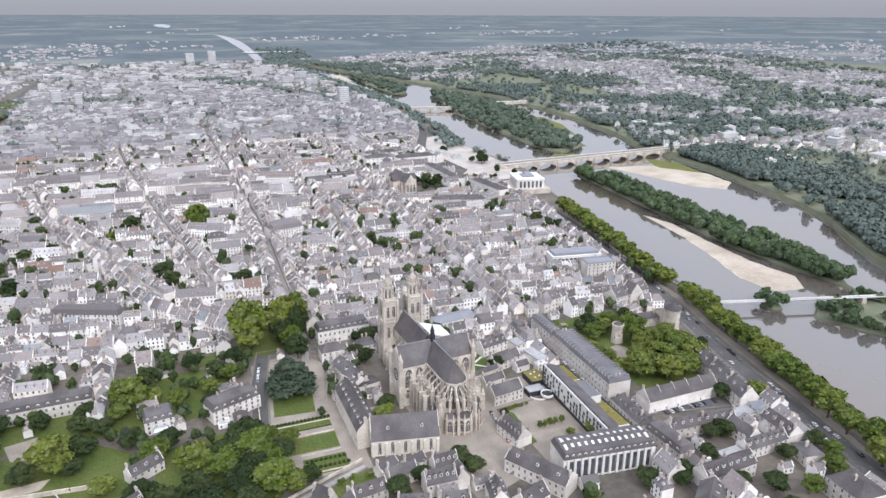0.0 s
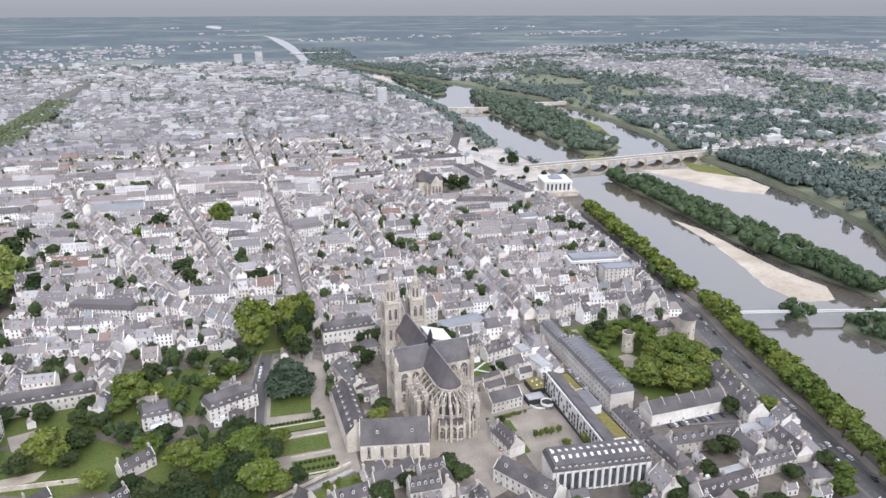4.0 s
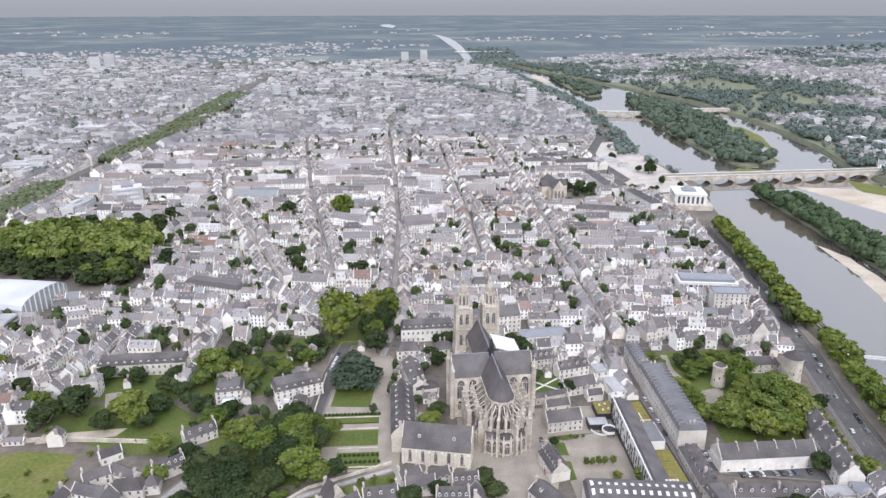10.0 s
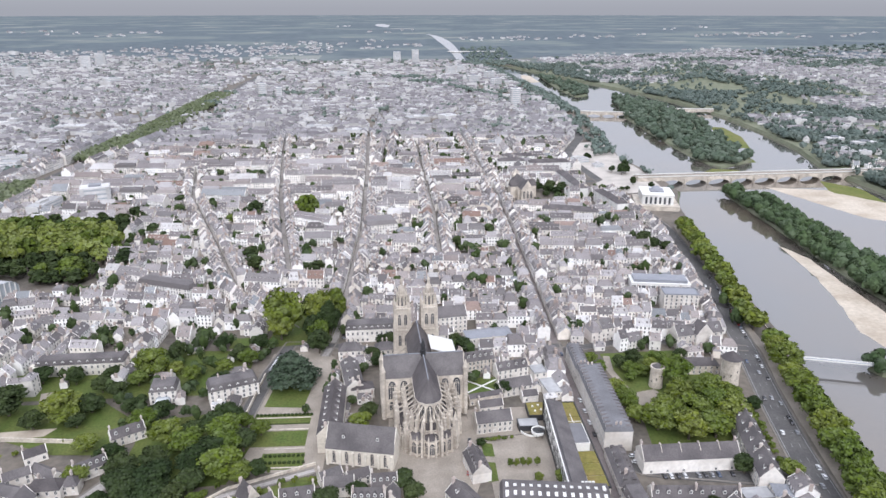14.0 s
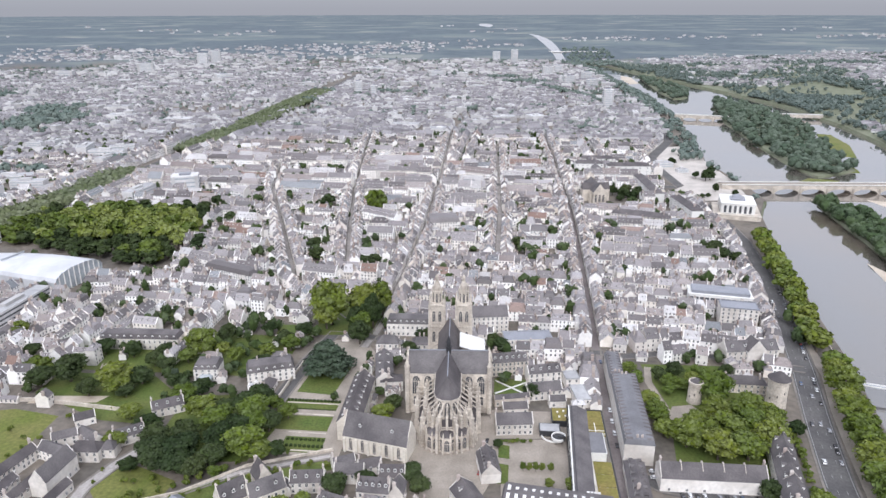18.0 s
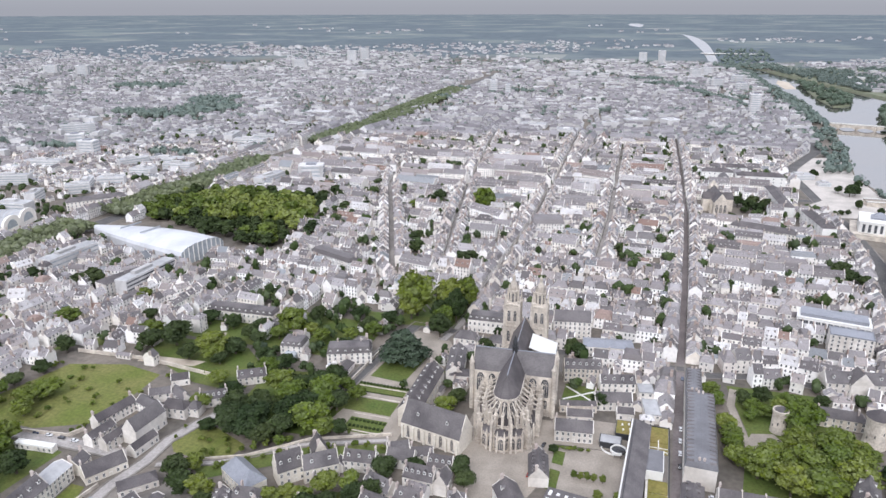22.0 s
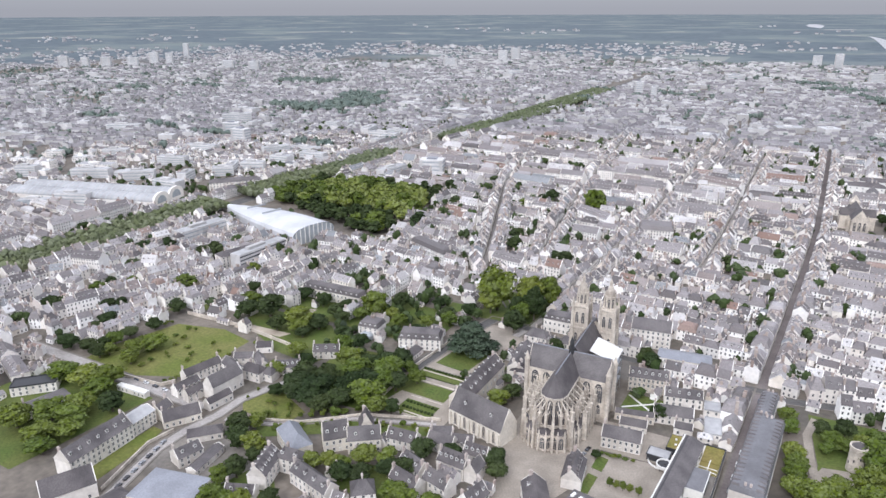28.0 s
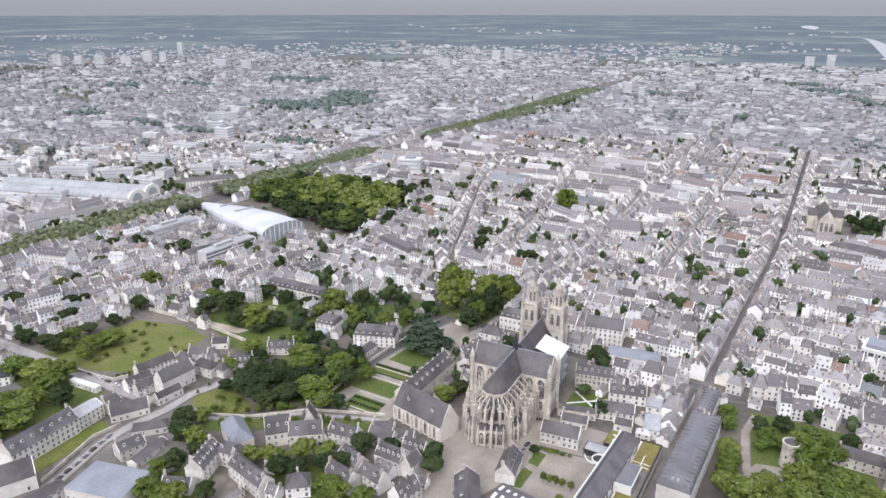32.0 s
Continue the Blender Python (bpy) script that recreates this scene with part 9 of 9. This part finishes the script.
# small settlements on the rising land beyond
for _ in range(9000):
    a, r = wr.uniform(-0.15, 3.0), wr.uniform(3250, 4860)
    x, y = 140 + r * math.cos(a), r * math.sin(a)
    if y < 300 or at_y(SOUTH_BANK, y) - 20 < x < at_y(NORTH_BANK, y) + 20 and y < 3650 or 270 < x < 480 and y < 4300:
        continue
    far_out = 228 / (229 - ground_z(x, y))
    u, w = (x - 140) * far_out, y * far_out
    if noise.noise((u * 0.0005, w * 0.0007, 7.0)) > 0.12 and wr.random() < 0.75 / far_out ** 3 and far_out < 2.2:
        for _ in range(3):
            hamlets.append((x + wr.uniform(-60, 60), y + wr.uniform(-22, 22), wr.uniform(9, 24), wr.uniform(8, 12), wr.uniform(0, 180), wr.uniform(3, 6), wr.choice((3.0, 3.6, 3.6, 0.4))))
tagged(new("distant_houses", batch(hamlets, False, RENDER_HAZE)), "pale houses of distant villages among the woods", "houses", kind="stuff")
for gx, gy, rx, ry in GREENS:
    for _ in range(int(rx * ry / 48)):
        a, k = wr.uniform(0, 6.28), math.sqrt(wr.random())
        far.append((gx + rx * k * math.cos(a), gy + ry * k * math.sin(a), 0, wr.uniform(7, 11), wr.uniform(12, 18)))
avenue = []
y = 640.0
while y < 2600:
    for o in (-27, -17, -6, 6, 17, 27):
        x = at_y([(-385, -100), (-390, 380), (-390, 560), (-380, 1000), (-362, 1290), (-372, 1900), (-390, 2600)], y) + o
        if 765 < y < 930 or 1085 < y < 1980:
            avenue.append((x + wr.uniform(-1, 1), y + wr.uniform(-2, 2), 0, wr.uniform(5.5, 7), wr.uniform(11, 13.5)))
    y += 9
y = 860.0
while y < 2900:
    if abs(y - 925) > 25:
        far.append((at_y(SOUTH_BANK, y) - 8 + wr.uniform(-3, 3), y, 0, wr.uniform(5, 8), wr.uniform(8, 14)))
    y += wr.choice((9, 12, 40)) if y > 1500 else wr.choice((12, 14, 50))
for i in range(60):
    k = i / 59
    for o in (-8, 8):
        far.append((196 + 191 * k + wr.uniform(-3, 3), 2324 - 454 * k + o, 0, wr.uniform(7, 10), wr.uniform(11, 15)))
for _ in range(260):
    x, yy = wr.uniform(425, 640), wr.uniform(2950, 3700)
    far.append((x, yy, ground_z(x, yy), wr.uniform(7, 11), wr.uniform(10, 15)))
for _ in range(420):
    yy = wr.uniform(1560, 3200)
    far.append((at_y(SOUTH_BANK, yy) - wr.uniform(2, 42), yy, 0, wr.uniform(6, 9), wr.uniform(10, 16)))
for _ in range(70):
    yy = wr.uniform(1080, 1500)
    far.append((at_y(SOUTH_BANK, yy) - wr.uniform(4, 45), yy, 0, wr.uniform(5, 8), wr.uniform(9, 14)))
canopy(avenue, "boulevard_trees", "long green double row of plane trees on the boulevard", LEAF_AVENUE_HAZE, 8, 30, 1.4)
canopy(far, "far_woodland", "far woods, avenues and park trees", LEAF_HAZE, 4, 8, 2.3, lobes=1)
canopy(FAR_YARD, "far_garden_trees", "garden trees among the far houses", LEAF_HAZE, 9, 3, 2.5, lobes=1)
# garden and courtyard trees of the old town
yard = []


def taken_street(x, y):
    return any(abs(at_y(line, y) - x) < 9 for line in [r[1] for r in STREETS[1:6]]) or y > 905 and y < 940


gv, gf = [], []
for x, y, L, W, ang in GARDENS:
    c, s = math.cos(radians(ang)), math.sin(radians(ang))
    gf.append(tuple(range(len(gv), len(gv) + 4)))
    gv += [(x + u * c - v * s, y + u * s + v * c, 0.05) for u, v in ((-L / 2, -W / 2), (L / 2, -W / 2), (L / 2, W / 2), (-L / 2, W / 2))]
    for _ in range(wr.choice((0, 1, 1, 2)) if x < -120 and y < 560 else wr.choice((1, 2, 2, 3, 4))):
        yard.append((x + wr.uniform(-0.4, 0.4) * L, y + wr.uniform(-0.4, 0.4) * W, 0, wr.uniform(2.4, 5.2), wr.uniform(5, 11.5)))
tagged(new("garden_grass", mesh_of("garden_grass", gv, gf, LAWN)), "small green back gardens between the houses", "grass", kind="stuff")
for _ in range(290):
    x, y = wr.uniform(-340, 400), wr.uniform(440, 1280)
    if not taken_street(x, y):
        yard += [(x + wr.uniform(-6, 6), y + wr.uniform(-6, 6), 0, wr.uniform(2.8, 5.8), wr.uniform(9, 14.5)) for _ in range(wr.choice((1, 1, 1, 2, 3)))]
for _ in range(9000):
    x, y = wr.uniform(-690, 420), wr.uniform(330, 1290)
    if free(x, y, 6, 6, 0) and (x > -430 or wr.random() < 0.35):
        yard.append((x, y, 0, wr.uniform(2.2, 4.6), wr.uniform(5, 11)))
        claim(x, y, 8, 8, 0)
print("yard trees", len(yard))
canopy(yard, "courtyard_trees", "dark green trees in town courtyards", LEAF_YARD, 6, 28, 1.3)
